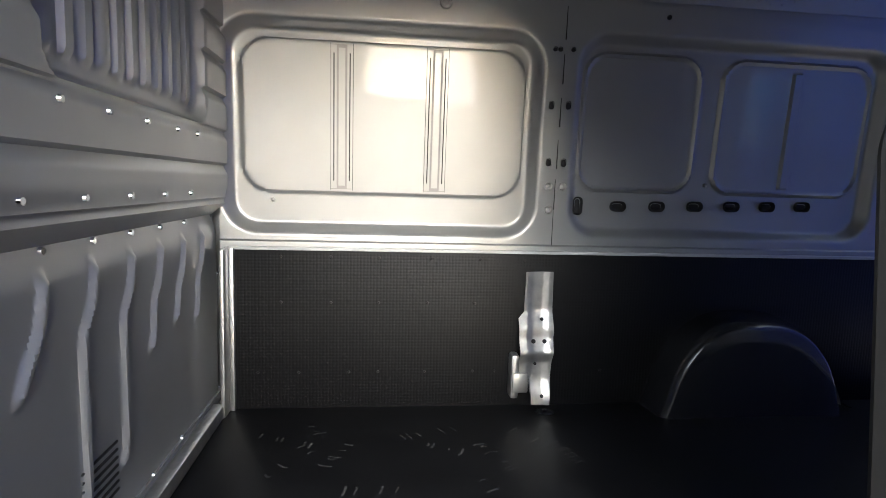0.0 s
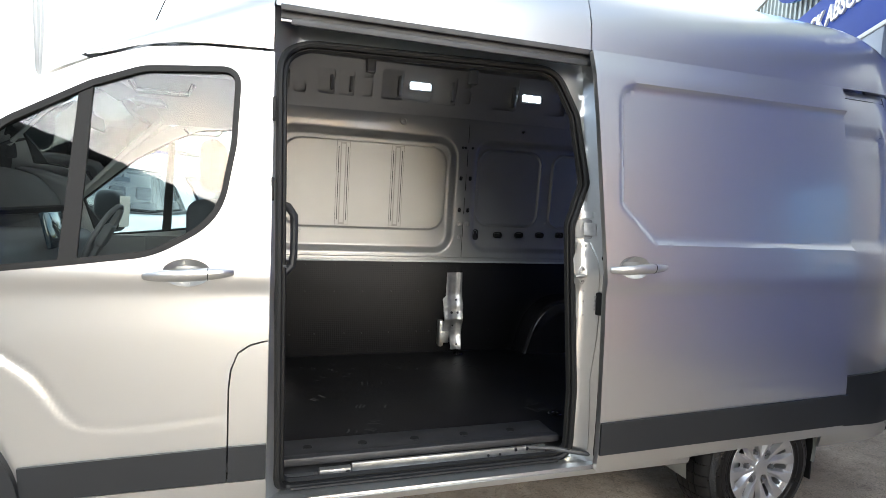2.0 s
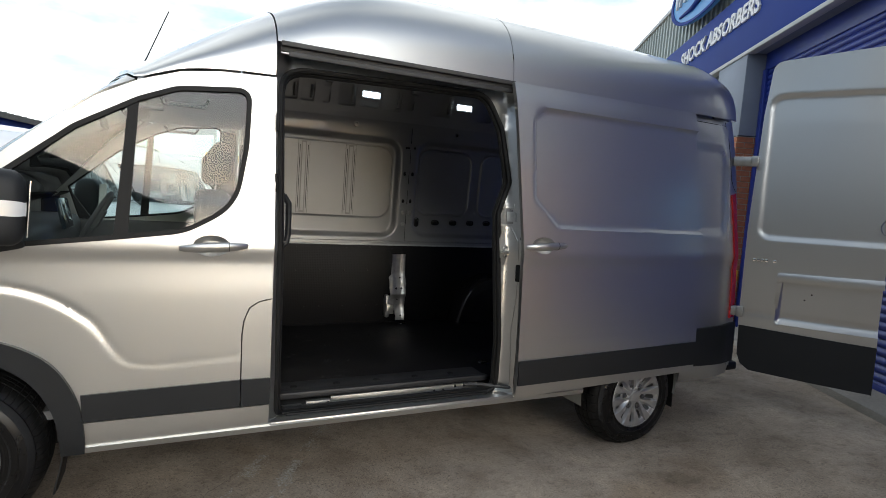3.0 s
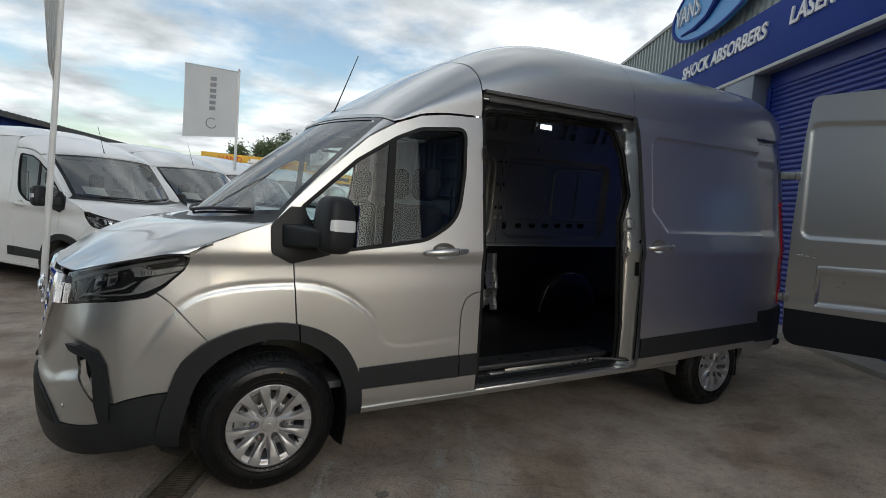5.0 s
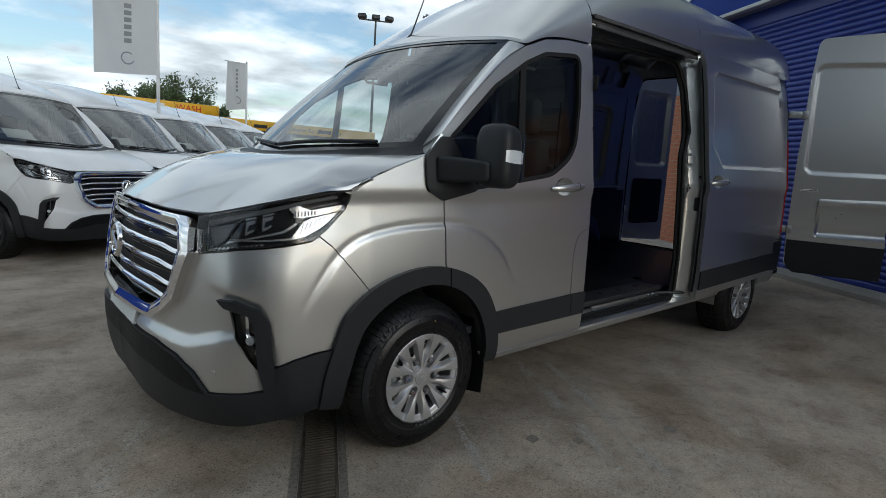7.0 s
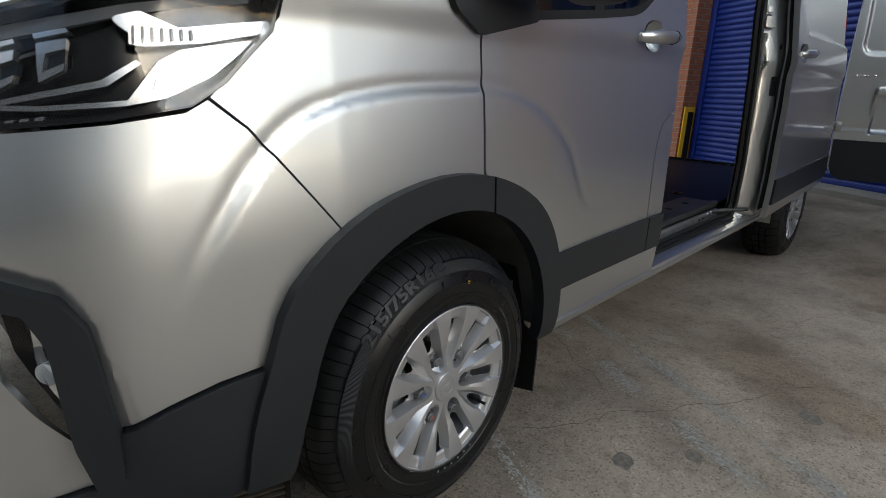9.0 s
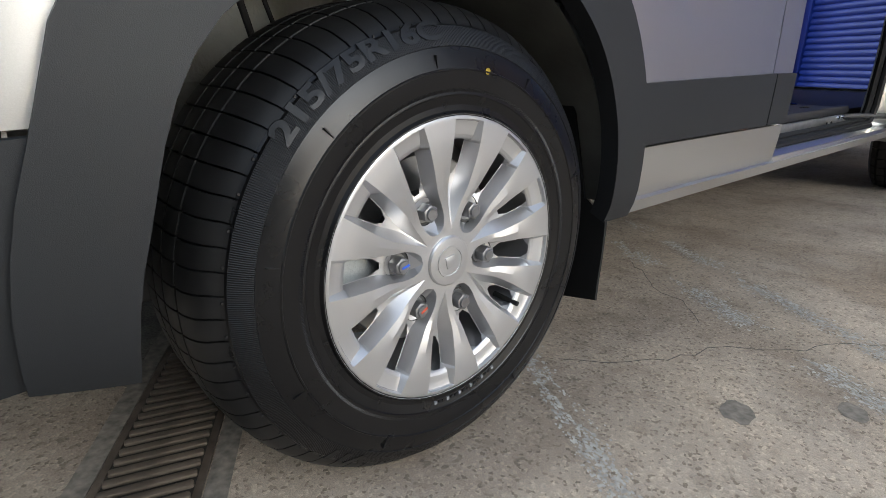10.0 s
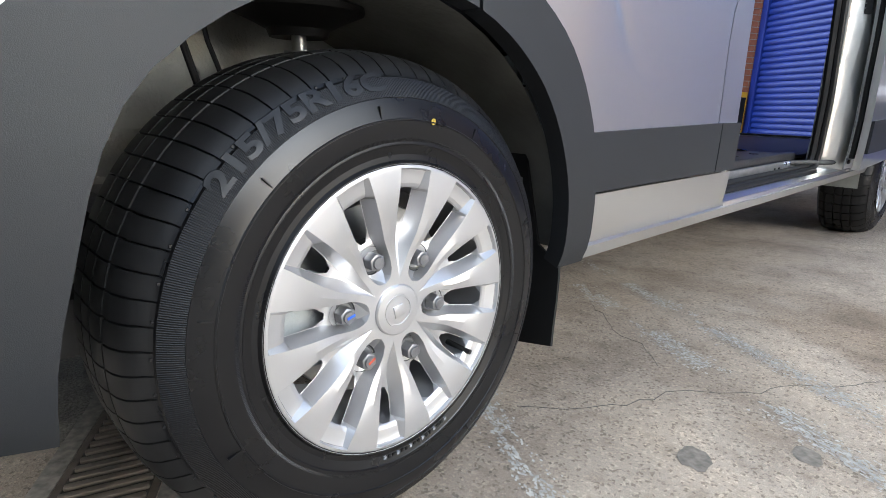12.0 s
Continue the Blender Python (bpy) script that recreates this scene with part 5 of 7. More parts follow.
def build_cab(van):
    root = van
    put = lambda nm, bm, mat, label="": part(nm, bm, mat, root, label)
    put("dashboard", box(-0.30, 0.25, 0.30, 2.05, 0.95, 1.33, 0.06, seg=3), M["cabin"])
    for y, w in ((1.68, 0.5), (0.98, 0.42), (0.55, 0.42)):
        seat = empty("cab_seat", None, van)
        part("seat_cushion", box(0.55, 1.05, y - w / 2, y + w / 2, 0.82, 1.0, 0.05, seg=3), M["seat"], seat)
        part("seat_back", box(0.98, 1.12, y - w / 2, y + w / 2, 0.95, 1.55, 0.06, m=None, seg=3), M["seat"], seat)
        part("head_rest", box(1.02, 1.12, y - 0.13, y + 0.13, 1.58, 1.80, 0.05, seg=3), M["seat"], seat)
    sw = spin([(0.185 + 0.014 * math.cos(radians(a)), 0.014 * math.sin(radians(a))) for a in range(0, 360, 45)], 32, closed=True)
    box(-0.17, 0.17, -0.02, 0.02, -0.03, 0.0, 0.01, sw)
    box(-0.07, 0.07, -0.06, 0.06, -0.04, 0.01, 0.02, sw)
    bmesh.ops.transform(sw, matrix=pose(0.38, 1.68, 1.32, 0, -62, 0), verts=sw.verts[:])
    put("steering_wheel", sw, M["cabin"], "black steering wheel")
    for o in (False, True):
        flip = far if o else (lambda bm: bm)
        put("door_card", flip(join(box(0.52, 1.14, 0.215, 0.27, 0.56, 1.285, 0.02, seg=3), box(0.12, 0.54, 0.217, 0.268, 0.90, 1.283, 0.02, seg=3))), M["cabin"], "dark door lining")
        put("pillar_trim", flip(box(1.17, 1.275, 0.255, 0.335, 0.5, 2.0, 0.02)), M["cabin"])
        put("sun_visor", flip(box(-0.0, 0.16, 0.50, 1.02, -0.01, 0.01, 0.006, m=pose(0.60, 0, 2.0, 0, -22, 0))), M["cabin"], "folded sun visor")
        put("seat_belt", flip(tube([(1.16, 0.34, 1.78), (1.15, 0.345, 1.3), (1.12, 0.36, 0.8)], 0.022, 6, flat=0.12)), M["seat"])
        put("grab_handle", flip(tube([(0.78, 0.40, 1.99), (0.80, 0.42, 1.955), (0.98, 0.42, 1.955), (1.0, 0.40, 1.99)], 0.011, 8)), M["cabin"])
    put("rear_view_mirror", join(box(-0.01, 0.014, -0.12, 0.12, -0.035, 0.035, 0.01, m=pose(0.47, MID, 1.90, 0, -8, 0)), tube([(0.46, MID, 1.92), (0.44, MID, 1.99)], 0.012, 8)), M["cabin"], "rear-view mirror")
    put("centre_screen", box(-0.012, 0.012, -0.13, 0.13, -0.09, 0.09, 0.008, m=pose(0.27, 1.25, 1.36, 0, -12, 0)), M["screen"], "dark centre display")
    put("interior_lamp", box(0.66, 0.78, MID - 0.10, MID + 0.10, 2.012, 2.035, 0.008), M["lens"], "cab roof lamp")
    put("cab_floor", box(-0.3, 1.3, 0.25, 2.1, 0.48, 0.52), M["cabin"])
    put("headlining", grid(0.62, 1.30, 4, 0.36, 2 * MID - 0.36, 10, lambda x, y: Vector((x, y, 2.03 + 0.02 * math.sin((y - 0.36) / 1.63 * math.pi) + 0.02 * (x - 0.6))), thick=0.02), M["lining"])




APERTURE = [(1.348, 0.392, 0.07), (1.335, 1.3), (1.322, 2.19, 0.16), (2.56, 2.225, 0.14), (2.665, 2.02, 0.1), (2.715, 1.70, 0.08), (2.638, 1.50, 0.08), (2.652, 1.2), (2.690, 0.72), (2.690, 0.392, 0.08)]


def recessed(depth):
    return lambda u, z: Vector((u, side_y(u, z) + depth, z))


def build_load_bay(van, paint):
    put = lambda nm, bm, mat, label="", parent=van: part(nm, bm, mat, parent, label)
    hole = rounded(APERTURE, 6)
    # aperture: recessed frame, rubber seal, rail, step
    frame_line = [(1.302, 0.362), (1.302, 2.135), (1.302, 2.31), (2.86, 2.31), (2.86, 0.362)]

    def jamb(u):
        """How deep the frame lies behind the skin."""
        return 0.105 - 0.102 * ramp(2.695, 2.80, u) - 0.100 * max(0.0, min(1.0, (1.375 - u) / 0.075))

    def door_frame(u, z):
        return Vector((u, side_y(u, z) + jamb(u), z))
    put("door_frame", sheet([frame_line, hole], door_frame, 0.03, 0.02), paint, "silver door aperture frame")
    line = [Vector((u, side_y(u, z) + min(0.094, jamb(u) - 0.008), z)) for u, z in ring(hole, -0.004)]
    put("door_seal", tube(line, 0.0155, 8, closed=True), M["rubber"], "black rubber door seal")
    line = [Vector((u, side_y(u, z) + min(0.118, jamb(u) + 0.012), z)) for u, z in ring(hole, 0.010)]
    put("seal_lip", tube(line, 0.016, 6, closed=True), M["rubber"])
    put("top_rail", join(box(1.32, 2.70, 0.285, 0.31, 2.262, 2.306, 0.004), box(1.32, 2.70, 0.262, 0.275, 2.285, 2.309, 0.003)), M["dark"], "dark sliding door rail")
    # dark strip that carries the rail's dark tone further down
    put("track_cover", box(1.36, 2.69, 0.272, 0.284, 2.238, 2.262, 0.003), M["dark"])
    put("rail_lip", box(1.32, 2.70, 0.282, 0.290, 2.248, 2.258, 0.002), M["dull"])
    # inner pillars with depth
    for x0, x1, nm in ((1.295, 1.335, "front_pillar"), (2.70, 2.86, "rear_pillar")):
        put(nm, sheet([[(x0, 0.43), (x0, 2.2), (x1, 2.2), (x1, 0.43)]], recessed(0.125), 0.08, 0.02), paint)
    # rear post: pressed strip, striker, catch pocket and contact block
    def proud(h):
        return lambda u, z: door_frame(u, z) - Vector((0, h, 0))
    post = [(2.668, 1.43), (2.662, 1.39), (2.645, 1.35), (2.665, 1.13), (2.682, 1.06), (2.672, 0.97), (2.68, 0.80), (2.69, 0.45), (2.75, 0.45), (2.742, 0.79), (2.752, 0.97), (2.757, 1.13), (2.745, 1.35), (2.722, 1.43)]
    put("post_strip", sheet([post], proud(0.018), 0.02, 0.014), paint, "pressed steel post strip")
    # flat plate, coloured darker for the shade in the pocket
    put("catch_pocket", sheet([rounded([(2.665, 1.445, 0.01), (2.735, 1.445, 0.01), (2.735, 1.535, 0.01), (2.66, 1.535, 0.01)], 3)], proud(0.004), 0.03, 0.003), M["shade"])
    put("roller_bracket", sheet([rounded([(2.70, 1.46, 0.006), (2.74, 1.46, 0.006), (2.74, 1.52, 0.006), (2.70, 1.52, 0.006)], 3)], proud(0.020), 0.02, 0.016), M["dull"], "steel roller catch")
    put("catch_cap", sheet([rounded([(2.665, 1.542, 0.006), (2.735, 1.542, 0.006), (2.735, 1.572, 0.006), (2.66, 1.572, 0.006)], 3)], proud(0.014), 0.02, 0.012), paint)
    oval = [(2.692 + 0.019 * math.cos(q * 0.45), 1.275 + 0.044 * math.sin(q * 0.45)) for q in range(14)]
    plate = put("latch_plate", sheet([oval], proud(0.024), 0.03, 0.006), M["dull"], "steel latch striker")
    tip = proud(0.034)(2.70, 1.272)
    put("latch_tongue", tube([tip, tip + Vector((-0.02, -0.010, 0.003)), tip + Vector((-0.055, -0.004, 0.0))], [0.010, 0.008, 0.007], 10), M["dull"], parent=plate)
    for z in (1.248, 1.302):
        put("latch_screw", drum(0.007, 0.006, 0.004, 12, m=pose(2.692, proud(0.026)(2.692, z).y, z, 90, 0, 0)), M["nut"], parent=plate)
    for z in (1.41, 1.20, 1.15, 1.085):
        put("weld_spot", drum(0.006, 0.005, 0.002, 12, m=pose(2.71, proud(0.019)(2.71, z).y, z, 90, 0, 0)), M["dull"])
    put("pillar_hole", drum(0.013, 0.013, 0.004, 14, m=pose(2.768, side_y(2.768, 1.36) + 0.022, 1.36, 90, 0, 0)), M["rubber"])
    block = put("contact_block", sheet([rounded([(2.744, 1.095, 0.006), (2.762, 1.095, 0.006), (2.762, 1.20, 0.006), (2.744, 1.20, 0.006)], 3)], proud(0.026), 0.03, 0.012), M["rubber"], "black contact block")
    for k in range(4):
        put("contact_pin", drum(0.0035, 0.003, 0.010, 8, m=pose(2.745, proud(0.030)(2.745, 1.15).y + 0.004, 1.12 + 0.02 * k, 0, -90, 0)), M["dull"], parent=block)
    for z in (1.305, 1.03, 1.6, 0.62, 1.9):
        put("door_striker", box(1.297, 1.309, 0.19, 0.215, z - 0.045, z + 0.045, 0.004), M["rubber"])
    put("lock_pin", tube([(1.308, 0.20, 1.305), (1.36, 0.20, 1.305)], 0.007, 8), M["dark"])
    # grab handle
    pts = [(1.335, 0.30, 1.545), (1.365, 0.31, 1.535), (1.39, 0.315, 1.50), (1.392, 0.315, 1.42), (1.392, 0.315, 1.34), (1.385, 0.315, 1.295), (1.355, 0.31, 1.268), (1.33, 0.30, 1.262)]
    put("grab_handle", tube(pts, [0.017, 0.017, 0.016, 0.015, 0.015, 0.016, 0.017, 0.018], 10), M["plastic"], "black grab handle")
    # step: sill top, track, tread
    put("sill_top", box(1.31, 2.86, 0.158, 0.31, 0.362, 0.386, 0.006), paint)
    track = box(1.66, 2.60, 0.318, 0.334, 0.392, 0.434, 0.003)
    box(1.66, 2.60, 0.285, 0.318, 0.390, 0.398, 0.002, track)
    box(1.52, 1.655, 0.300, 0.334, 0.388, 0.424, 0.003, track)
    box(1.36, 1.50, 0.290, 0.334, 0.388, 0.408, 0.003, track)
    box(1.55, 1.62, 0.296, 0.301, 0.398, 0.408, 0.002, track)
    put("lower_track", track, M["dull"], "zinc sliding door track")
    put("track_hole", drum(0.011, 0.011, 0.006, 14, m=pose(1.64, 0.301, 0.405, 90, 0, 0)), M["hole"])
    for x in (2.30, 2.36):
        put("track_hole", drum(0.006, 0.006, 0.006, 12, m=pose(x, 0.320, 0.408, 90, 0, 0)), M["hole"])
    put("track_seal", tube([(1.40, 0.235, 0.390), (2.0, 0.232, 0.391), (2.62, 0.235, 0.390)], 0.010, 8), M["rubber"])
    put("step_tread", join(box(1.345, 2.69, 0.375, 0.565, 0.438, 0.456, 0.006), box(1.345, 2.69, 0.345, 0.39, 0.428, 0.466, 0.010)), M["tread"], "dark grey plastic step tread")
    for k in range(5):
        put("tread_button", drum(0.022, 0.020, 0.004, 18, m=pose(1.48 + 0.25 * k, 0.47, 0.455)), M["rubber"])
    put("door_arm", tube([(2.50, 0.33, 0.425), (2.62, 0.29, 0.425), (2.74, 0.21, 0.425), (2.87, 0.16, 0.425)], 0.012, 8), M["dark"], "black sliding door arm")
    for x in (2.44, 2.50):
        put("screw_head", drum(0.010, 0.008, 0.006, 12, m=pose(x, 0.318, 0.424, 90, 0, 0)), M["chrome"])
    mat = put("floor_mat", box(1.33, 4.74, 0.375, 2.04, 0.425, 0.444, 0.004), M["mat"], "black rubber load floor mat with dusty footprints")
    put("bay_floor", box(1.31, 4.74, 0.335, 2.12, 0.385, 0.402), M["dark"])
    for x, y in ((2.72, 1.95), (3.95, 1.93), (2.84, 0.66)):
        lash = spin([(0, 0.002), (0.014, 0.002), (0.018, 0.006), (0.034, 0.006), (0.040, 0.001)], 24, m=pose(x, y, 0.444))
        put("lashing_ring", lash, M["gloss"], "black lashing eye")
    rng = random.Random(4)
    own = bmesh.new()
    for n in range(26):
        m = pose(rng.uniform(1.5, 2.9), rng.uniform(0.6, 1.8), 0.4442, 0, 0, rng.uniform(0, 180))
        for k in range(10):
            u = -0.11 + 0.024 * k + rng.gauss(0, 0.004)
            if rng.random() < 0.62:
                continue
            ln, wd = rng.uniform(0.010, 0.032), rng.uniform(0.0022, 0.0055)
            vs = [own.verts.new(m @ Vector((u + wd * j + 0.004 * math.sin(i * 1.1 + n), -ln + 2 * ln * i / 4, 0.0005))) for j in (-1, 1) for i in range(5)]
            for i in range(4):
                own.faces.new((vs[i], vs[i + 1], vs[i + 6], vs[i + 5]))
    tagged(part("dust", own, M["dust"], mat), "pale dusty shoe prints", kind="stuff")

    # far wall: pressed silver panels above, black lining below
    def wall(x, z):
        y = 2.052 - 0.055 * ramp(1.15, 2.5, z) * 1.25
        d = inside(x, z, 1.312, 2.668, 1.205, 2.095, 0.15)
        y += 0.052 * ramp(0.0, 0.055, d)
        d2 = inside(x, z, 1.392, 2.595, 1.385, 2.015, 0.12)
        y -= 0.010 * ramp(0, 0.008, d2)
        d = inside(x, z, 2.805, 4.30, 1.215, 2.105, 0.14)
        y += 0.050 * ramp(0, 0.05, d)
        for x0, x1 in ((2.845, 3.405), (3.49, 4.24)):
            d2 = inside(x, z, x0, x1, 1.425, 2.035, 0.11)
            y -= 0.014 * ramp(0, 0.010, d2) - 0.010 * ramp(0.014, 0.026, d2)
        e = inside(x, z, 3.83, 3.885, 1.46, 1.99, 0.01)
        y -= 0.014 * ramp(0, 0.01, e)
        if z < 1.20:
            y -= 0.012 * ramp(1.185, 1.175, z)
        return Vector((x, y, z))
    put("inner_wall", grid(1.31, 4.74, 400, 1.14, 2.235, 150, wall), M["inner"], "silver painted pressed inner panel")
    for c in (1.808, 2.208):
        def strip(x0, x1, z0, z1, out, nm, mat, thick=0.004):
            put(nm, sheet([[(x0, z0), (x0, z1), (x1, z1), (x1, z0)]], lambda u, v: wall(u, v) - Vector((0, out, 0)), 0.3, thick), mat)
        # thin sheet behind the bar, its grey painting the channel's shade
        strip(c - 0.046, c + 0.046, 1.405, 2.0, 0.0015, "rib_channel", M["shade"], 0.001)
        strip(c - 0.0135, c + 0.0135, 1.42, 1.985, 0.007, "rib_bar", M["inner"])
        for sgn in (-1, 1):
            x = c + sgn * 0.033
            strip(x - 0.0115, x + 0.0115, 1.408, 1.997, 0.005, "rib_lip", M["inner"])
            strip(x - 0.0022, x + 0.0022, 1.44, 1.965, 0.0062, "rib_slit", M["hole"], 0.001)
            strip(c + sgn * 0.0465 - 0.0008, c + sgn * 0.0465 + 0.0008, 1.40, 2.005, 0.0012, "sheet_joint", M["hole"], 0.001)
    # holes in the pressing
    pin = lambda nm, x, z, r, mat, rz=None: put(nm, box(x - r, x + r, wall(x, z).y - 0.0035, wall(x, z).y + 0.004, z - (rz or r), z + (rz or r), min(r, rz or r) * 0.95, seg=4), mat)
    pin("oval_hole", 2.867, 1.360, 0.021, M["hole"], 0.042)
    for x in (3.058, 3.245, 3.431, 3.614, 3.793, 3.972):
        pin("oval_hole", x, 1.362 + 0.022 * (x - 3.058), 0.036, M["hole"], 0.024)
    for x, z in ((2.700, 1.791), (2.775, 1.794), (2.704, 1.549), (2.773, 1.549)):
        pin("slot_hole", x, z, 0.011, M["hole"], 0.018)
    for x, z in ((2.710, 1.444), (2.774, 1.444), (2.716, 1.339)):
        pin("punch_mark", x, z, 0.017, M["dull"])
    for x, z in ((2.700, 2.021), (2.722, 2.021), (2.779, 2.023), (3.19, 2.176), (3.475, 1.470), (1.517, 1.352)):
        pin("screw_hole", x, z, 0.010, M["hole"] if z > 1.5 else M["dull"])
    for n in range(6):
        z = 1.16 + 0.18 * n
        put("panel_joint", box(2.7405, 2.7435, wall(2.742, z + 0.09).y - 0.0025, wall(2.742, z + 0.09).y + 0.02, z, z + 0.18), M["hole"])
    put("rubber_plug", spin([(0, 0.002), (0.010, 0.002), (0.013, 0.008), (0.022, 0.008), (0.026, 0.0)], 20, m=pose(2.228, wall(2.228, 2.176).y, 2.176, 90, 0, 0)), M["dull"], "steel plug")
    put("wall_lining", box(1.345, 4.74, 2.034, 2.044, 0.44, 1.142, 0.002), M["liner"], "black dimpled plywood lining")
    put("lining_edge", box(1.335, 4.74, 2.026, 2.046, 1.142, 1.156, 0.003), M["pale"], "light metal edge trim")
    for z, xs in ((1.115, (1.56, 1.77, 1.975, 2.2, 2.42, 2.62)), (0.917, (1.36, 1.56, 1.77, 1.975, 2.19, 2.4)), (0.606, (1.462, 1.635, 1.85, 1.977, 2.183, 2.4, 2.5, 3.0))):
        for x in xs:
            put("lining_screw", drum(0.007, 0.005, 0.003, 10, m=pose(x, 2.034, z, 90, 0, 0)), M["rubber"])
    # corner post, wheel box, seat-belt style bracket
    put("corner_post", join(box(1.335, 1.352, 1.93, 2.03, 0.445, 1.15, 0.004), box(1.352, 1.372, 2.005, 2.033, 0.445, 1.15, 0.003)), M["dull"], "spot-welded steel corner post")
    bm = bmesh.new()

    def arch(a, w):
        c, s = math.cos(radians(a)), math.sin(radians(a))
        c = math.copysign(abs(c) ** 0.72, c)
        wide = 0.44 - 0.07 * s + 0.02 * ramp(0.08, 0.0, s)
        inset = 1 - math.cos(w * math.pi / 2)
        return Vector((3.66 + wide * c * (1.0 - 0.10 * inset), 2.04 - 0.19 * math.sin(w * math.pi / 2), 0.44 + 0.455 * s ** 0.78 * (1 - 0.12 * inset) - 0.008 * ramp(0.02, 0.0, abs(w - 0.45)) * s))
    grid(0, 180, 28, 0, 1, 8, arch, bm)
    own = grid(0, 180, 28, 0, 1, 6, lambda a, w: arch(a, 1).lerp(Vector((3.66, 1.86, 0.44)), w))
    join(bm, own)
    bmesh.ops.remove_doubles(bm, verts=bm.verts[:], dist=0.0005)
    put("wheel_box", bm, M["moulded"], "black moulded wheel box cover")
    br = empty("wall_bracket", None, van)
    outline = [(2.625, 1.064), (2.748, 1.066), (2.752, 0.80), (2.742, 0.62), (2.735, 0.48), (2.655, 0.48), (2.648, 0.60), (2.60, 0.62), (2.595, 0.86), (2.622, 0.885)]
    def brk(x, z):
        return Vector((x, 2.02 - 0.035 * ramp(0.90, 0.80, z) - 0.03 * ramp(0.78, 0.70, z) + 0.02 * ramp(0.72, 0.66, z) - 0.03 * ramp(0.60, 0.5, z) - 0.008 * ramp(0.03, 0.04, abs(x - 2.685)), z))
    part("bracket_plate", sheet([outline], brk, 0.015, 0.006), M["dull"], br)
    part("bracket_foot", join(box(2.562, 2.60, 1.96, 2.03, 0.50, 0.70, 0.012), box(2.57, 2.64, 1.955, 1.97, 0.53, 0.62, 0.006)), M["dull"], br)
    for x, z, r in ((2.70, 0.855, 0.008), (2.66, 0.76, 0.010), (2.71, 0.76, 0.010), (2.67, 0.66, 0.007), (2.70, 0.52, 0.008)):
        part("bracket_hole", drum(r, r, 0.004, 12, m=pose(x, brk(x, z).y - 0.004, z, 90, 0, 0)), M["hole"], br)
    tagged(br, "galvanised steel bracket")

    # roof rail with its openings
    def rail(x, z):
        return Vector((x, 1.985 - 0.34 * (z - 2.235), z))
    edge = [(1.31, 2.215), (1.9, 2.222), (2.74, 2.235), (4.74, 2.235), (4.74, 2.57), (1.31, 2.545)]
    openings = [(1.33, 1.419, 2.319, 2.444), (1.445, 1.527, 2.303, 2.371), (1.608, 1.72, 2.311, 2.471), (1.745, 1.854, 2.311, 2.471), (1.909, 1.981, 2.44, 2.513), (1.911, 1.984, 2.317, 2.422), (2.046, 2.199, 2.314, 2.51),
                (2.238, 2.404, 2.321, 2.366), (2.429, 2.601, 2.315, 2.509), (2.648, 2.713, 2.443, 2.508), (2.653, 2.719, 2.337, 2.426), (2.889, 3.095, 2.318, 2.528), (3.327, 3.518, 2.317, 2.478), (3.58, 3.649, 2.441, 2.502), (3.58, 3.654, 2.323, 2.397),
                (3.80, 3.98, 2.32, 2.50), (4.05, 4.12, 2.33, 2.48), (4.2, 4.4, 2.32, 2.50)]
    cut = [rounded([(a, c, 0.02), (b, c, 0.02), (b, d, 0.02), (a, d, 0.02)], 3) for a, b, c, d in openings]
    for x in [1.6 + 0.055 * k for k in range(40)]:
        r = 0.004
        if not any(a - 0.01 < x < b + 0.01 for a, b, c, d in openings[8:9]):
            cut.append([(x + r * math.cos(q), 2.255 + 0.008 * ((k := int(x * 100)) % 3) + r * math.sin(q)) for q in (0, 1.05, 2.1, 3.14, 4.2, 5.2)])
    put("roof_rail", sheet([edge] + cut, rail, 0.06, 0.006), M["inner"], "pressed roof rail with openings")
    put("rail_backing", grid(1.31, 4.74, 30, 2.20, 2.54, 6, lambda x, z: rail(x, z) + Vector((0, 0.045 + 0.012 * math.sin(x * 9), 0))), M["inner"])
    for a, b, c, d in openings[2:4] + openings[6:7] + openings[8:9] + openings[11:12]:
        put("rail_flange", box(b - 0.03, b - 0.012, rail(a, c).y - 0.028, rail(a, c).y + 0.03, c + 0.03, d - 0.03, 0.006), M["inner"])
    for x in (2.324, 3.208):
        lamp = put("bay_lamp", box(x - 0.078, x + 0.078, rail(x, 2.42).y - 0.014, rail(x, 2.42).y + 0.01, 2.395, 2.447, 0.010, seg=3), M["lamp"], "lit white load bay lamp")
        put("lamp_bezel", box(x - 0.088, x + 0.088, rail(x, 2.42).y - 0.006, rail(x, 2.42).y + 0.008, 2.386, 2.456, 0.006), M["pale"], parent=lamp)
    def under(x, w, gap):
        """The roof skin from inside; w runs from one side to the other."""
        q = roof_at(x - 0.68, min(1.0, max(0.0, 0.20 + 0.80 * (1 - abs(w)))))
        y = MID - (MID - q.y) * (1 - gap * 0.9)
        return Vector((x, y if w < 0 else 2 * MID - y, q.z - gap * (1.0 if abs(w) < 0.8 else 1.2)))
    put("roof_lining", grid(1.34, 4.74, 60, -0.98, 0.98, 30, lambda x, w: under(x, w, 0.035 + 0.003 * math.sin(x * 14))), M["inner"], "bare painted roof skin")
    for x in (1.95, 2.70, 3.45, 4.2):
        put("roof_bow", grid(x - 0.045, x + 0.045, 4, -0.9, 0.9, 24, lambda a, w: under(a, w, 0.060 + 0.012 * math.cos((a - x) / 0.045 * 1.5)), thick=0.006), M["inner"], "steel roof bow")
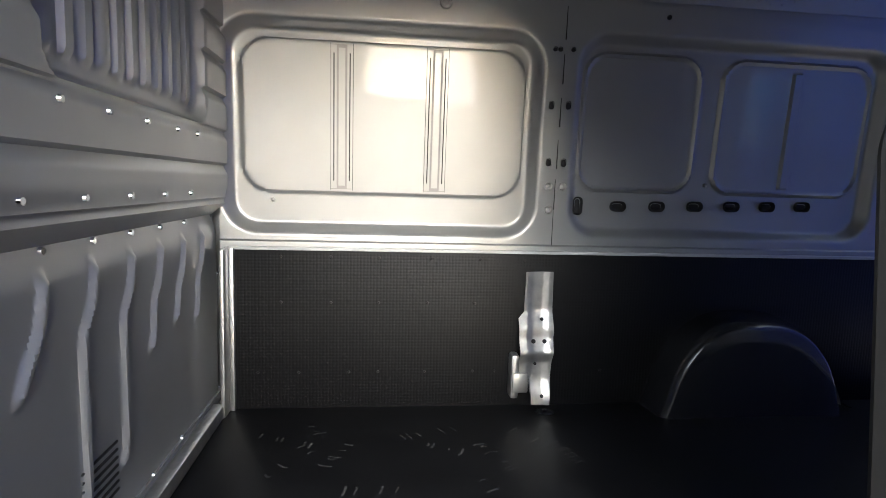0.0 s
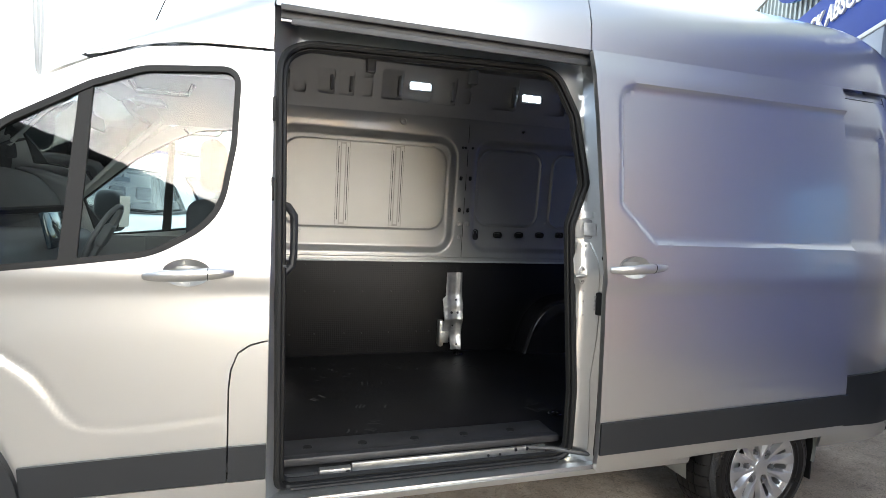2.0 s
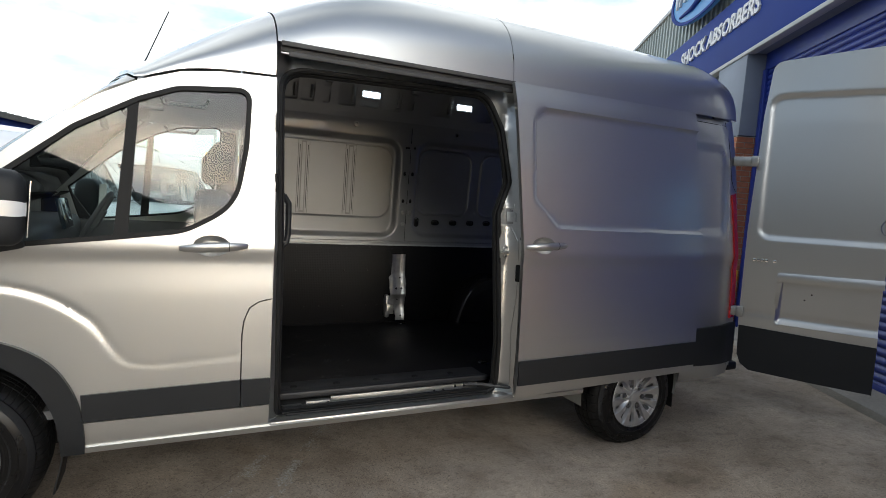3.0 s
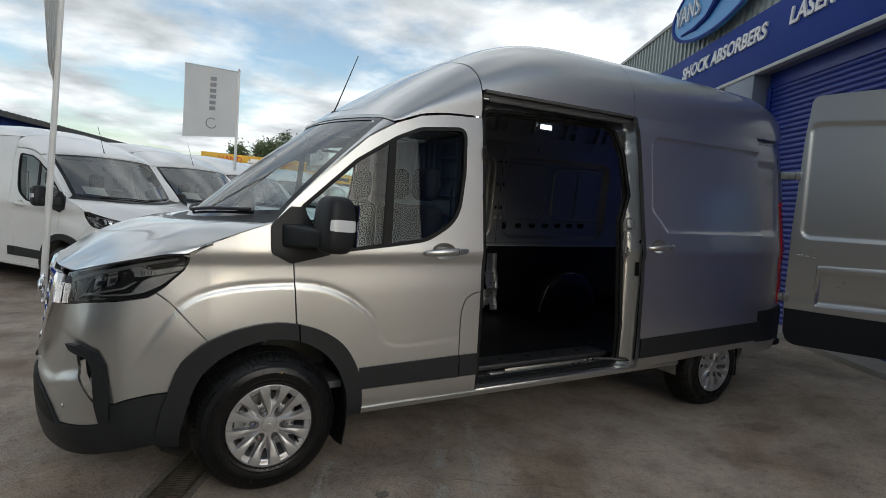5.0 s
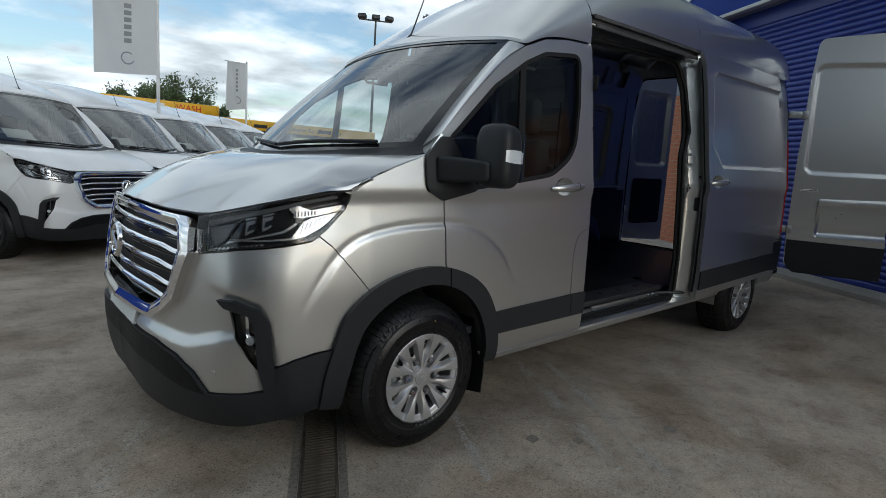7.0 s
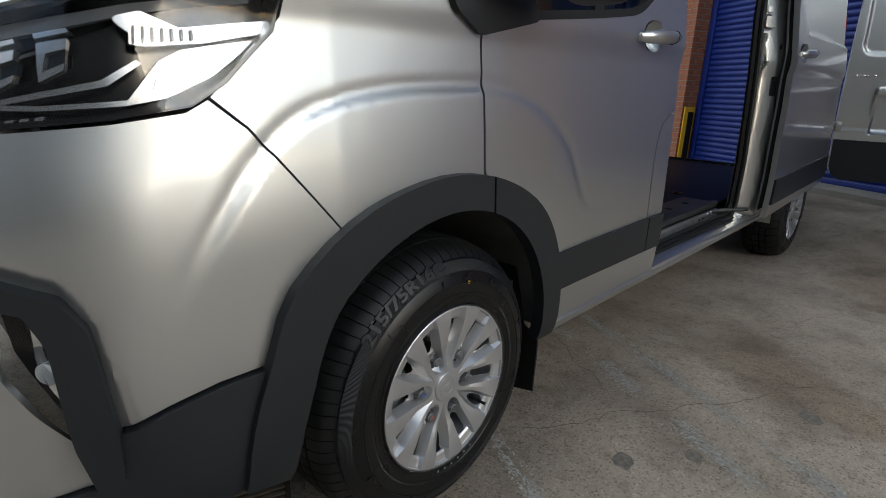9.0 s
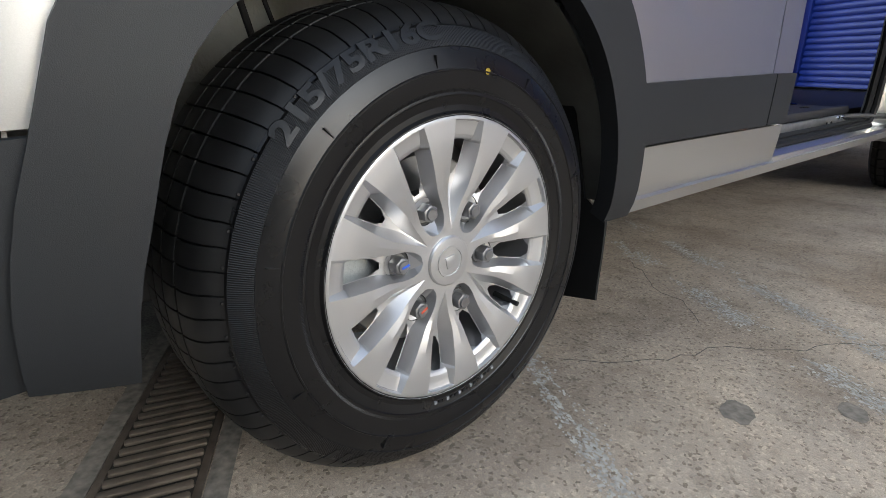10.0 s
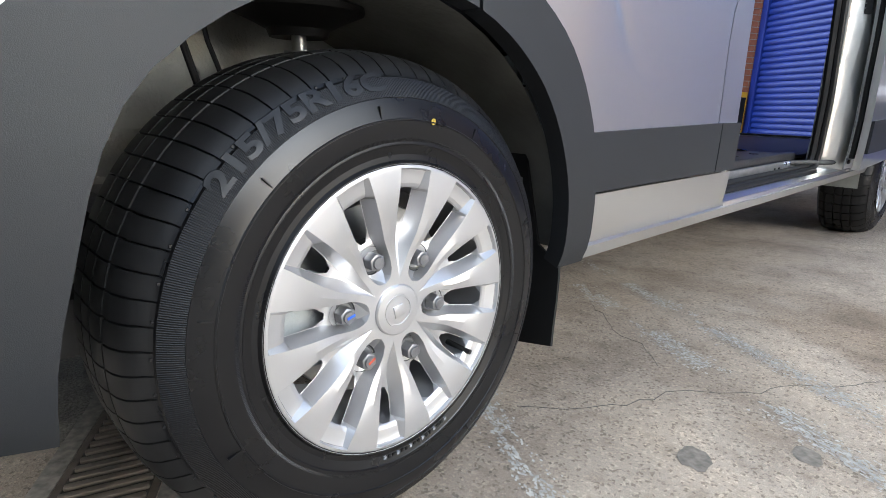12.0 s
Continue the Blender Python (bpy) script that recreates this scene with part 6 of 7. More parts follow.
        put("bow_bracket", box(x - 0.03, x + 0.03, 1.82, 1.88, 2.46, 2.56, 0.008), M["inner"])

    # bulkhead: corrugated upper part, ribbed lower part
    def upper(y, z):
        x = 1.245 + 0.075 * max(0.0, min(1.0, (y - 0.29) / 0.33)) + 0.012 * ramp(0.6, 2.0, y)
        step = (z * 7.4) % 1.0
        d = inside(y, z, 0.80, 1.78, 1.62, 2.52, 0.08)
        corr = 0.016 * (ramp(0.0, 0.07, step) - ramp(0.72, 1.0, step))
        x += corr * (1 - ramp(0, 0.02, d)) * (1 - 0.6 * ramp(1.42, 1.36, z))
        x -= 0.03 * ramp(0, 0.035, d)
        if d > 0.05:
            x += 0.014 * ramp(0.3, 0.5, abs(((y * 12.5) % 1.0) - 0.5) * 2 * 0.9) * ramp(0.05, 0.09, d)
        return Vector((x, y, min(z, 2.25 + 0.22 * ramp(0.27, 0.62, min(y, 2 * MID - y)))))
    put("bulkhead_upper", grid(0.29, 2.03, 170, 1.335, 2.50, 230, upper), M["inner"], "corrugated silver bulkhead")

    def lower(y, z):
        x = 1.212 + 0.06 * max(0.0, min(1.0, (y - 0.28) / 0.26)) + 0.02 * ramp(1.30, 1.20, z)
        for k in range(7):
            c = 0.56 + 0.205 * k
            foot = (0.93, 0.98, 0.60, 0.64, 0.90, 0.94, 0.90)[k]
            zz = curve([(foot, -0.028), (foot + 0.06, 0.0), (1.06, 0.012), (1.13, 0.055), (1.25, 0.08)], z)
            e = abs(y - c - zz)
            if e < 0.05:
                x += 0.014 * ramp(0.020, 0.006, e) * ramp(foot, foot + 0.03, z) * ramp(1.24, 1.21, z)
        d = inside(y, z, 0.55, 0.78, 0.56, 0.72, 0.02)
        x -= 0.008 * ramp(0, 0.012, d)
        return Vector((x, y, z))
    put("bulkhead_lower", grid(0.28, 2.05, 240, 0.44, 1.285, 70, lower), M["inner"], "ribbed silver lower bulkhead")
    put("bulkhead_foot", box(1.285, 1.345, 0.40, 1.96, 0.444, 0.500, 0.008), M["dull"], "zinc floor angle")
    put("bulkhead_ledge", grid(0.28, 2.05, 8, 0, 1, 4, lambda y, w: lower(y, 1.285).lerp(upper(y, 1.335), w)), M["inner"])
    for z, ys in ((1.385, (0.5, 0.72, 0.94, 1.16, 1.38, 1.6)), (1.275, (0.45, 0.66, 0.87, 1.08, 1.29, 1.5, 1.72)), (1.585, (0.85, 1.05, 1.26, 1.48, 1.66)), (0.52, (0.6, 0.85, 1.1, 1.35, 1.6))):
        for y in ys:
            x = (upper(y, z) if z > 1.33 else lower(y, z)).x
            put("bulkhead_screw", drum(0.010, 0.008, 0.007, 12, m=pose(x, y, z, 0, 90, 0)), M["chrome"])
    for k in range(7):
        put("vent_slot", box(1.278, 1.296, 0.95 - 0.0, 1.13, 0.60 + 0.022 * k, 0.608 + 0.022 * k, 0.003), M["hole"])

    # sliding door, slid back
    out = [(2.735, 0.395), (2.725, 1.2), (2.71, 1.5), (2.665, 2.295), (4.20, 2.295), (4.235, 1.5), (4.25, 0.45)]
    d = empty("sliding_door", None, van)
    put("slider_panel", sheet([out, cup_rim(2.728, 1.318)], slider_skin, 0.016, 0.03), paint, parent=d)
    put("slider_trim", sheet([[(2.737, 0.475), (2.734, 0.625), (4.252, 0.665), (4.255, 0.50)]], lifted(0.088), 0.08, 0.012), M["plastic"], "black plastic rubbing strip", d)
    put("slider_inner", sheet([[(2.76, 0.45), (2.74, 1.5), (2.70, 2.26), (4.18, 2.26), (4.22, 0.5)]], lifted(0.03), 0.1, 0.02), M["inner"], parent=d)
    line = [Vector((2.742 - 0.04 * ramp(1.2, 2.2, 0.45 + 0.18 * k), 0, 0.45 + 0.18 * k)) for k in range(11)]
    put("slider_seal", tube([Vector((v.x + 0.012, side_y(2.8, v.z) - 0.030, v.z)) for v in line], 0.012, 8), M["rubber"], parent=d)
    build_handle(d, 2.728, 1.318, 0.075, paint)

    # rear end
    oy0, oy1 = 0.30, 2 * MID - 0.30
    sidey = [(side_y(4.70, z) + 0.01, z) for z in (0.42, 0.8, 1.2, 1.6, 2.0, 2.3)]
    top = [(0.44, 2.52), (0.62, 2.66), (0.9, 2.705), (MID, 2.71)]
    half = sidey + top
    outer = half + [(2 * MID - y, z) for y, z in half[::-1][1:]]
    rear_x = lambda z: 4.79 - 0.03 * max(0, z - 0.5)
    inner = rounded([(oy0, 0.45, 0.03), (oy0 + 0.03, 2.0), (oy0 + 0.10, 2.46, 0.12), (oy1 - 0.10, 2.46, 0.12), (oy1 - 0.03, 2.0), (oy1, 0.45, 0.03)], 5)
    put("rear_frame", sheet([outer, inner], lambda y, z: Vector((rear_x(z), y, z)), 0.08, 0.03), paint)
    put("rear_seal", tube([(rear_x(z) + 0.005, y, z) for y, z in inner], 0.014, 8, closed=True), M["rubber"])
    for o in (False, True):
        bm = sheet([[(4.60, 0.44), (4.60, 2.42), (4.78, 2.42), (4.80, 0.44)]], lambda u, z: Vector((u - 0.03 * max(0, z - 0.5), 0.30 + 0.05 * ramp(1.0, 2.4, z), z)), 0.1, 0.015)
        put("rear_jamb", far(bm) if o else bm, M["inner"])
    put("rear_step", box(4.72, 4.93, 0.22, 2 * MID - 0.22, 0.36, 0.43, 0.02), M["plastic"], "black rear bumper step")
    # near side inner wall behind the sliding door
    put("near_inner_wall", sheet([[(2.72, 0.44), (2.72, 2.5), (4.74, 2.5), (4.74, 0.44)]], recessed(0.14), 0.1, 0.01), M["inner"])
    # cream inner panels seen through the far openings
    for k, (z, w) in enumerate(((1.33, 0.10), (0.93, 0.13))):
        for o in (False, True):
            own = box(4.60, 4.66, 0.305, 0.315, z - w / 2, z + w / 2, 0.01)
            put("jamb_hole", far(own) if o else own, M["hole"])
    build_rear_door(van, paint, False)
    build_rear_door(van, paint, True)


def build_rear_door(van, paint, other):
    """Local: x from the hinge outwards, -y the outer face."""
    if other:
        r = empty("rear_door", pose(5.0, 2 * MID - 0.175, 0, 0, 0, -9), van)
    else:
        r = empty("rear_door", pose(4.78, 0.145, 0, 0, 0, -57.5), van)
    s = -1 if other else 1                 # the far door shows its inner face

    def face(u, z):
        y = -0.045 * math.sin(min(1, max(0, (u + 0.02) / 0.7)) * math.pi / 2) + 0.07 * ramp(1.3, 2.8, z)
        d = inside(u, z, 0.065, 1.2, 1.42, 2.50, 0.09)
        d = min(d, ((u - 0.10) + (z - 1.42) * 1.0 + 0.02) * 0.8)
        y += 0.014 * ramp(0, 0.03, d)
        y += 0.010 * ramp(0.94, 1.0, z) * ramp(1.28, 1.24, z) * 0
        d = inside(u, z, 0.235, 1.2, 0.80, 1.16, 0.03)
        y += 0.028 * ramp(0, 0.03, d)
        y += 0.012 * ramp(0.03, 0.0, abs(z - 0.86)) * 0.4
        return Vector((u, s * y if not other else -y * -1, z))
    out = rounded([(0.015, 0.46, 0.09), (0.0, 0.8), (0.0, 1.5), (0.03, 2.35), (0.065, 2.74, 0.08), (0.85, 2.80, 0.03), (0.85, 0.40, 0.03)], 6)
    if other:
        part("door_skin", sheet([out], lambda u, z: Vector((u, 0.05, z)), 0.06, 0.02), paint, r)

        def lining(u, z):
            y = 0.0
            d = inside(u, z, 0.12, 0.78, 1.42, 2.40, 0.10)
            y += 0.05 * ramp(0, 0.05, d)
            return Vector((u, y, z))
        part("door_inner", sheet([ring(out, 0.02)], lining, 0.02, 0.01), M["inner"], r, "pressed inner door panel")
        lin = rounded([(0.13, 0.66, 0.06), (0.13, 1.26, 0.06), (0.72, 1.26, 0.06), (0.72, 0.66, 0.06)], 5)
        part("door_lining", sheet([lin], lambda u, z: Vector((u, -0.014, z)), 0.2, 0.012), M["liner"], r, "black lining panel")
    else:
        part("door_skin", sheet([out], face, 0.016, 0.03), paint, r)
        part("door_back", sheet([ring(out, 0.03)], lambda u, z: Vector((u, 0.03 + 0.07 * ramp(1.3, 2.8, z), z)), 0.1, 0.02), M["inner"], r)
        low = [(0.012, 0.53), (0.006, 0.755), (0.851, 0.735), (0.851, 0.405), (0.10, 0.42), (0.04, 0.46)]
        part("door_trim", sheet([low], lambda u, z: face(u, z) - Vector((0, 0.010, 0)), 0.06, 0.012), M["plastic"], r, "black plastic lower trim")
        grip = rounded([(0.225, 1.10, 0.02), (0.225, 1.185, 0.02), (0.852, 1.20, 0.0), (0.852, 1.135, 0.0), (0.275, 1.125, 0.02)], 4)
        part("plate_garnish", sheet([grip], lambda u, z: face(0.1, z) + Vector((u - 0.1, -0.048 - 0.012 * math.sin((z - 1.1) / 0.1 * 3), 0)), 0.03, 0.03), paint, r)
        own = sheet([[(0.225, 0.86), (0.225, 1.15), (0.262, 1.13), (0.245, 0.86)]], lambda u, z: face(0.1, z) + Vector((u - 0.1, -0.040 * ramp(0.86, 1.1, z), 0)), 0.03, 0.02)
        part("garnish_side", own, paint, r)
        for u, z in ((0.45, 1.045), (0.41, 1.00)):
            part("plate_screw", drum(0.006, 0.006, 0.003, 10, m=pose(u, face(u, z).y, z, 90, 0, 0)), M["rubber"], r)
        # maker's lettering as plain bars
        for k in range(9):
            if k != 4:
                part("badge_bar", box(0.055 + 0.027 * k, 0.075 + 0.027 * k, face(0.15, 1.265).y - 0.006, face(0.15, 1.265).y + 0.02, 1.252, 1.274, 0.002), M["chrome"], r)
        hd = spin([(0, -0.012), (0.05, -0.010), (0.062, 0.0), (0.066, 0.003)], 28, m=pose(0.86, face(0.8, 1.56).y - 0.004, 1.56, 90, 0, 0))
        part("door_handle_cup", hd, paint, r)
    for z in (0.86, 2.0):
        h = box(-0.14, 0.03, -0.03 * s, 0.03 * s, z - 0.035, z + 0.035, 0.008)
        box(-0.02, 0.03, -0.045, 0.0, z - 0.04, z + 0.04, 0.008, h)
        part("door_hinge", h, M["dull"], r, "silver door hinge")


# ---- the yard ----
def ground_z(x, y):
    up = (x - 8.2) * 0.866 - (y - 0.9) * 0.5          # the apron rises towards the workshop
    return -0.13 * ramp(3.2, 6.5, y) * (1 - ramp(-4, -2, up)) + 0.22 * ramp(-4.1, -1.7, up)


def build_ground():
    steps = [-400, -150, -60, -30] + [-18 + 0.6 * k for k in range(64)] + [24, 40, 90, 200, 400]
    bm = bmesh.new()
    rows = [[bm.verts.new((x, y, ground_z(x, y))) for x in steps] for y in steps]
    for j in range(len(steps) - 1):
        for i in range(len(steps) - 1):
            bm.faces.new((rows[j][i], rows[j][i + 1], rows[j + 1][i + 1], rows[j + 1][i]))
    return tagged(part("ground", bm, M["concrete"]), "worn grey-beige concrete yard", "ground", kind="structure")


build_ground()
ALONG = pose(0, 0, 0, 0, 0, 60)                 # the yard's bays, drain and workshop run this way


def build_lines():
    rng = random.Random(2)
    for n, (x, y, ln, wide, many) in enumerate(((1.0, 0.03, 1.5, 0.022, 3600), (1.18, -0.09, 1.5, 0.02, 3400), (0.24, 0.03, 0.7, 0.016, 1500), (-1.12, 0.90, 0.7, 0.02, 900), (1.9, 1.2, 1.2, 0.02, 1400))):
        bm = bmesh.new()
        for k in range(many):
            u = rng.uniform(-ln / 2, ln / 2)
            v = rng.gauss(0, wide) * (1 + 0.5 * noise.noise((3 * u, n, 5)))
            if noise.noise((u * 4, n, 0)) + 0.6 * noise.noise((u * 17, v * 40, n)) < -0.16:
                continue
            r, a0 = rng.uniform(0.0006, 0.0036), rng.uniform(0, 3)
            h = 0.0000002 * k
            vs = [bm.verts.new((u + 1.6 * r * math.cos(a0 + q), v + r * math.sin(a0 + q), h)) for q in (0, 1.3, 2.5, 3.8, 5.0)]
            bm.faces.new(vs)
        bmesh.ops.transform(bm, matrix=pose(x, y, 0.0012, 0, 0, 61), verts=bm.verts[:])
        tagged(part("painted_line", bm, M["line"]), "faded white painted line on the concrete", "road marking", kind="structure")


def build_drain():
    root = tagged(empty("channel_drain", pose(-0.365, 0.47, 0, 0, 0, 61)), "rusty iron channel drain grating", "drain")
    part("drain_channel", join(box(-3, 3, -0.085, -0.072, -0.02, 0.004), box(-3, 3, 0.072, 0.085, -0.02, 0.004)), M["iron"], root)
    part("drain_border", join(box(-3, 3, -0.125, -0.088, -0.02, 0.0022), box(-3, 3, 0.088, 0.125, -0.02, 0.0022)), M["oil"], root, "dirty concrete edge")
    part("drain_bed", box(-3, 3, -0.075, 0.075, 0.0005, 0.0015), M["silt"], root)
    one = box(-0.0075, 0.0075, -0.072, 0.072, 0.001, 0.009, 0.003, m=pose(0, 0, 0, 0, 0, 14))
    me = None
    for k in range(120):
        if me is None:
            ob = part("grate_bar", one, M["iron"], root)
            me = ob.data
        else:
            ob = new("grate_bar", me)
            ob.parent = root
        ob.matrix_basis = pose(-2.4 + 0.026 * k, 0, 0)
    for k in range(6):
        part("grate_bridge", box(-0.012, 0.012, -0.072, 0.072, 0.001, 0.0075, 0.002, m=pose(-2.2 + 0.5 * k, 0, 0)), M["iron"], root)


def build_cracks():
    rng = random.Random(7)
    for x, y, a, ln in ((0.43, 0.23, -25, 1.3), (2.3, -0.25, -20, 1.6), (3.0, -0.5, 70, 0.5), (0.9, 0.12, 60, 0.5)):
        pts, ang = [(x, y)], a
        while ln > 0:
            st = rng.uniform(0.03, 0.08)
            ang = a + rng.uniform(-28, 28)
            pts.append((pts[-1][0] + st * math.cos(radians(ang)), pts[-1][1] + st * math.sin(radians(ang))))
            ln -= st
        bm = bmesh.new()
        for p, q in zip(pts, pts[1:]):
            d = math.degrees(math.atan2(q[1] - p[1], q[0] - p[0]))
            le = math.hypot(q[0] - p[0], q[1] - p[1])
            box(0, le + 0.002, -0.0008, 0.0008, 0, 0.0008, 0, bm, pose(p[0], p[1], 0.0002, 0, 0, d))
        tagged(part("crack", bm, M["crackfill"]), "thin dark crack in the concrete", "crack", kind="structure")
    for x, y, r in ((0.55, -0.13, 0.03), (0.74, -0.28, 0.025), (1.3, -0.5, 0.035)):
        bm = bmesh.new()
        n = 14
        vs = [bm.verts.new((r * (1 + 0.35 * noise.noise((x + k, y, 1))) * math.cos(2 * math.pi * k / n) * 1.5, r * (1 + 0.35 * noise.noise((x, y + k, 4))) * math.sin(2 * math.pi * k / n), 0)) for k in range(n)]
        bm.faces.new(vs)
        tagged(part("oil_stain", bm, M["oil"], m=pose(x, y, 0.0012, 0, 0, 30)), "dark oil stain on the concrete", "stain", kind="structure")


def build_damp_shadow():
    """Damp, dirty concrete beside the drain, with the shadow under the van's nose painted in."""
    bm = bmesh.new()
    rows = []
    for k in range(27):
        u = 0.2 + 0.05 * k
        shift = 0.10 * noise.noise((u * 2.3, 0, 0)) + 0.05 * noise.noise((u * 9, 0, 3))
        end = max(0.0, min(1.0, (0.65 - abs(u - 0.85)) / 0.5)) ** 0.5
        wide = (0.36 + shift) * end + 0.002
        rows.append([bm.verts.new((u, 0.126 + wide * j / 3, 0.0007)) for j in range(4)])
    for p, q in zip(rows, rows[1:]):
        for j in range(3):
            bm.faces.new((p[j], q[j], q[j + 1], p[j + 1]))
    tagged(part("damp_patch", bm, M["damp_shade"], m=pose(-0.365, 0.47, 0, 0, 0, 61)), "damp dirt beside the drain with the van's shadow painted in", "stain", kind="structure")


build_lines()
build_drain()
build_damp_shadow()
build_cracks()

# ---- workshop: x to the right along its front, y into the building ----
FRONT = pose(8.2, 0.9, 0, 0, 0, 240)


def build_shutter(x0, x1, z1):
    root = tagged(empty("roller_shutter", FRONT @ pose(0, -1.05, 0.28)), "blue ribbed steel roller shutter, closed", "shutter", "workshop shutters")
    prof = [(0, 0.0), (0.010, -0.012), (0.026, -0.020), (0.046, -0.020), (0.062, -0.012), (0.075, 0.0)]
    bm = bmesh.new()
    for n, x in enumerate((x0, x1)):
        for z, y in prof:
            bm.verts.new((x, y, z))
    bm.verts.ensure_lookup_table()
    for k in range(5):
        bm.faces.new((bm.verts[k], bm.verts[6 + k], bm.verts[7 + k], bm.verts[k + 1]))
    ob, n = None, int(z1 / 0.075)
    for k in range(n):
        if ob is None:
            ob = part("shutter_slat", bm, M["shutter"], root, degrees=60)
        else:
            new("shutter_slat", ob.data).parent = root
            scene.collection.objects[-1].matrix_basis = pose(0, 0, 0.075 * k)
    for x in (x0, x1):
        part("shutter_guide", box(x - 0.05, x + 0.05, -0.05, 0.06, 0, z1, 0.006), M["shutter"], root)
    part("shutter_back", box(x0, x1, 0.012, 0.03, 0, z1), M["shutter"], root)
    part("bottom_bar", box(x0, x1, -0.035, 0.02, 0.0, 0.06, 0.006), M["shutter"], root)


def build_brick_pier(x0, x1, y0, z1):
    root = tagged(empty("brick_pier", FRONT), "red-brown brick pier between the shutters", "pier")
    part("mortar", box(x0 + 0.006, x1 - 0.016, y0 + 0.006, 0.3, 0, z1), M["mortar"], root)
    cell, course = 0.225, 0.075
    size = {"long": (0.215, 0.1025), "end": (0.1025, 0.215)}
    made = {}

    def lay(kind, m):
        if kind not in made:
            ob = part("brick", box(0, size[kind][0], 0, size[kind][1], 0, 0.065, 0.002, seg=1), M["brick"], root)
            made[kind] = ob.data
        else:
            ob = new("brick", made[kind])
            ob.parent = root
        ob.matrix_basis = m
    w = x1 - x0
    n = round(w / cell)
    for c in range(int(z1 / course)):
        z = c * course
        if c % 2 == 0:
            for k in range(n):
                lay("long", pose(x0 + k * cell, y0, z))
            for k in range(3):
                lay("end", pose(x1 - 0.1125, y0 + 0.1125 + k * cell, z))
        else:
            lay("end", pose(x0, y0, z))
            for k in range(n - 1):
                lay("long", pose(x0 + 0.1125 + k * cell, y0, z))
            lay("end", pose(x1 - 0.1125, y0, z))
            for k in range(2):
                lay("end", pose(x1 - 0.1125, y0 + cell + k * cell, z))


def build_workshop():
    root = tagged(empty("workshop", FRONT), "workshop front with blue fascia and grey ribbed cladding", "building")
    part("wall", box(-9, 7.4, -0.95, 9.0, 0, 5.86), M["wall"], root)
    fas = part("fascia", box(-4.9, 7.4, -1.32, -1.24, 3.98, 4.86, 0.01), M["blue"], root, "blue painted fascia board")
    part("fascia_edge", box(-4.9, 7.4, -1.335, -1.22, 3.93, 3.985, 0.008), M["pale"], root, "light grey edge strip")
    part("fascia_return", box(-4.98, -4.9, -1.32, 0.06, 3.98, 4.86), M["blue"], root)
    # soffit and lintel take dark colours for the deep shade under the fascia
    part("soffit", box(-4.9, 7.4, -1.24, -0.9, 3.945, 4.0), M["beam"], root)
    part("lintel", box(-1.05, 7.4, -1.075, -0.95, 3.72, 3.96, 0.01), M["shutter"], root, "lintel coloured dark blue for the shade under the fascia")
    part("beam", box(-1.95, -1.05, -1.32, -0.8, 2.86, 3.94, 0.01), M["beam"], root, "blue-grey steel casing over the pier")
    part("beam", box(4.65, 5.55, -1.32, -0.8, 2.86, 3.94, 0.01), M["beam"], root)
    # ribbed cladding above the fascia
    bm = bmesh.new()
    pitch, lo, hi = 0.2, 4.0, 5.86
    prof = [(0, 0), (0.10, 0), (0.115, -0.03), (0.185, -0.03), (0.2, 0)]
    x = -9.0
    pts = []
    while x < 7.3:
        pts += [(x + a, -1.18 + b) for a, b in prof[:-1]]
        x += pitch
    vs = [[bm.verts.new((a, b, z)) for a, b in pts] for z in (lo, hi)]
    for k in range(len(pts) - 1):
        bm.faces.new((vs[0][k], vs[0][k + 1], vs[1][k + 1], vs[1][k]))
    part("cladding", bm, M["cladding"], root, "grey-green ribbed metal cladding", degrees=10)
    part("roof_edge", box(-9.0, 7.4, -1.24, 0.3, 5.86, 5.94, 0.01), M["pale"], root)
    part("cladding_side", box(-9.0, -8.95, -1.2, 10, 2.9, 5.9), M["cladding"], root)
    bm = bmesh.new()
    low = [(a, b + 0.02) for a, b in pts if a < -1.93]
    vs = [[bm.verts.new((a, b, z)) for a, b in low] for z in (2.84, 4.0)]
    for k in range(len(low) - 1):
        bm.faces.new((vs[0][k], vs[0][k + 1], vs[1][k + 1], vs[1][k]))
    part("cladding", bm, M["cladding"], root, degrees=10)
    part("cladding_foot", box(-9, -1.95, -1.2, -1.0, 2.80, 2.85, 0.004), M["pale"], root)
    for words, x, z, size in (("SHOCK ABSORBERS", -3.72, 4.42, 0.34), ("LASER WHEEL", -0.27, 4.42, 0.34), ("ALIGNMENT", 3.4, 4.42, 0.34)):
        bm = text_mesh(words, size, 0.018, bold=0.009)
        bmesh.ops.transform(bm, matrix=pose(x, -1.33, z, 90, 0, 0) @ Matrix.Diagonal((0.96, 0.95, 1, 1)) , verts=bm.verts[:])
        for v in bm.verts:
            v.co.x += (v.co.z - z) * 0.12
        part("sign_lettering", bm, M["signwhite"], fas, "white raised lettering")
    # oval sign
    sign = tagged(empty("oval_sign", FRONT @ pose(-2.55, -1.36, 5.62)), "blue and white oval sign on the cladding", "sign")
    own = drum(1, 1, 0.06, 48)
    bmesh.ops.transform(own, matrix=pose(0, 0, 0, 90, 0, 0) @ Matrix.Diagonal((1.75, 0.62, 1, 1)), verts=own.verts[:])
    part("sign_panel", own, M["skyblue"], sign)
    own = spin([(0.93, 0.062), (0.93, 0.075), (1.0, 0.075), (1.0, 0.062)], 48, closed=True)
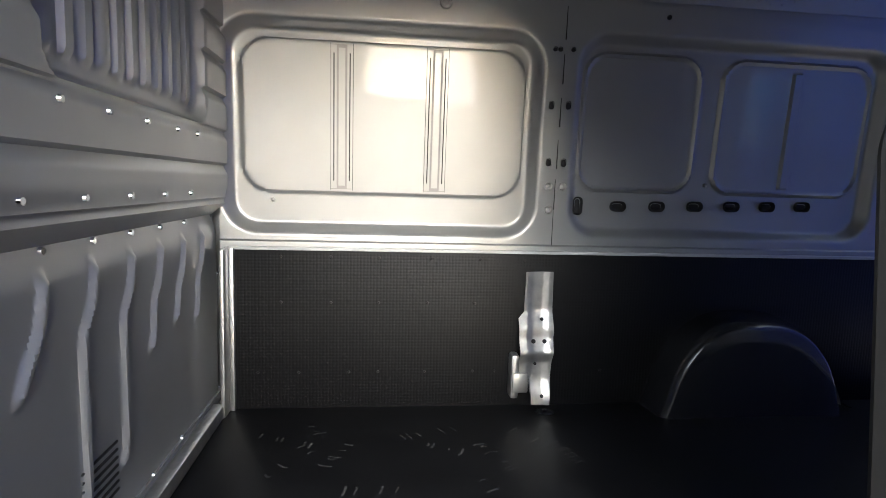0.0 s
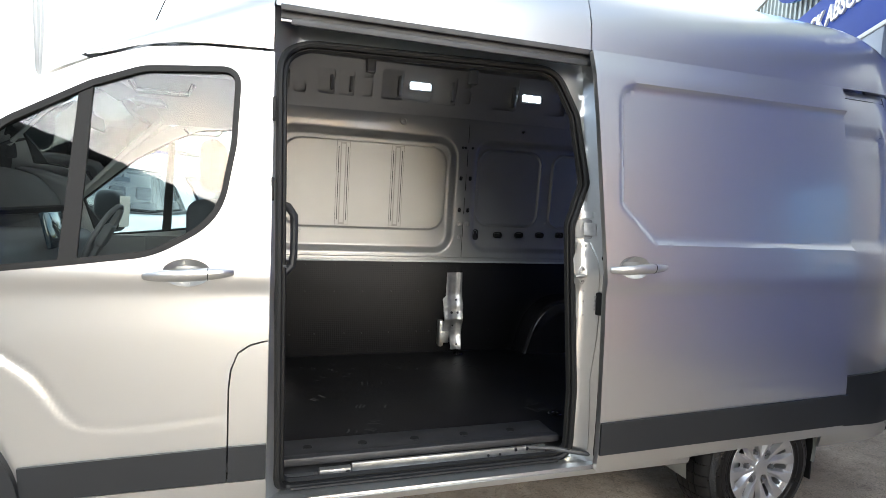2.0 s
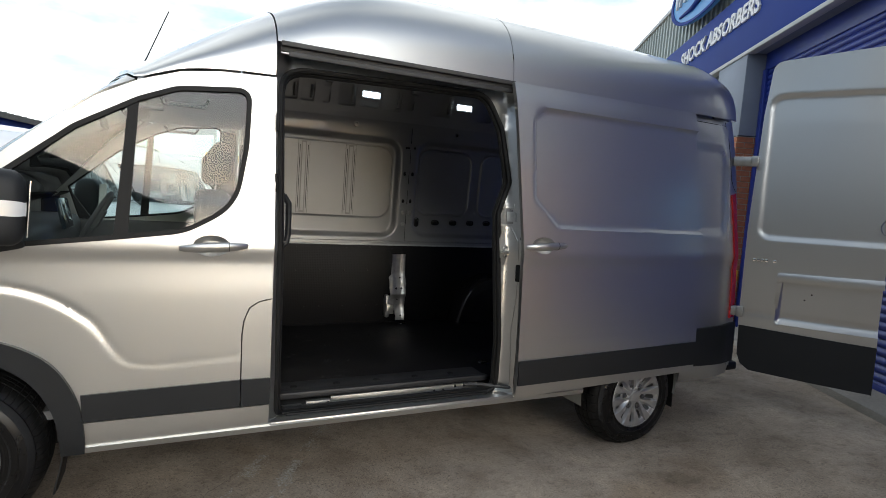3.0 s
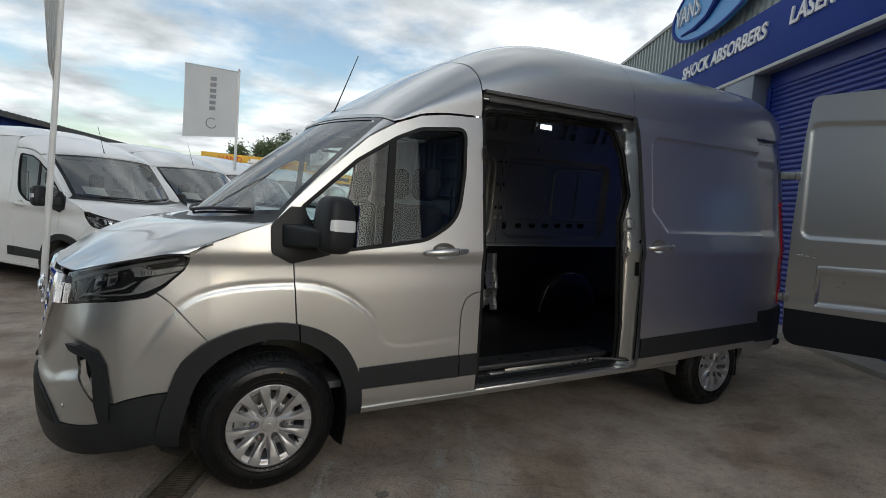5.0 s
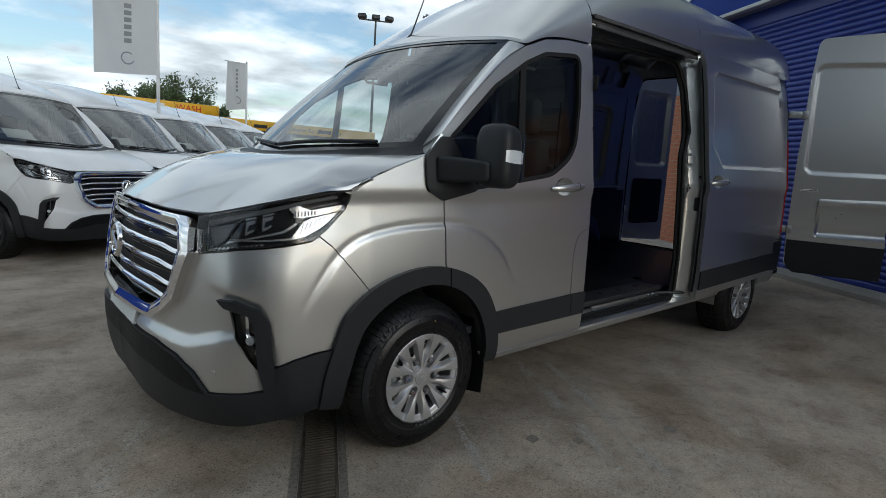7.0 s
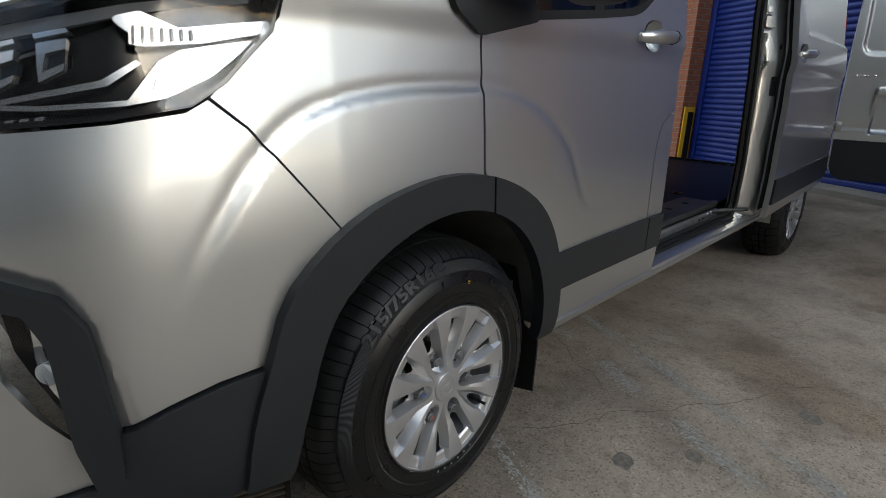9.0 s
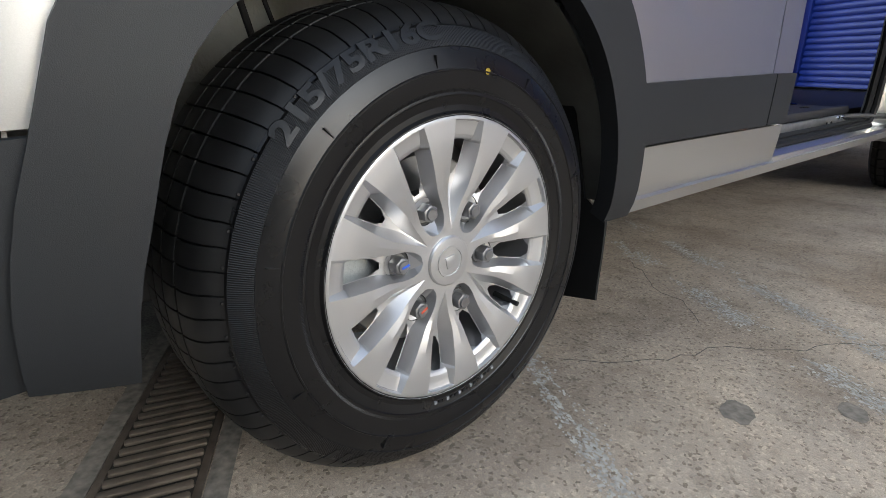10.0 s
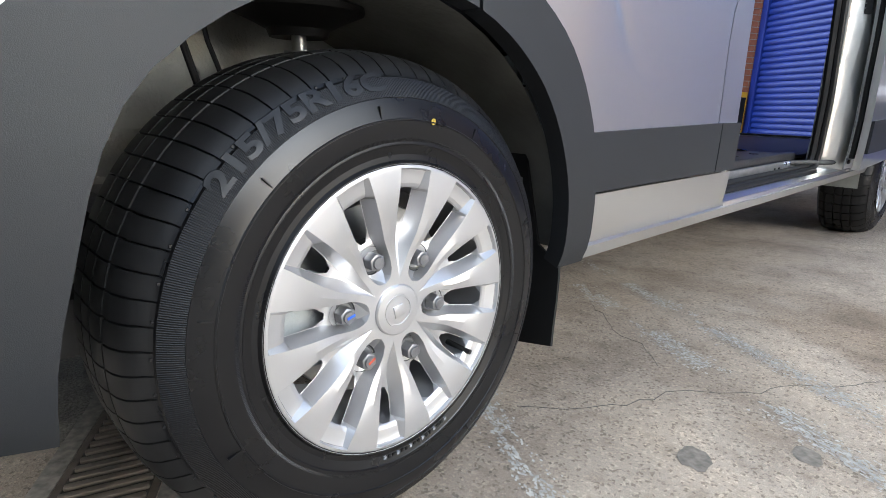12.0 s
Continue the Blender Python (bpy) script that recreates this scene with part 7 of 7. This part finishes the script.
    bmesh.ops.transform(own, matrix=pose(0, 0, 0, 90, 0, 0) @ Matrix.Diagonal((1.75, 0.62, 1, 1)), verts=own.verts[:])
    part("sign_border", own, M["blue"], sign)
    own = text_mesh("VANS", 0.5, 0.02)
    bmesh.ops.transform(own, matrix=pose(-1.5, -0.08, -0.12, 90, 0, 0) @ Matrix.Diagonal((0.85, 1, 1, 1)), verts=own.verts[:])
    part("sign_lettering", own, M["signwhite"], sign)
    part("sign_swoosh", tube([(-1.2, -0.07, -0.32), (-0.6, -0.075, -0.36), (-0.1, -0.075, -0.30), (0.25, -0.075, -0.12), (0.8, -0.075, -0.05)], [0.02, 0.04, 0.05, 0.07, 0.03], 8), M["blue"], sign)
    kerb = tagged(part("kerb", box(-20, 7.4, -1.52, -0.9, 0.1, 0.285, 0.015), M["kerb"], m=FRONT), "low concrete kerb along the shutters", "kerb", kind="structure")


build_workshop()
build_shutter(-1.0, 4.6, 3.45)
build_shutter(-8.9, -2.0, 2.56)
build_shutter(5.6, 7.35, 3.45)
build_brick_pier(-1.95, -1.05, -1.33, 2.85)
build_brick_pier(4.65, 5.55, -1.33, 2.85)


def build_poster(m):
    root = tagged(empty("wall_sign", m), "sky-blue board with a white triangle on the shutter", "sign")
    part("sign_panel", box(-0.26, 0.26, -0.03, 0.0, -0.36, 0.36, 0.006), M["skyblue"], root)
    part("sign_shape", tube([(-0.16, -0.034, -0.06), (0.16, -0.034, -0.06), (0.0, -0.034, 0.25)], 0.028, 6, closed=True, flat=1.0), M["signwhite"], root)
    part("sign_shape", box(-0.19, 0.19, -0.036, -0.028, -0.28, -0.17, 0.003), M["signwhite"], root)


build_poster(FRONT @ pose(3.0, -1.09, 1.95))


def build_bollard(m):
    root = tagged(empty("corner_guard", m), "yellow and black corner guard on the pier", "corner guard")
    part("guard_plate", box(-0.09, 0.09, -0.03, 0.0, 0.2, 1.05, 0.008), M["yellow"], root)
    part("guard_face", box(-0.03, 0.06, -0.045, -0.03, 0.28, 0.98, 0.006), M["rubber"], root)


build_bollard(FRONT @ pose(-1.05, -1.22, 0, 0, 0, 90))


def build_flag(m, high, width, drop, furl, seed):
    root = tagged(empty("flag_pole", m), "white flag on a tall pale pole", "flag")
    part("pole", tube([(0, 0, 0), (0, 0, high)], [0.045, 0.028], 10), M["pole"], root)
    part("finial", drum(0.035, 0.01, 0.06, 10, m=pose(0, 0, high)), M["pale"], root)

    def cloth(u, v):
        if furl > 0.5:                      # hangs slack in pleats round the pole
            w = 0.30 * (1 - 0.75 * v ** 1.5)
            return Vector((-0.03 - w * u, -0.03 + 0.05 * math.sin(u * 19 + v * 2) * (1 - 0.5 * v), high - 0.03 - drop * v + 0.25 * u * v))
        f = 1 - furl
        return Vector((-width * u * f, 0.05 * math.sin(u * 9 + v * 3 + seed) * (0.3 + u) + furl * 0.12 * math.sin(u * 16), high - 0.03 - drop * v - 0.10 * u * v + furl * 0.0))
    fl = part("flag_cloth", grid(0, 1, 20, 0, 1, 20, cloth, thick=0.004), M["flag"], root)
    if furl < 0.5:
        for k in range(6):
            v0 = 0.13 + 0.085 * k
            part("print_bar", grid(0.42, 0.53, 3, v0, v0 + 0.055, 3, lambda u, v: cloth(u, v) + Vector((0, -0.006, 0)), thick=0.002), M["grey"], fl)
            part("print_bar", grid(0.42, 0.53, 3, v0, v0 + 0.055, 3, lambda u, v: cloth(u, v) + Vector((0, 0.012, 0)), thick=0.002), M["grey"], fl)
        c = cloth(0.48, 0.8)
        part("print_ring", spin([(0.10, -0.004), (0.10, 0.004), (0.125, 0.004), (0.125, -0.004)], 24, m=pose(c.x, c.y - 0.012, c.z, 90, 0, 0), closed=True), M["grey"], fl)
        part("flag_arm", tube([(0, 0, high - 0.02), (-width, 0, high - 0.02)], 0.012, 6), M["pale"], root)


build_flag(pose(1.57, 11.2, -0.1), 4.45, 1.15, 1.5, 0.0, 1.0)
build_flag(pose(-1.62, 6.5, -0.13, 0, 2.0, 0), 6.2, 1.1, 3.2, 0.86, 2.0)
build_flag(pose(5.7, 17.0, -0.1), 4.35, 0.72, 1.45, 0.1, 3.0)

def build_sign_canopy(name, x0, x1, y, z0, z1, words):
    root = tagged(empty(name), "long yellow car wash sign on a canopy", "sign")
    part("sign_board", box(x0, x1, y, y + 0.2, z0, z1, 0.01), M["yellow"], root)
    part("canopy_roof", box(x0 - 0.2, x1 + 0.1, y + 0.2, y + 5, z0 + 0.02, z0 + 0.12), M["dark"], root)
    for k in range(3):
        x = x0 + 0.3 + (x1 - x0 - 0.6) * k / 2
        part("canopy_post", box(x - 0.06, x + 0.06, y + 0.3, y + 0.42, -0.13, z0 + 0.02), M["pale"], root)
    for text, x, z, size, mat in words:
        if text is None:
            part("print_bar", box(x, x + size * 2.6, y - 0.012, y - 0.004, z, z + size * 0.62), mat, root)
        else:
            bm = text_mesh(text, size, 0.004)
            bmesh.ops.transform(bm, matrix=pose(x, y - 0.008, z, 90, 0, 0), verts=bm.verts[:])
            part("sign_lettering", bm, mat, root)
    return root


hand = build_sign_canopy("car_wash_sign", 1.7, 5.5, 19.0, 2.54, 2.90, [("HAND", 2.25, 2.62, 0.29, M["signred"]), ("WASH", 4.05, 2.62, 0.29, M["signred"])])
part("car_shape", join(box(3.28, 3.82, 18.985, 18.995, 2.64, 2.72, 0.004), box(3.38, 3.68, 18.985, 18.995, 2.72, 2.80, 0.004)), M["signwhite"], hand)
build_sign_canopy("car_wash_sign", 4.6, 12.0, 18.7, 2.17, 2.53, [("Open 8am", 5.6, 2.27, 0.2, M["black"]), (None, 6.65, 2.27, 0.2, M["black"]), ("Welcome To", 7.9, 2.27, 0.22, M["black"]), (None, 9.3, 2.27, 0.22, M["black"]), ("Car", 10.1, 2.27, 0.22, M["black"])])


def build_mast(m):
    root = tagged(empty("floodlight_mast", m), "tall dark mast with floodlights", "lamp mast")
    part("mast_pole", tube([(0, 0, 0), (0, 0, 14.6)], [0.16, 0.09], 10), M["dark"], root)
    part("mast_arm", box(-1.4, 1.4, -0.06, 0.06, 14.5, 14.62, 0.01), M["dark"], root)
    for x in (-1.3, 0.0, 1.3):
        part("floodlight", box(-0.38, 0.38, -0.3, 0.2, 0, 0.42, 0.06, m=pose(x, 0, 14.62, -25, 0, 25 * (x > 0) - 25 * (x < 0))), M["dark"], root)


build_mast(pose(29.0, 45.0, -0.13, 0, 0, -28))


def build_long_shed():
    root = tagged(empty("long_shed", pose(-0.3, 27.0, -0.13, 0, 0, 71.4)), "low blue shed with a dark corrugated roof edge", "building")
    part("shed_wall", box(-14, -0.2, 0, 6, 0, 3.3), M["blue"], root)
    bm = bmesh.new()
    pts = [(-14 + 0.15 * k, 0.04 * (k % 2)) for k in range(94)]
    vs = [[bm.verts.new((x, y, 3.36 + w + d)) for x, w in pts] for y, d in ((-0.3, 0.0), (6.5, -0.5))]
    for k in range(len(pts) - 1):
        bm.faces.new((vs[0][k], vs[0][k + 1], vs[1][k + 1], vs[1][k]))
    part("shed_roof", bm, M["dark"], root)
    part("roof_edge", box(-14, 0.0, -0.32, -0.26, 3.22, 3.38), M["dark"], root)


build_long_shed()


def build_tree(m, high, wide, seed):
    rng = random.Random(seed)
    root = tagged(empty("tree", m), "leafy dark green tree beyond the yard", "tree", "far trees")
    trunk = tube([(0, 0, 0), (0.1, 0, high * 0.3), (0.0, 0.1, high * 0.75)], [0.28, 0.2, 0.05], 8)
    tips = []
    for k in range(16):
        a, z = rng.uniform(0, 6.28), high * rng.uniform(0.25, 0.72)
        r = wide * rng.uniform(0.35, 0.95) * (1 - 0.5 * abs(z / high - 0.5))
        tip = (r * math.cos(a), r * math.sin(a), z + high * rng.uniform(0.06, 0.28))
        tube([(0, 0, z), (tip[0] * 0.5, tip[1] * 0.5, (z + tip[2]) / 2 - 0.1), tip], [0.09, 0.06, 0.02], 5, trunk)
        tips += [tip, (tip[0] * 0.6, tip[1] * 0.6, tip[2] - 0.2)]
    part("trunk", trunk, M["bark"], root)
    vs, fs = [], []
    for tip in tips:
        n = rng.randint(50, 130)
        for k in range(n):
            d = rng.gauss(0, 0.34)
            c = Vector((tip[0] + rng.gauss(0, wide * 0.14), tip[1] + rng.gauss(0, wide * 0.14), tip[2] + rng.gauss(0, high * 0.045)))
            u = Vector((rng.gauss(0, 1), rng.gauss(0, 1), rng.gauss(0, 1))).normalized()
            w = u.orthogonal().normalized()
            s = rng.uniform(0.07, 0.17)
            i = len(vs)
            vs += [c - u * s, c + w * s * 0.5, c + u * s, c - w * s * 0.5]
            fs.append((i, i + 1, i + 2, i + 3))
    me = bpy.data.meshes.new("crown")
    me.from_pydata([tuple(v) for v in vs], [], fs)
    me.materials.append(M["leaf"])
    new("crown", me).parent = root


for x, y, high, wide, seed in ((9.0, 45, 6.9, 2.3, 1), (12.4, 46, 7.2, 2.2, 2), (10.6, 47, 6.0, 2.2, 3), (14.9, 47, 6.0, 1.0, 4), (7.6, 46, 5.6, 1.4, 5)):
    build_tree(pose(x, y, -0.13), high, wide, seed)

# the yard's other side, behind the walk: unseen block added to darken reflections
def build_unseen_block():
    root = tagged(empty("storage_building", pose(-10.5, -6.5, 0, 0, 0, 32)), "unseen dark grey block added across the yard to darken reflections", "building")
    part("store_wall", box(-4, 0, -22, 7.5, 0, 6.5), M["dark_block"], root)
    part("store_roof", box(-4.3, 0.3, -22.3, 7.8, 6.5, 6.7, 0.02), M["dark"], root)


build_unseen_block()

# white vans in a row
low_van = tagged(build_van("white_van", pose(0.334, 8.18, -0.138, 0, 0, 126.6), M["white"], False, 0.45), "white panel van parked in a row", "van", "parked white vans")
for k in (1, 2, 3, 4):
    copy_thing(low_van, pose(0.334 + 1.5 * k, 8.18 + 1.68 * k, -0.138, 0, 0, 126.6))

van = tagged(build_van("panel_van", pose(0, 0, 0, 0, -RAKE, 0), M["silver"], True), "silver high-roof panel van with its sliding door open", "van")
